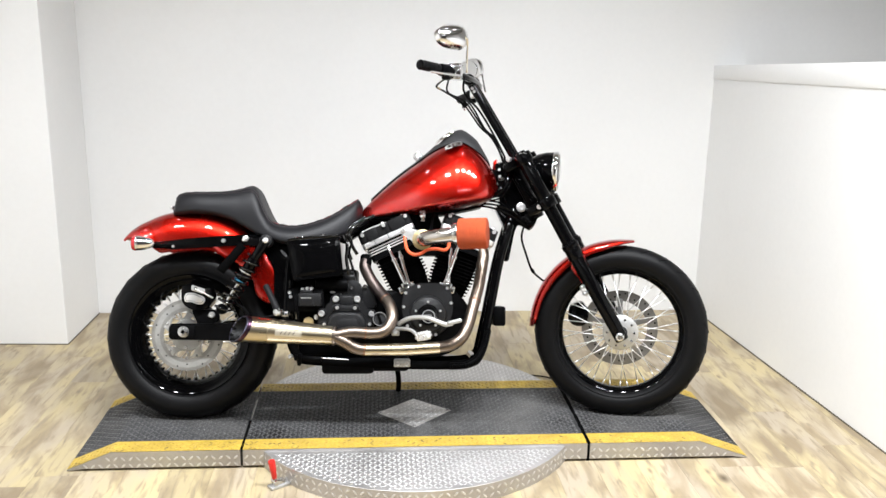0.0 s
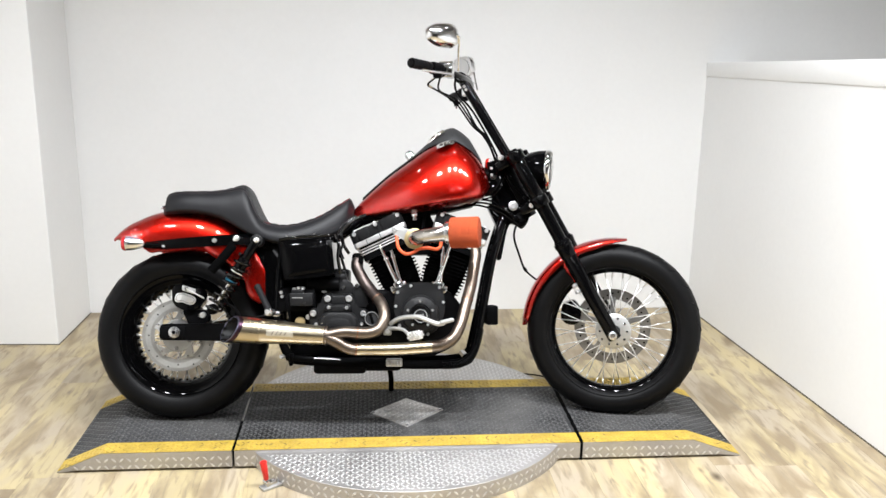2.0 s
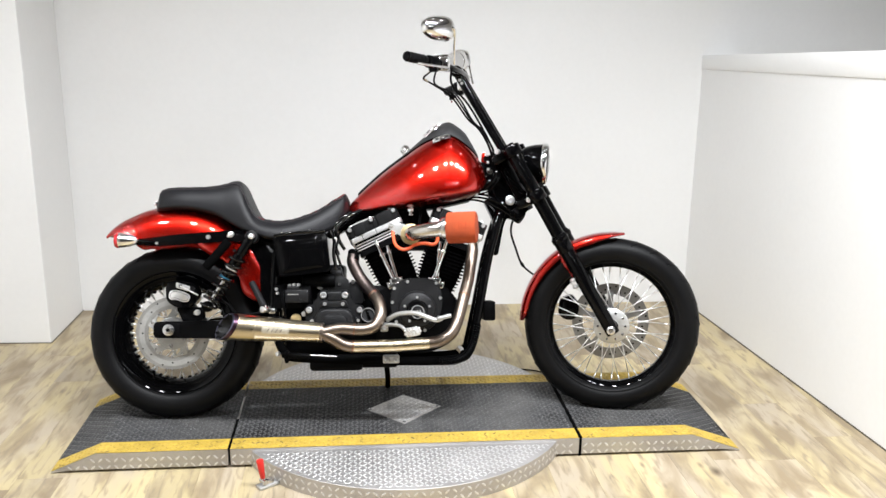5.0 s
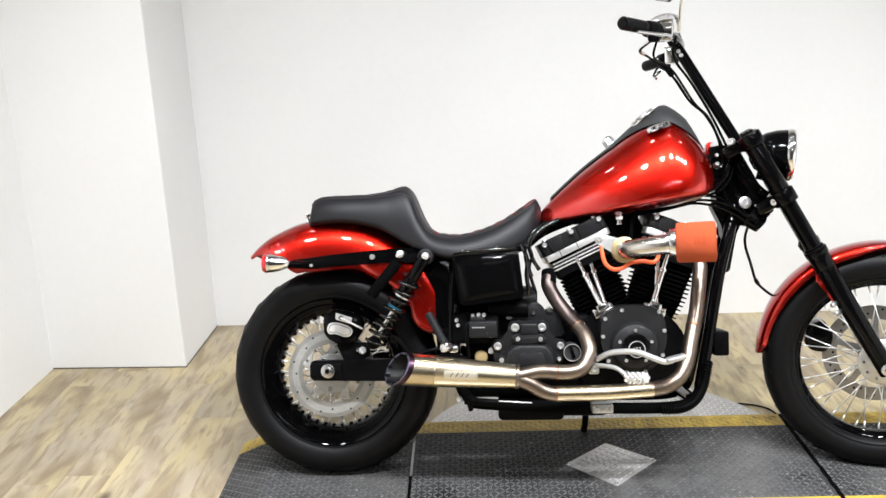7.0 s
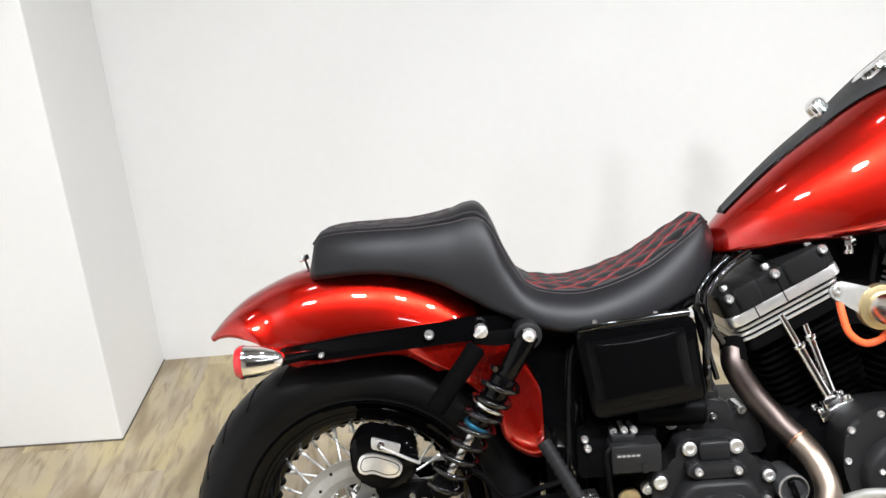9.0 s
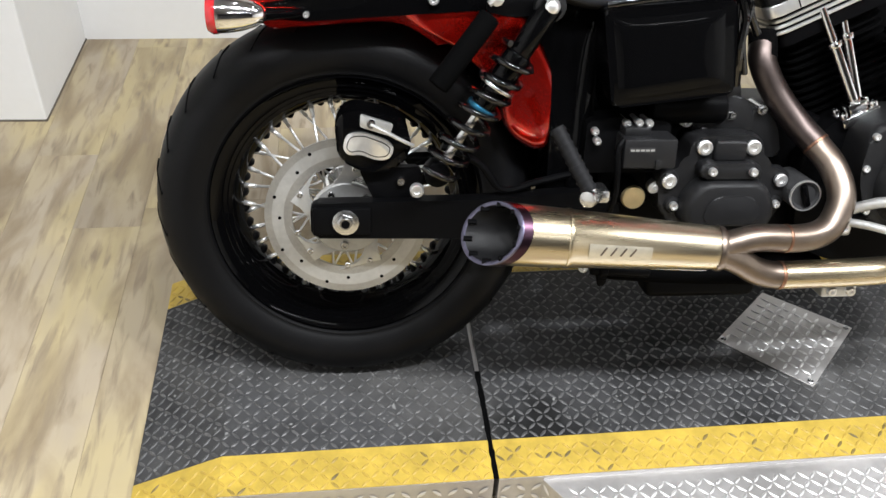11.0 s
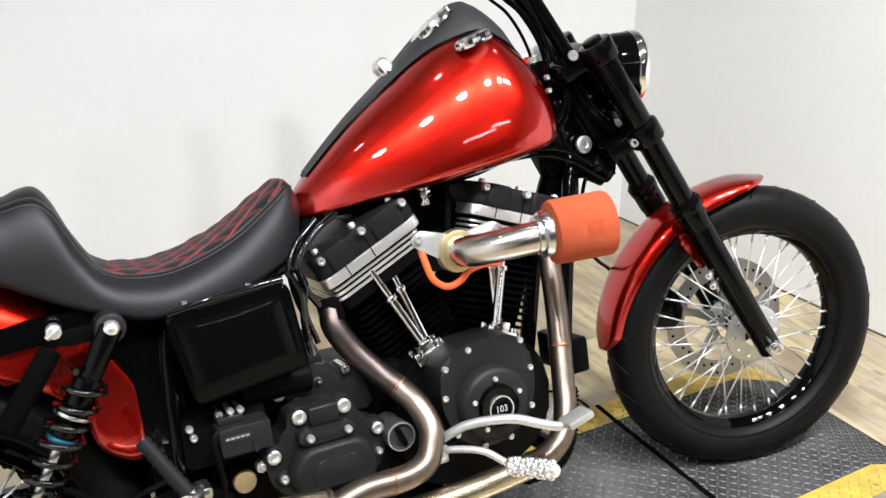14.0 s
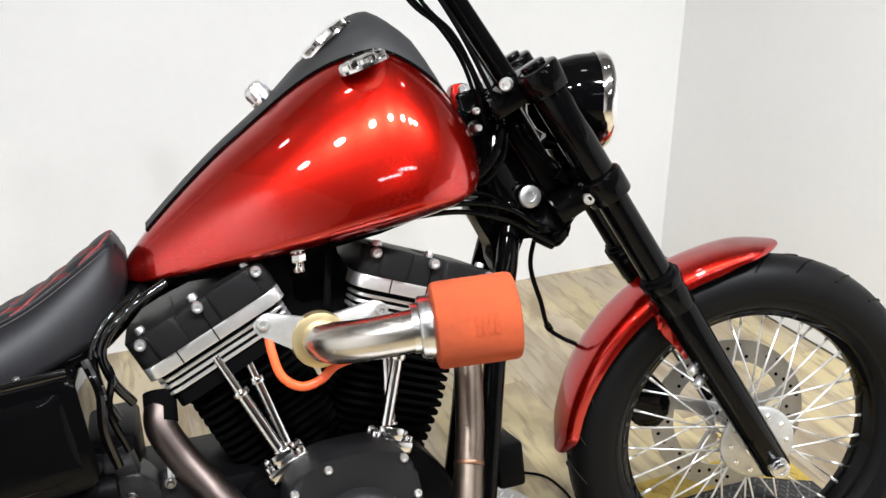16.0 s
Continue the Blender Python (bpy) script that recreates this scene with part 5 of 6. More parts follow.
for ang0, ang1, s0, s1 in ((1.02, 1.46, 0.42, 0.46), (1.02, 1.46, 0.50, 0.535), (1.02, 1.20, 0.58, 0.61), (1.28, 1.46, 0.58, 0.61), (1.02, 1.46, 0.66, 0.72)):
    ee = Vector((0, 0, 1))
    ff = fd.cross(ee).normalized()
    ee = ff.cross(fd).normalized()
    grid = []
    for s in (s0, s1):
        row = []
        for k in range(7):
            a = math.pi / 2 + ang0 + (ang1 - ang0) * k / 6 - 1.15
            r = 0.0565 + 0.0006 * s
            row.append(mark.verts.new(F0 + (F1 - F0) * (0.1 + 0.9 * s) + (ff * math.sin(a) + ee * -math.cos(a)) * r))
        grid.append(row)
    for k in range(6):
        mark.faces.new((grid[0][k], grid[0][k + 1], grid[1][k + 1], grid[1][k]))
part("printed_mark", mark, DARKPRINT, filt, "faint dark printed bars")
part("breather_hose", tube([(0.002, -0.181, 0.695), (0.004, -0.190, 0.665), (0.012, -0.196, 0.635), (0.035, -0.198, 0.618), (0.062, -0.196, 0.622), (0.085, -0.190, 0.636), (0.12, -0.184, 0.640), (0.150, -0.178, 0.636), (0.166, -0.173, 0.650), (0.165, -0.170, 0.685)], 0.0062, 10), HOSE, bike, "orange breather hose")

# exhaust
rear_pipe = [(-0.145, -0.088, 0.600), (-0.147, -0.104, 0.570), (-0.124, -0.118, 0.524), (-0.094, -0.138, 0.484), (-0.066, -0.165, 0.452), (-0.048, -0.195, 0.424), (-0.041, -0.222, 0.386), (-0.056, -0.238, 0.351), (-0.078, -0.246, 0.335), (-0.118, -0.254, 0.330), (-0.182, -0.260, 0.334), (-0.222, -0.265, 0.328), (-0.250, -0.270, 0.323)]
front_pipe = [(0.258, -0.040, 0.668), (0.290, -0.075, 0.655), (0.302, -0.098, 0.622), (0.296, -0.114, 0.580), (0.288, -0.130, 0.540), (0.280, -0.144, 0.500), (0.268, -0.162, 0.460), (0.256, -0.180, 0.420), (0.244, -0.198, 0.380), (0.231, -0.216, 0.346), (0.210, -0.232, 0.312), (0.175, -0.243, 0.290), (0.130, -0.250, 0.281), (0.0, -0.257, 0.273), (-0.130, -0.260, 0.271), (-0.175, -0.262, 0.279), (-0.210, -0.266, 0.299), (-0.248, -0.270, 0.317)]
header = part("exhaust_header", tube(rear_pipe, 0.0215, 20, 8), HEAT, bike, "heat-tinted stainless rear header pipe")
# Collar drawn long so that the pipe's first stretch is near black.
part("port_collar", rod((-0.144, -0.080, 0.614), (-0.1465, -0.101, 0.575), 0.0224, 20, 0.002), FIN, header, "black collar over the pipe's top end")
part("upper_sleeve", tube(rear_pipe[:4] + [(-0.068, -0.163, 0.4545)], 0.0219, 20, 8), HEAT_DARK, header, "darker heat-tinted upper stretch")
header2 = part("exhaust_header", tube(front_pipe, 0.0215, 20, 8), HEAT, bike, "heat-tinted stainless front header pipe")
for pts, owner in (((Vector((-0.068, -0.163, 0.4545)), Vector((-0.0665, -0.1647, 0.4527))), header), ((Vector((-0.136, -0.2557, 0.3308)), Vector((-0.139, -0.2560, 0.3311))), header), ((Vector((-0.138, -0.260, 0.2712)), Vector((-0.142, -0.2602, 0.2716))), header2), ((Vector((0.2655, -0.1658, 0.4515)), Vector((0.2643, -0.1676, 0.4475))), header2)):
    d = (pts[1] - pts[0]).normalized()
    part("weld_bead", rod(pts[0] - d * 0.001, pts[1] + d * 0.001, 0.0227, 20, 0.0008), WELD, owner)
part("lower_sleeve", tube([(0.13, -0.250, 0.280), (0.0, -0.257, 0.273), (-0.138, -0.260, 0.2712)], 0.0221, 20, 6), GOLD, header2, "straw-tinted pipe sleeve")
M0, M1 = Vector((-0.243, -0.270, 0.322)), Vector((-0.592, -0.252, 0.345))
md = (M1 - M0).normalized()


def muffler_ring(s, r, slash=0.0):
    side = md.cross(Vector((0, 0, 1))).normalized()
    up = side.cross(md)
    p = M0.lerp(M1, s)
    inward = 1 if side.y > 0 else -1
    ring = []
    for k in range(40):
        a = 2 * math.pi * k / 40
        ring.append(p + (side * math.cos(a) + up * math.sin(a)) * r + md * slash * r * (0.91 * math.cos(a) * inward - 0.55 * math.sin(a)))
    return ring


def can_r(s):
    return 0.0335 + 0.0175 * (s - 0.05)


can = part("muffler", loft([muffler_ring(s, r, k) for s, r, k in ((0, 0.031, 0), (0.01, 0.033, 0), (0.05, 0.0335, 0), (0.66, can_r(0.66), 0), (0.664, can_r(0.66) + 0.0012, 0), (0.680, can_r(0.68) + 0.0012, 0), (0.684, can_r(0.68), 0), (0.71, can_r(0.70), 0), (0.940, 0.0475, 0.70))], caps=False), GOLD, bike, "tapered straw-tinted stainless muffler")
tip = part("muffler_tip", loft([muffler_ring(s, r, k) for s, r, k in ((0.942, 0.0477, 0.70), (0.947, 0.0486, 0.72), (0.988, 0.0490, 0.77), (0.996, 0.0489, 0.78))], caps=False), BURNT, can, "purple heat-burnt muffler tip")
part("tip_lip", loft([muffler_ring(s, r, k) for s, r, k in ((0.995, 0.0490, 0.78), (1.003, 0.0485, 0.78), (1.005, 0.0455, 0.78), (1.000, 0.0425, 0.78))], caps=False), LIP, can, "blue-burnt rolled lip")
part("tip_inside", loft([muffler_ring(s, r, k) for s, r, k in ((1.000, 0.0427, 0.78), (0.90, 0.0405, 0.4), (0.70, 0.037, 0.0))], caps=False), SATIN, can, "sooty dark inside")
part("muffler_core", loft([muffler_ring(0.72, 0.0372), muffler_ring(0.72, 0.026), muffler_ring(0.60, 0.026), muffler_ring(0.60, 0.0005)], caps=False), PLASTIC, can, "dark perforated core")
lobes = bmesh.new()
for k in range(10):
    a = 2 * math.pi * k / 10
    side = md.cross(Vector((0, 0, 1))).normalized()
    up = side.cross(md)
    p = M0.lerp(M1, 1.004) + (side * math.cos(a) + up * math.sin(a)) * 0.0422 + md * 0.78 * 0.0422 * (0.91 * math.cos(a) * (1 if side.y > 0 else -1) - 0.55 * math.sin(a))
    join(lobes, rod(p - md * 0.012, p + md * 0.0015, 0.0045, 8))
part("tip_lobe", lobes, PLASTIC, can)
part("muffler_band", loft([muffler_ring(s, r) for s, r in ((0.0, 0.0336), (0.012, 0.0352), (0.022, 0.0352), (0.03, 0.0342))], caps=False), HEAT, can)
plate = bmesh.new()
for s0, s1, a0, a1 in ((0.33, 0.60, -0.30, 0.24),):
    side = md.cross(Vector((0, 0, 1))).normalized()
    up = side.cross(md)
    grid = [[plate.verts.new(M0.lerp(M1, s0 + (s1 - s0) * i / 4) + (-side * math.cos(a) * (1 if side.y > 0 else -1) + up * math.sin(a)) * (can_r(s0 + (s1 - s0) * i / 4) + 0.0008)) for a in (a0 + (a1 - a0) * k / 6 for k in range(7))] for i in range(5)]
    for i in range(4):
        for k in range(6):
            plate.faces.new((grid[i][k], grid[i][k + 1], grid[i + 1][k + 1], grid[i + 1][k]))
part("maker_plate", plate, ETCHED, can, "bright etched plate")
for k in range(4):
    s0 = 0.40 + 0.042 * k
    pts = []
    for i in range(5):
        a = 0.14 - 0.30 * i / 4
        s = s0 + 0.022 * i / 4
        pts.append(M0.lerp(M1, s) + (-side * math.cos(a) * (1 if side.y > 0 else -1) + up * math.sin(a)) * (can_r(s) + 0.0010))
    part("printed_bar", tube(pts, 0.0014, 6, 1), HEAT, can)

# gearbox side and electrics
gear_line = round_outline([(-0.318, 0.392), (-0.306, 0.412), (-0.276, 0.425), (-0.270, 0.462), (-0.250, 0.470), (-0.172, 0.470), (-0.155, 0.458), (-0.150, 0.424), (-0.108, 0.408), (-0.108, 0.362), (-0.130, 0.322), (-0.280, 0.318), (-0.312, 0.345)], 0.014)
gear = part("gearbox_cover", join(prism(gear_line, -0.172, -0.09, 0.006, 3), block(-0.236, -0.184, -0.182, -0.15, 0.430, 0.465, 0.006, 3)), SATIN, bike, "satin black stepped gearbox side cover")
dome = []
for depth, grow in ((-0.168, 1.04), (-0.190, 1.02), (-0.202, 0.96), (-0.2065, 0.88), (-0.208, 0.80)):
    dome.append([Vector((-0.208 + (x + 0.208) * grow, depth, 0.362 + (z - 0.362) * grow)) for x, z in round_outline([(-0.283, 0.330), (-0.283, 0.372), (-0.258, 0.405), (-0.160, 0.405), (-0.136, 0.372), (-0.136, 0.330)], 0.030, 6)])
part("clutch_dome", loft(dome), SATIN, gear, "satin black domed clutch cover")
part("dome_panel", prism(round_outline([(-0.252, 0.338), (-0.252, 0.366), (-0.235, 0.384), (-0.178, 0.384), (-0.163, 0.366), (-0.163, 0.338)], 0.014), -0.2105, -0.2000, 0.003, 3), SATIN, gear)
part("cover_strap", prism(round_outline([(-0.262, 0.408), (-0.262, 0.432), (-0.166, 0.432), (-0.160, 0.408)], 0.012), -0.198, -0.168, 0.005, 3), SATIN, gear)
for x, y, z, r in ((-0.251, -0.170, 0.452, 0.0125), (-0.173, -0.170, 0.452, 0.0125), (-0.303, -0.174, 0.399, 0.0120), (-0.120, -0.170, 0.398, 0.0110), (-0.244, -0.197, 0.421, 0.0070), (-0.179, -0.197, 0.420, 0.0070), (-0.292, -0.176, 0.358, 0.0075), (-0.125, -0.176, 0.360, 0.0065)):
    part("bolt_boss", set_on(lathe([(0, 0.004), (r + 0.003, 0.004), (r + 0.006, 0.0), (r + 0.007, -0.02), (0, -0.02)], 24, False), (x, y + 0.002, z), (0, -1, 0)), SATIN, gear)
    part("cover_bolt", bolt((x, y - 0.002, z), (0, -1, 0), r, 0.008), BOLT, gear)
part("filler_plug", set_on(lathe([(0, 0.008), (0.018, 0.008), (0.021, 0.012), (0.0245, 0.012), (0.0255, 0.0), (0.0255, -0.06), (0, -0.06)], 32, False), (-0.088, -0.188, 0.380), (0, -1, 0)), DASH, gear, "black oil filler plug with a chrome ring")
part("plug_ring", set_on(lathe([(0.0230, 0.010), (0.0232, 0.0135), (0.0250, 0.0135), (0.0256, 0.010)], 36), (-0.088, -0.188, 0.380), (0, -1, 0)), BOLT, gear)
plug_bar = block(-0.005, 0.005, -0.010, 0.004, -0.018, 0.018, 0.003)
plug_bar.transform(Matrix.Translation((-0.088, -0.196, 0.380)) @ Matrix.Rotation(radians(-18), 4, "Y"))
part("plug_bar", plug_bar, BLACK, gear)
upper = join(prism(round_outline([(-0.262, 0.462), (-0.245, 0.515), (-0.190, 0.528), (-0.160, 0.505), (-0.158, 0.455)], 0.014), -0.128, -0.06, 0.006, 3), rod((-0.226, -0.105, 0.525), (-0.185, -0.105, 0.535), 0.024, 18, 0.005), prism(round_outline([(-0.165, 0.420), (-0.160, 0.500), (-0.135, 0.505), (-0.112, 0.470), (-0.100, 0.420)], 0.012), -0.120, -0.06, 0.006, 3))
part("gearbox_top", upper, SATIN, gear, "satin black cast upper housing")
for x, z, r in ((-0.268, 0.484, 0.0085), (-0.238, 0.462, 0.0070), (-0.196, 0.492, 0.0060), (-0.146, 0.500, 0.0050)):
    part("housing_bolt", join(rod((x, -0.08, z), (x, -0.128, z), r + 0.003, 14), bolt((x, -0.128, z), (0, -1, 0), r, 0.008)), BOLT if r > 0.006 else STEEL, gear)
gold_cap = part("gold_cap", set_on(lathe([(0, 0.003), (0.0175, 0.003), (0.0195, 0.0), (0.0195, -0.006), (0, -0.006)], 32, False), (-0.352, -0.160, 0.366), (0, -1, 0)), BRASS, bike, "pale gold inspection cap")
part("cap_boss", rod((-0.352, -0.156, 0.366), (-0.352, -0.09, 0.366), 0.0215, 24), FIN, gold_cap)
part("lug", join(prism(round_outline([(-0.332, 0.378), (-0.330, 0.392), (-0.308, 0.402), (-0.306, 0.386), (-0.320, 0.374)], 0.005), -0.168, -0.150, 0.002), bolt((-0.321, -0.168, 0.385), (0, -1, 0), 0.0055, 0.003)), GREY, bike, "bright cable lug")
module = part("ignition_module", join(block(-0.386, -0.303, -0.200, -0.120, 0.426, 0.473, 0.004), block(-0.382, -0.340, -0.180, -0.12, 0.470, 0.486, 0.004)), SATIN, bike, "black electronic module with a printed label")
part("module_label", block(-0.378, -0.338, -0.2008, -0.199, 0.452, 0.460), DASH, module)
for k in range(5):
    part("printed_bar", block(-0.3765 + 0.0078 * k, -0.3705 + 0.0078 * k, -0.2014, -0.2004, 0.4545, 0.4575), GREY, module)
part("module_catch", block(-0.336, -0.328, -0.2030, -0.198, 0.426, 0.440, 0.001), SATIN, module)
for x, y, z in ((-0.423, -0.157, 0.475), (-0.419, -0.160, 0.460), (-0.375, -0.160, 0.488), (-0.358, -0.168, 0.491), (-0.342, -0.168, 0.490)):
    part("module_bolt", join(rod((x, y + 0.04, z), (x, y, z), 0.005, 10), bolt((x, y, z), (0, -1, 0), 0.0062, 0.008)), BOLT, module)
part("module_bracket", prism(round_outline([(-0.436, 0.405), (-0.434, 0.486), (-0.395, 0.494), (-0.300, 0.488), (-0.296, 0.405)], 0.008), -0.150, -0.095, 0.004), PLASTIC, module)
part("module_lead", tube([(-0.384, -0.19, 0.470), (-0.394, -0.195, 0.455), (-0.392, -0.195, 0.420), (-0.388, -0.18, 0.375), (-0.392, -0.16, 0.330)], 0.005, 8), PLASTIC, module)
BOX_LINE = [(-0.434, 0.664), (-0.238, 0.680), (-0.223, 0.540), (-0.409, 0.518)]
box = part("battery_box", prism(round_outline(BOX_LINE, 0.012), -0.192, 0.11, 0.006, 3), BLACK, bike, "gloss black battery side cover with a framed panel")


panel_bm = bmesh.new()
corners = [Vector(c) for c in ((-0.419, 0.648), (-0.256, 0.664), (-0.241, 0.557), (-0.399, 0.531))]
rows = []
for i in range(13):
    v, row = i / 12, []
    for j in range(17):
        u = j / 16
        c = corners[0].lerp(corners[1], u).lerp(corners[3].lerp(corners[2], u), v)
        edge = min(u, 1 - u, v, 1 - v)
        row.append(panel_bm.verts.new((c.x, -0.1925 - 0.0035 * min(1, edge / 0.08) ** 0.5 - 0.0060 * (1 - (2 * u - 1) ** 2) * (1 - 0.5 * (2 * v - 1) ** 2), c.y)))
    rows.append(row)
for ra, rb in zip(rows, rows[1:]):
    for k in range(16):
        panel_bm.faces.new((ra[k], rb[k], rb[k + 1], ra[k + 1]))
back = bmesh.ops.extrude_face_region(panel_bm, geom=list(panel_bm.faces))
for v in back["geom"]:
    if isinstance(v, bmesh.types.BMVert):
        v.co.y = -0.188
bmesh.ops.recalc_face_normals(panel_bm, faces=panel_bm.faces)
part("cover_panel", panel_bm, TRIM, box, "slightly bulged gloss black panel", angle=60)
part("cover_bead", tube([(-0.428, -0.186, 0.668), (-0.36, -0.190, 0.678), (-0.245, -0.186, 0.686)], 0.006, 10), LACQUER, box)
for x, z in ((-0.40, 0.677), (-0.30, 0.685)):
    part("cover_clip", bolt((x, -0.184, z), (0, -0.6, 0.8), 0.005, 0.006), STEEL, box)
for pts, r in (([(-0.225, -0.15, 0.690), (-0.212, -0.165, 0.650), (-0.214, -0.165, 0.600), (-0.205, -0.150, 0.545)], 0.0065), ([(-0.215, -0.13, 0.700), (-0.197, -0.145, 0.665), (-0.206, -0.150, 0.620), (-0.190, -0.140, 0.560)], 0.0050)):
    part("box_wire", tube(pts, r, 8), LACQUER, bike)
part("starter_cover", join(block(-0.43, -0.18, -0.085, 0.10, 0.455, 0.565, 0.012), rod((-0.33, -0.125, 0.505), (-0.21, -0.125, 0.505), 0.026, 20, 0.005)), PLASTIC, bike, "black starter motor behind the gearbox")
part("frame_gusset", prism(round_outline([(-0.484, 0.31), (-0.488, 0.56), (-0.524, 0.64), (-0.528, 0.69), (-0.42, 0.695), (-0.415, 0.31)], 0.012), -0.120, 0.10, 0.006), BLACK, bike, "gloss black frame gusset")
pan = part("under_engine", join(block(-0.305, -0.11, -0.135, 0.10, 0.172, 0.232, 0.014, 3), block(-0.12, 0.02, -0.11, 0.10, 0.180, 0.232, 0.012)), PLASTIC, bike, "black oil pan")
part("pan_edge", rod((-0.303, -0.136, 0.232), (-0.205, -0.136, 0.226), 0.0028, 8), STEEL, pan, "bright pan edge")
link = part("stand_link", join(rod((-0.405, -0.138, 0.234), (-0.305, -0.138, 0.226), 0.0115, 14, 0.003), rod((-0.392, -0.138, 0.233), (-0.378, -0.138, 0.232), 0.017, 14, 0.003), prism(round_outline([(-0.398, 0.228), (-0.376, 0.226), (-0.380, 0.204), (-0.392, 0.202)], 0.004), -0.144, -0.136, 0.001)), PLASTIC, bike, "black linkage behind the oil pan")
part("link_bolt", bolt((-0.418, -0.140, 0.238), (-0.3, -1, 0.1), 0.0085, 0.012), BOLT, link)

# foot controls, pegs and side stand
peg = part("passenger_peg", tube([(-0.500, -0.232, 0.500), (-0.452, -0.268, 0.415)], 0.0110, 14, 1), PEG_RUBBER, bike, "folded black rubber passenger peg")
for k in range(9):
    p = Vector((-0.500, -0.232, 0.500)).lerp(Vector((-0.452, -0.268, 0.415)), (k + 0.5) / 9)
    d = Vector((0.046, -0.03, -0.085)).normalized()
    part("peg_rib", rod(p - d * 0.0022, p + d * 0.0022, 0.0124, 14), PEG_RUBBER, peg)
part("peg_mount", join(rod((-0.458, -0.278, 0.405), (-0.437, -0.25, 0.405), 0.013, 12, 0.003), rod((-0.452, -0.262, 0.421), (-0.445, -0.272, 0.399), 0.009), block(-0.442, -0.415, -0.250, -0.205, 0.388, 0.409, 0.006)), STEEL, peg, "polished peg mount")
pedal = part("brake_pedal", tube([(-0.02, -0.215, 0.362), (0.02, -0.245, 0.384), (0.08, -0.285, 0.389), (0.12, -0.308, 0.376), (0.150, -0.320, 0.366), (0.172, -0.328, 0.370)], 0.0085, 12), GREY, bike, "polished aluminium brake pedal")
pad = block(-0.026, 0.026, -0.020, 0.020, -0.007, 0.007, 0.005)
pad.transform(Matrix.Translation((0.180, -0.333, 0.376)) @ Matrix.Rotation(radians(-14), 4, "Y"))
part("pedal_pad", pad, GREY, pedal, "ribbed grey pedal pad")
part("floor_bracket", block(-0.035, 0.025, -0.210, -0.150, 0.205, 0.232, 0.005), GREY, bike, "bright frame bracket")
mount = part("peg_bracket", join(tube([(-0.04, -0.215, 0.338), (-0.015, -0.235, 0.346), (0.025, -0.275, 0.344), (0.050, -0.305, 0.326)], 0.0065, 10), block(-0.045, -0.015, -0.225, -0.18, 0.320, 0.352, 0.005)), GREY, bike, "polished rider peg bracket")
for at, r in (((-0.02, -0.21, 0.218), 0.008), ((0.012, -0.21, 0.218), 0.008), ((-0.03, -0.225, 0.336), 0.010)):
    part("bracket_bolt", bolt(at, (0, -1, 0), r, 0.008), BOLT, mount)
peg_bm = rod((0, -0.050, 0), (0, 0.045, 0), 0.0095, 14, 0.003)
for k in range(7):
    for j in range(7):
        a = 2 * math.pi * (j + 0.5 * (k % 2)) / 7
        tooth = block(-0.0050, 0.0050, -0.0048, 0.0048, -0.0042, 0.0042, 0.0018, 1)
        tooth.transform(Matrix.Translation((0.0115 * math.cos(a), -0.044 + 0.0135 * k, 0.0115 * math.sin(a))) @ Matrix.Rotation(-a, 4, "Y"))
        join(peg_bm, tooth)
peg_bm.transform(Matrix.Translation((0.068, -0.356, 0.327)) @ Matrix.Rotation(radians(20), 4, "Z") @ Matrix.Rotation(radians(-7), 4, "X"))
rider_peg = part("rider_peg", peg_bm, BOLT, bike, "toothed bright steel rider peg")
part("peg_end", set_on(lathe([(0, 0.004), (0.008, 0.004), (0.0110, 0.001), (0.0110, -0.004), (0, -0.004)], 20, False), (0.086, -0.405, 0.333), (0.34, -0.93, 0.12)), BOLT, rider_peg)
part("brake_rod", tube([(-0.02, -0.19, 0.335), (0.03, -0.195, 0.345), (0.06, -0.20, 0.352)], 0.0045, 8), PLASTIC, bike)
stand = part("side_stand", join(tube([(-0.03, 0.10, 0.20), (-0.02, 0.16, 0.13), (-0.02, 0.235, 0.062)], 0.011, 12), block(-0.045, 0.005, 0.22, 0.262, 0.052, 0.068, 0.005)), BLACK, bike, "black side stand")

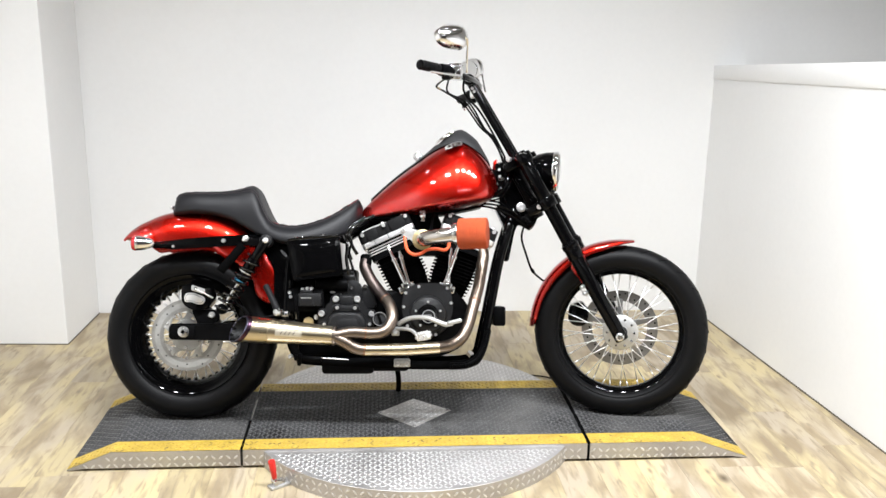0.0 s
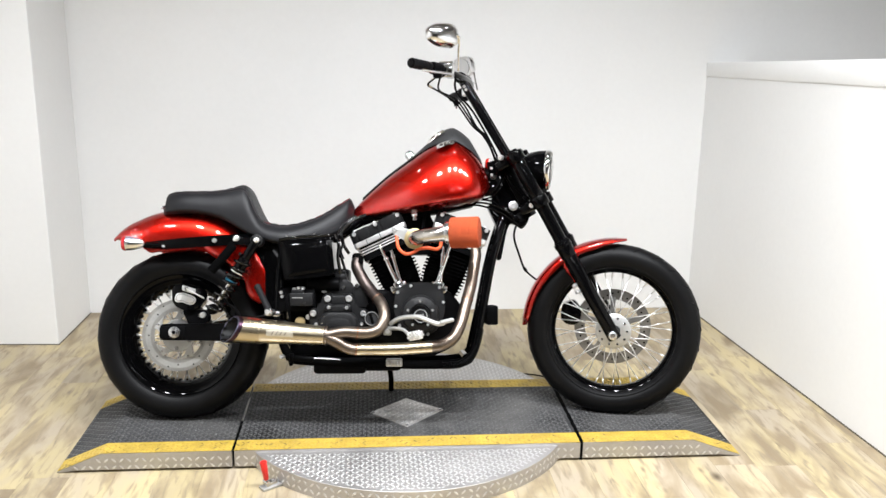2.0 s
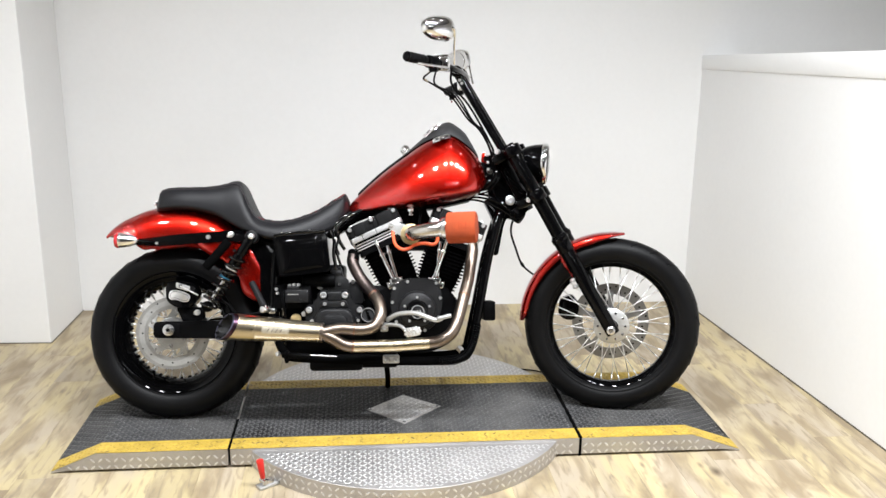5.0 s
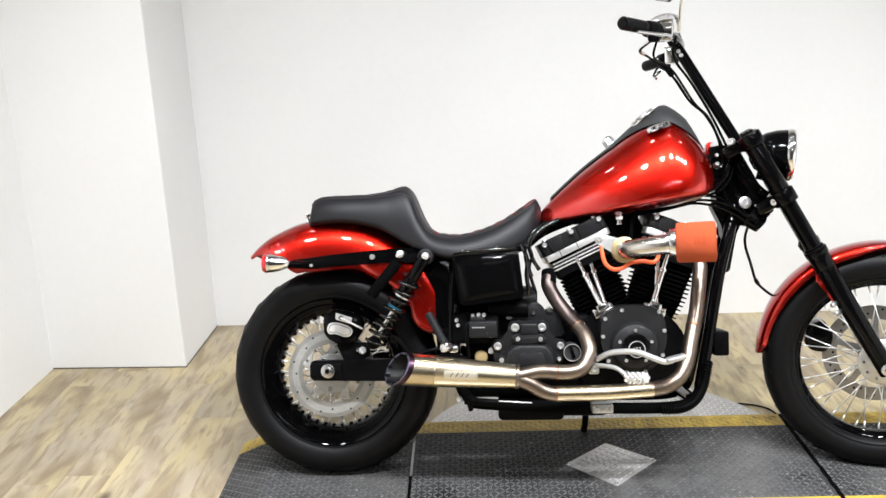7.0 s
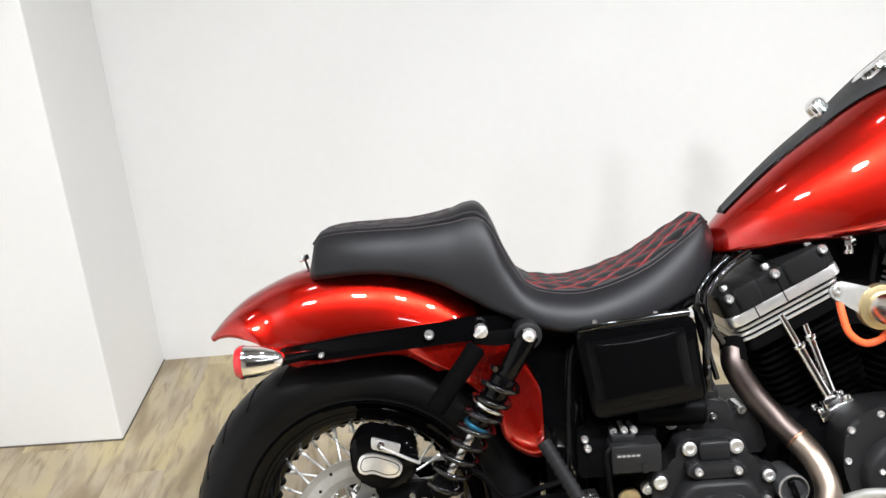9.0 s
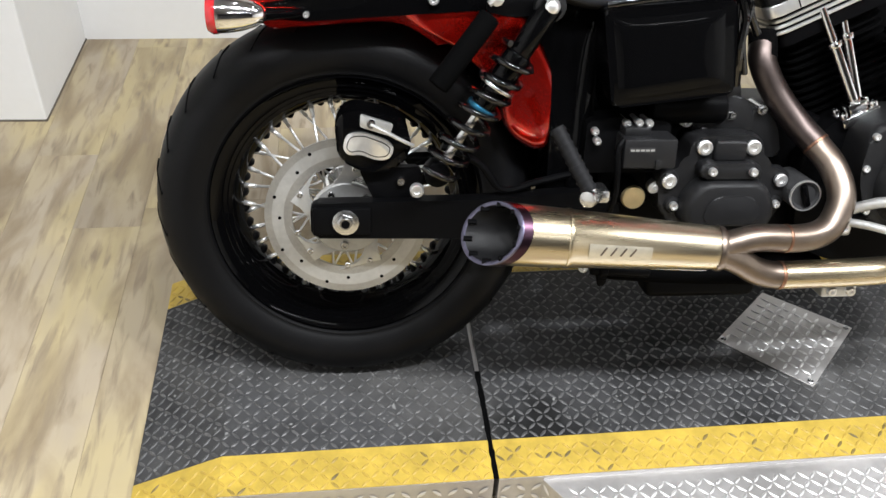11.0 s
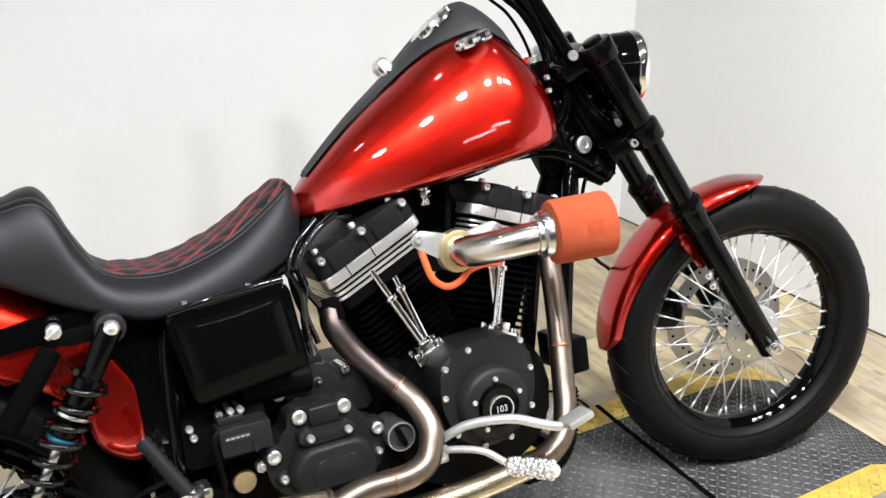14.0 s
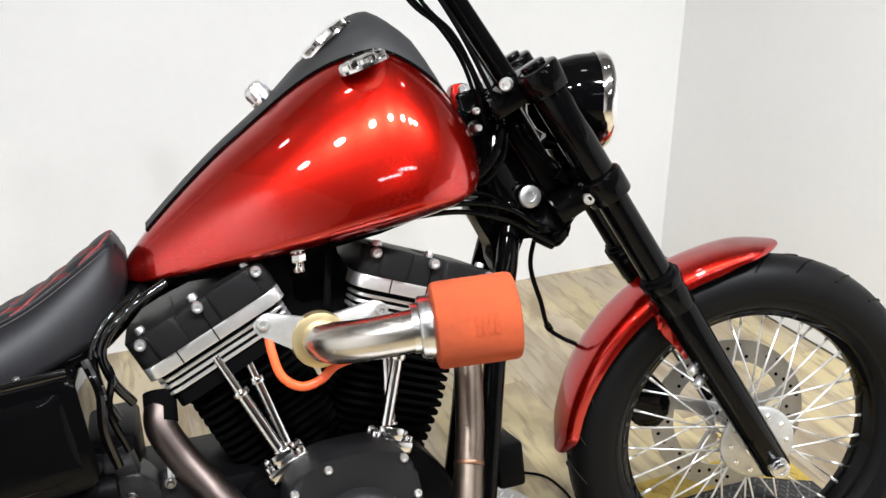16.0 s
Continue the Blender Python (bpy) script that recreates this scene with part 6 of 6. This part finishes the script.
# fork, wheel guard and lamp, turned with the steering
for s in (-1, 1):
    y = s * 0.106
    leg = part("fork_leg", join(rod(on_fork(0.975, 0.075, y), on_fork(0.55, 0.075, y), 0.0245, 24), rod(on_fork(0.97, 0.075, y), on_fork(0.80, 0.075, y), 0.0275, 24, 0.004)), BLACK, bike, "gloss black fork tube", m=STEER)
    low0, low1 = on_fork(0.645, 0.075, y), Vector((0.85, y, 0.333))
    part("fork_slider", join(rod(low0, low0.lerp(low1, 0.05), 0.0335, 24, 0.003), rod(low0.lerp(low1, 0.03), low0.lerp(low1, 0.16), 0.031, 24, 0.003), rod(low0.lerp(low1, 0.14), low1 + (low1 - low0).normalized() * 0.02, (0.0285, 0.026), 24, 0.004)), BLACK, leg, "gloss black fork slider")
    part("dust_seal", join(rod(low0 - (low1 - low0).normalized() * 0.008, low0 + (low1 - low0).normalized() * 0.002, 0.0285, 24), rod(low0, low0 + (low1 - low0).normalized() * 0.004, 0.0338, 24)), PLASTIC, leg)
    part("axle_end", join(bolt((0.85, y + s * 0.036, 0.333), (0, s, 0), 0.015, 0.008), rod((0.85, y, 0.333), (0.85, y + s * 0.034, 0.333), 0.017, 16)), STEEL, leg, "steel axle end")
    for bx, bz in ((0.715, 0.52), (0.725, 0.495)):
        part("leg_bolt", bolt((bx, y, bz), (-0.6, 0.7 * s, -0.2), 0.008, 0.02), BOLT, leg)
for z, name in ((0.968, "top_clamp"), (0.80, "lower_clamp")):
    bm = join(*[rod(on_fork(z - 0.019, 0.075, s * 0.106), on_fork(z + 0.019, 0.075, s * 0.106), 0.0355, 24, 0.005) for s in (-1, 1)])
    o = on_fork(z, 0.035, 0)
    web = block(-0.045, 0.045, -0.11, 0.11, -0.018, 0.018, 0.008)
    web.transform(Matrix.Translation(o) @ Matrix.Rotation(-RAKE, 4, "Y"))
    yoke = part(name, join(bm, web), BLACK, bike, "gloss black fork clamp", m=STEER)
    for s in (-1, 1):
        part("pinch_bolt", bolt(on_fork(z + (0.022 if z > 0.9 else 0.0), 0.028 if z > 0.9 else 0.046, s * 0.112), (-0.3, s, 0), 0.010, 0.016), BOLT, yoke)
        if z > 0.9:
            part("fork_cap", rod(on_fork(z + 0.018, 0.075, s * 0.106), on_fork(z + 0.027, 0.075, s * 0.106), 0.020, 16, 0.004), BLACK, yoke)
part("axle", rod((0.85, -0.125, 0.333), (0.85, 0.125, 0.333), 0.010), STEEL, bike, m=WHEEL_STEER)
guard_line = [(0.85 + (0.359 - 0.004 * (a - 84) / 95) * math.cos(radians(a)), 0.333 + (0.359 - 0.004 * (a - 84) / 95) * math.sin(radians(a))) for a in range(82, 180, 8)]
front_fender = part("front_fender", fender(guard_line, FRONT_C, lambda s: 0.061 - 0.045 * max(0, 1 - s / 0.12) ** 2 - 0.012 * max(0, (s - 0.7) / 0.3) - 0.030 * max(0, (s - 0.92) / 0.08) ** 2, lambda s: 0.006 + 0.026 * min(1, s / 0.22) - 0.006 * max(0, (s - 0.6) / 0.4) - 0.012 * max(0, (s - 0.92) / 0.08) ** 2), RED, bike, "candy red front fender", m=WHEEL_STEER)
tab = prism(round_outline([(0.672, 0.598), (0.700, 0.575), (0.722, 0.525), (0.708, 0.515), (0.688, 0.545), (0.664, 0.572)], 0.008), -0.078, -0.066, 0.003)
part("fender_mount", join(tab, block(0.66, 0.70, -0.078, -0.062, 0.575, 0.60, 0.004)), RED, front_fender)
cal = prism(round_outline([(0.645, 0.36), (0.65, 0.42), (0.70, 0.44), (0.73, 0.40), (0.72, 0.345), (0.68, 0.335)], 0.015), 0.045, 0.105, 0.008)
part("front_caliper", cal, BLACK, bike, "gloss black front brake caliper", m=WHEEL_STEER)
line_pts = [(0.505, -0.03, 0.800), (0.486, -0.015, 0.775), (0.462, 0.0, 0.700), (0.486, 0.025, 0.622), (0.514, 0.066, 0.566), (0.556, 0.100, 0.532), (0.600, 0.129, 0.504), (0.645, 0.150, 0.455)]
part("front_brake_line", join(tube(line_pts, 0.0042, 8), rod((0.510, 0.061, 0.572), (0.520, 0.072, 0.560), 0.0065, 10, 0.001)), PLASTIC, bike, "black front brake line")
LAMP = Vector((0.588, 0.008, 0.955))
shell = lathe([(0.0, -0.112), (0.022, -0.109), (0.046, -0.094), (0.064, -0.066), (0.073, -0.034), (0.076, 0.0), (0.072, 0.0), (0.0, -0.05)], 40, False)
turn_lamp = Matrix.Translation(LAMP) @ Matrix.Rotation(radians(-90), 4, "Z") @ Matrix.Rotation(radians(-4), 4, "X")
shell.transform(turn_lamp)
headlight = part("headlight", shell, BLACK, bike, "gloss black bullet headlight with a chrome rim", m=STEER)
rim_bm = lathe([(0.0765, -0.004), (0.079, 0.002), (0.0785, 0.012), (0.074, 0.018), (0.068, 0.018), (0.068, 0.004)], 48)
rim_bm.transform(turn_lamp)
part("headlight_rim", rim_bm, CHROME, headlight, "chrome rim")
refl = lathe([(0.0, -0.035), (0.03, -0.028), (0.055, -0.010), (0.068, 0.008)], 40, False)
refl.transform(turn_lamp)
part("reflector", refl, CHROME, headlight)
pane = lathe([(0.0, 0.026), (0.03, 0.0245), (0.055, 0.020), (0.0685, 0.014), (0.0685, 0.011), (0.05, 0.017), (0.0, 0.023)], 40, False)
pane.transform(turn_lamp)
part("lens", pane, GLASS, headlight, "clear headlight lens").visible_shadow = False
for a, b, r in (((0.50, 0, 0.90), (0.56, 0, 0.885), 0.016), ((0.475, 0, 0.985), (0.515, 0, 1.0), 0.014)):
    part("lamp_bracket", rod(a, b, r), BLACK, headlight)

shroud = block(-0.034, 0.006, -0.048, 0.048, -0.085, 0.085, 0.012)
shroud.transform(Matrix.Translation(on_fork(0.89, 0.028, 0)) @ Matrix.Rotation(-RAKE, 4, "Y"))
part("fork_shroud", shroud, PLASTIC, bike, "black cover between the fork tubes", m=STEER)

# handlebar with its controls, turned with the steering
R0, R1 = on_fork(0.985, 0.030, 0), Vector((0.280, 0, 1.302))
bar_bm = join(*[tube([(R0.x + 0.012, s * 0.034, R0.z), (R1.x - 0.014, s * 0.034, R1.z - 0.002)], 0.0165, 18, 1) for s in (-1, 1)])
bars = part("handlebar", join(bar_bm, tube([(0.150, -0.38, 1.336), (0.185, -0.33, 1.331), (0.245, -0.22, 1.318), (0.272, -0.12, 1.310), (0.277, 0.0, 1.309), (0.272, 0.12, 1.302), (0.245, 0.22, 1.290), (0.185, 0.33, 1.278), (0.150, 0.38, 1.274)], 0.0127, 14, 6)), BLACK, bike, "gloss black T-bar handlebar", m=STEER)
for s in (-1, 1):
    part("bar_clamp", rod((0.264, s * 0.075, 1.312), (0.264, s * 0.03, 1.312), 0.0225, 20, 0.003), BLACK, bars)
    for dx, dz in ((0.004, -0.022), (0.012, -0.034)):
        part("clamp_bolt", bolt((R1.x + dx - 0.010, s * 0.0505, R1.z + dz), (0, s, 0), 0.006, 0.004), BOLT, bars)
    drop = 0.0 if s < 0 else 1.0
    g0, g1 = Vector((0.146, s * 0.386, 1.3365 - 0.063 * drop)), Vector((0.197, s * 0.312, 1.329 - 0.049 * drop))
    grip = part("grip", rod(g0, g1, 0.0175, 20, 0.004), RUBBER, bars, "black rubber grip with a gloss black end")
    gd = (g0 - g1).normalized()
    part("grip_end", rod(g0 - gd * 0.002, g0 + gd * 0.010, 0.0165, 20, 0.004), BLACK, grip)
    for k in range(5):
        c = g1 + gd * (0.018 + 0.018 * k)
        part("grip_rib", rod(c - gd * 0.003, c + gd * 0.003, 0.0186, 20), RUBBER, grip)
    c = Vector((0.214, s * 0.282, 1.325 - 0.042 * drop))
    house = part("switch_housing", join(rod(c + gd * 0.026, c - gd * 0.022, 0.023, 20, 0.004), block(c.x - 0.012, c.x + 0.02, c.y - 0.018, c.y + 0.018, c.z - 0.034, c.z - 0.004, 0.006)), PLASTIC, bars, "black switch housing")
    for k in range(2):
        part("switch_button", block(c.x - 0.026, c.x - 0.020, c.y - 0.012 + 0.014 * k, c.y - 0.002 + 0.014 * k, c.z - 0.006, c.z + 0.006, 0.002), GREY, house)
    mc = Vector((0.245, s * 0.232, 1.322 - 0.032 * drop))
    lever_mount = part("master_cylinder" if s < 0 else "clutch_mount", join(rod(mc + Vector((0.0, -s * 0.02, 0)), mc + Vector((0, s * 0.02, 0)), 0.021, 16, 0.003), block(mc.x - 0.026, mc.x + 0.022, mc.y - 0.026, mc.y + 0.026, mc.z - 0.026, mc.z + 0.026, 0.006)), CHROME, bars, "polished lever bracket")
    part("reservoir_lid", block(mc.x - 0.028, mc.x + 0.024, mc.y - 0.028, mc.y + 0.028, mc.z + 0.026, mc.z + 0.032, 0.002), CHROME, lever_mount)
    part("lever", tube([(mc.x + 0.012, mc.y + s * 0.012, mc.z - 0.014), (mc.x + 0.014, mc.y + s * 0.045, mc.z - 0.016), (mc.x - 0.022, mc.y + s * 0.100, mc.z - 0.014), (mc.x - 0.064, mc.y + s * 0.150, mc.z - 0.010)], (0.0065, 0.0050), 10), CHROME, lever_mount, "polished hand lever")
    stem0 = mc + Vector((0.038, -s * 0.010, 0.0))
    head = Vector((0.241, -0.300, 1.442)) if s < 0 else Vector((0.212, 0.285, 1.392))
    turn = Matrix.Rotation(radians(-40 if s < 0 else 48), 4, "Z") @ Matrix.Rotation(radians(-10), 4, "Y")
    shell_rings = []
    for depth, grow in ((-0.012, 0.90), (-0.010, 1.0), (0.004, 0.99), (0.016, 0.90), (0.026, 0.70), (0.032, 0.40), (0.034, 0.03)):
        ring = []
        for k in range(36):
            a = 2 * math.pi * k / 36
            u, v = math.cos(a), math.sin(a)
            ring.append(Vector((depth, 0.070 * grow * math.copysign(abs(u) ** 0.75, u), 0.043 * grow * math.copysign(abs(v) ** 0.8, v) * (1 - 0.18 * s * u))))
        shell_rings.append(ring)
    bm = loft(shell_rings)
    bm.transform(Matrix.Translation(head) @ turn)
    mirror = part("mirror", bm, CHROME, bars, "chrome teardrop mirror")
    face = slab([(0.057 * math.cos(a), 0.038 * math.sin(a)) for a in (2 * math.pi * k / 32 for k in range(32))], 0, 0.002)
    face.transform(Matrix.Translation(head) @ turn @ Matrix.Translation((-0.0145, 0, 0)) @ Matrix(((0, 0, 1, 0), (1, 0, 0, 0), (0, 1, 0, 0), (0, 0, 0, 1))))
    part("mirror_glass", face, CHROME, mirror, "mirror glass")
    top = head + (Vector((0.054, 0.02, -0.003)) if s < 0 else Vector((0.045, -0.02, -0.006)))
    part("mirror_stem", tube([stem0, stem0.lerp(top, 0.5), top, head + (top - head) * 0.4], 0.0038, 8), CHROME, mirror)
    part("throttle_cable" if s < 0 else "clutch_cable", tube([(c.x - 0.004, c.y, c.z - 0.03), (c.x - 0.036, c.y - s * 0.012, c.z - 0.055), (0.200, s * 0.225, 1.254), (0.252, s * 0.11, 1.212), (0.305, s * 0.055, 1.130), (0.348, s * 0.045, 1.088), (0.385, s * 0.045, 1.02), (0.405, s * 0.035, 0.93)], 0.0036, 8), PLASTIC, bars)
    part("cable_elbow", tube([(c.x - 0.004, c.y, c.z - 0.028), (c.x - 0.034, c.y - s * 0.010, c.z - 0.050), (c.x - 0.026, c.y - s * 0.030, c.z - 0.064)], 0.0042, 8), CHROME, bars)
    if s > 0:
        continue
    part("idle_cable", tube([(c.x + 0.012, c.y, c.z - 0.03), (c.x + 0.002, c.y - s * 0.035, c.z - 0.075), (0.258, s * 0.115, 1.222), (0.318, s * 0.06, 1.125), (0.362, s * 0.05, 1.075), (0.40, s * 0.05, 0.99)], 0.0034, 8), PLASTIC, bars)
    part("brake_hose", tube([(mc.x + 0.03, mc.y, mc.z - 0.015), (mc.x + 0.022, mc.y - s * 0.05, mc.z - 0.07), (0.31, s * 0.075, 1.185), (0.37, s * 0.065, 1.08), (0.425, s * 0.045, 0.96)], 0.0042, 8), PLASTIC, bars)
    part("cable_tie", rod((0.247, s * 0.115, 1.222), (0.258, s * 0.105, 1.206), 0.009, 12, 0.002), PLASTIC, bars)
for k, pts in enumerate((((0.24, -0.075, 0.815), (0.33, -0.085, 0.818), (0.40, -0.075, 0.800), (0.45, -0.07, 0.768), (0.49, -0.065, 0.752), (0.52, -0.06, 0.775)), ((0.20, -0.08, 0.806), (0.31, -0.09, 0.808), (0.39, -0.082, 0.785), (0.44, -0.075, 0.756), (0.475, -0.07, 0.735)), ((0.405, -0.045, 0.93), (0.385, -0.06, 0.86), (0.41, -0.055, 0.80), (0.46, -0.05, 0.765), (0.51, -0.05, 0.775)), ((0.30, -0.06, 0.835), (0.37, -0.065, 0.825), (0.42, -0.06, 0.785), (0.46, -0.055, 0.755)), ((0.42, -0.055, 0.96), (0.40, -0.06, 0.90), (0.37, -0.055, 0.865), (0.335, -0.05, 0.85)))):
    part("neck_cable", tube(pts, 0.0040, 8), BLACK, bike)
part("horn", join(rod((0.47, -0.03, 0.765), (0.50, -0.045, 0.745), 0.030, 20, 0.005), block(0.455, 0.50, -0.05, 0.02, 0.74, 0.775, 0.006)), PLASTIC, bike, "black horn under the steering head")

# wires, plugs and clips round the steering neck
for pts, r in (([(0.418, -0.060, 0.948), (0.424, -0.074, 0.930), (0.440, -0.078, 0.894), (0.475, -0.078, 0.860), (0.502, -0.070, 0.836), (0.515, -0.055, 0.815)], 0.0032),
               ([(0.428, -0.062, 0.945), (0.434, -0.080, 0.928), (0.453, -0.083, 0.893), (0.484, -0.082, 0.861), (0.508, -0.066, 0.840)], 0.0026),
               ([(0.408, -0.060, 0.950), (0.403, -0.075, 0.929), (0.389, -0.080, 0.889), (0.359, -0.072, 0.856), (0.325, -0.060, 0.842)], 0.0050),
               ([(0.414, -0.058, 0.945), (0.412, -0.070, 0.915), (0.400, -0.076, 0.880), (0.372, -0.066, 0.846), (0.335, -0.055, 0.834)], 0.0032),
               ([(0.446, -0.055, 0.785), (0.454, -0.064, 0.760), (0.480, -0.066, 0.732), (0.507, -0.062, 0.756), (0.500, -0.055, 0.785)], 0.0034)):
    part("neck_wire", tube(pts, r, 8), TRIM, bike)
for at, tilt, size in (((0.499, -0.074, 0.838), 40, 0.010), ((0.515, -0.070, 0.812), 40, 0.008), ((0.486, -0.068, 0.748), -20, 0.009), ((0.458, -0.068, 0.762), 15, 0.007), ((0.444, -0.070, 0.915), 50, 0.007)):
    plug = block(-size * 1.5, size * 1.5, -size * 0.8, size * 0.8, -size, size, size * 0.3)
    plug.transform(Matrix.Translation(at) @ Matrix.Rotation(radians(tilt), 4, "Y"))
    part("wire_plug", plug, TRIM, bike)
for x, z in ((0.366, 0.954), (0.367, 0.928)):
    part("tank_clip", bolt((x, -0.066, z), (0, -1, 0), 0.0055, 0.006), BOLT, tank)

# ---- floor planks ----
PLANK_W, PLANK_L = 0.152, 0.914


def plank_mesh(length):
    mesh = bpy.data.meshes.new("plank")
    bm = block(0.0002, PLANK_W - 0.0002, 0.0002, length - 0.0002, -0.005, 0.0, 0.0004, 1)
    bm.to_mesh(mesh)
    bm.free()
    mesh.materials.append(WOOD)
    return mesh


FLOOR_END, FLOOR_START = BACK_Y + 0.02, -6.12
whole = plank_mesh(PLANK_L)
rest = bmesh.new()
shift = random.Random(4)
for i in range(38):
    x = -2.35 + i * PLANK_W
    y = -1.75 - shift.uniform(0, 1) * 0.6 - 6 * PLANK_L
    while y < FLOOR_END - 0.02:
        y0, y1 = max(y, FLOOR_START), min(y + PLANK_L, FLOOR_END)
        near = i < 28 and y0 > -2.4
        if near:
            ob = new("plank", whole if y1 - y0 > PLANK_L - 0.001 else plank_mesh(y1 - y0))
            ob.parent = floor
            ob.location = (x, y0, 0.0)
        elif y1 - y0 > 0.02:
            join(rest, block(x + 0.0004, x + PLANK_W - 0.0004, y0 + 0.0004, y1 - 0.0004, -0.005, 0.0))
        y += PLANK_L
part("far_planks", rest, WOOD, floor, smooth=False)
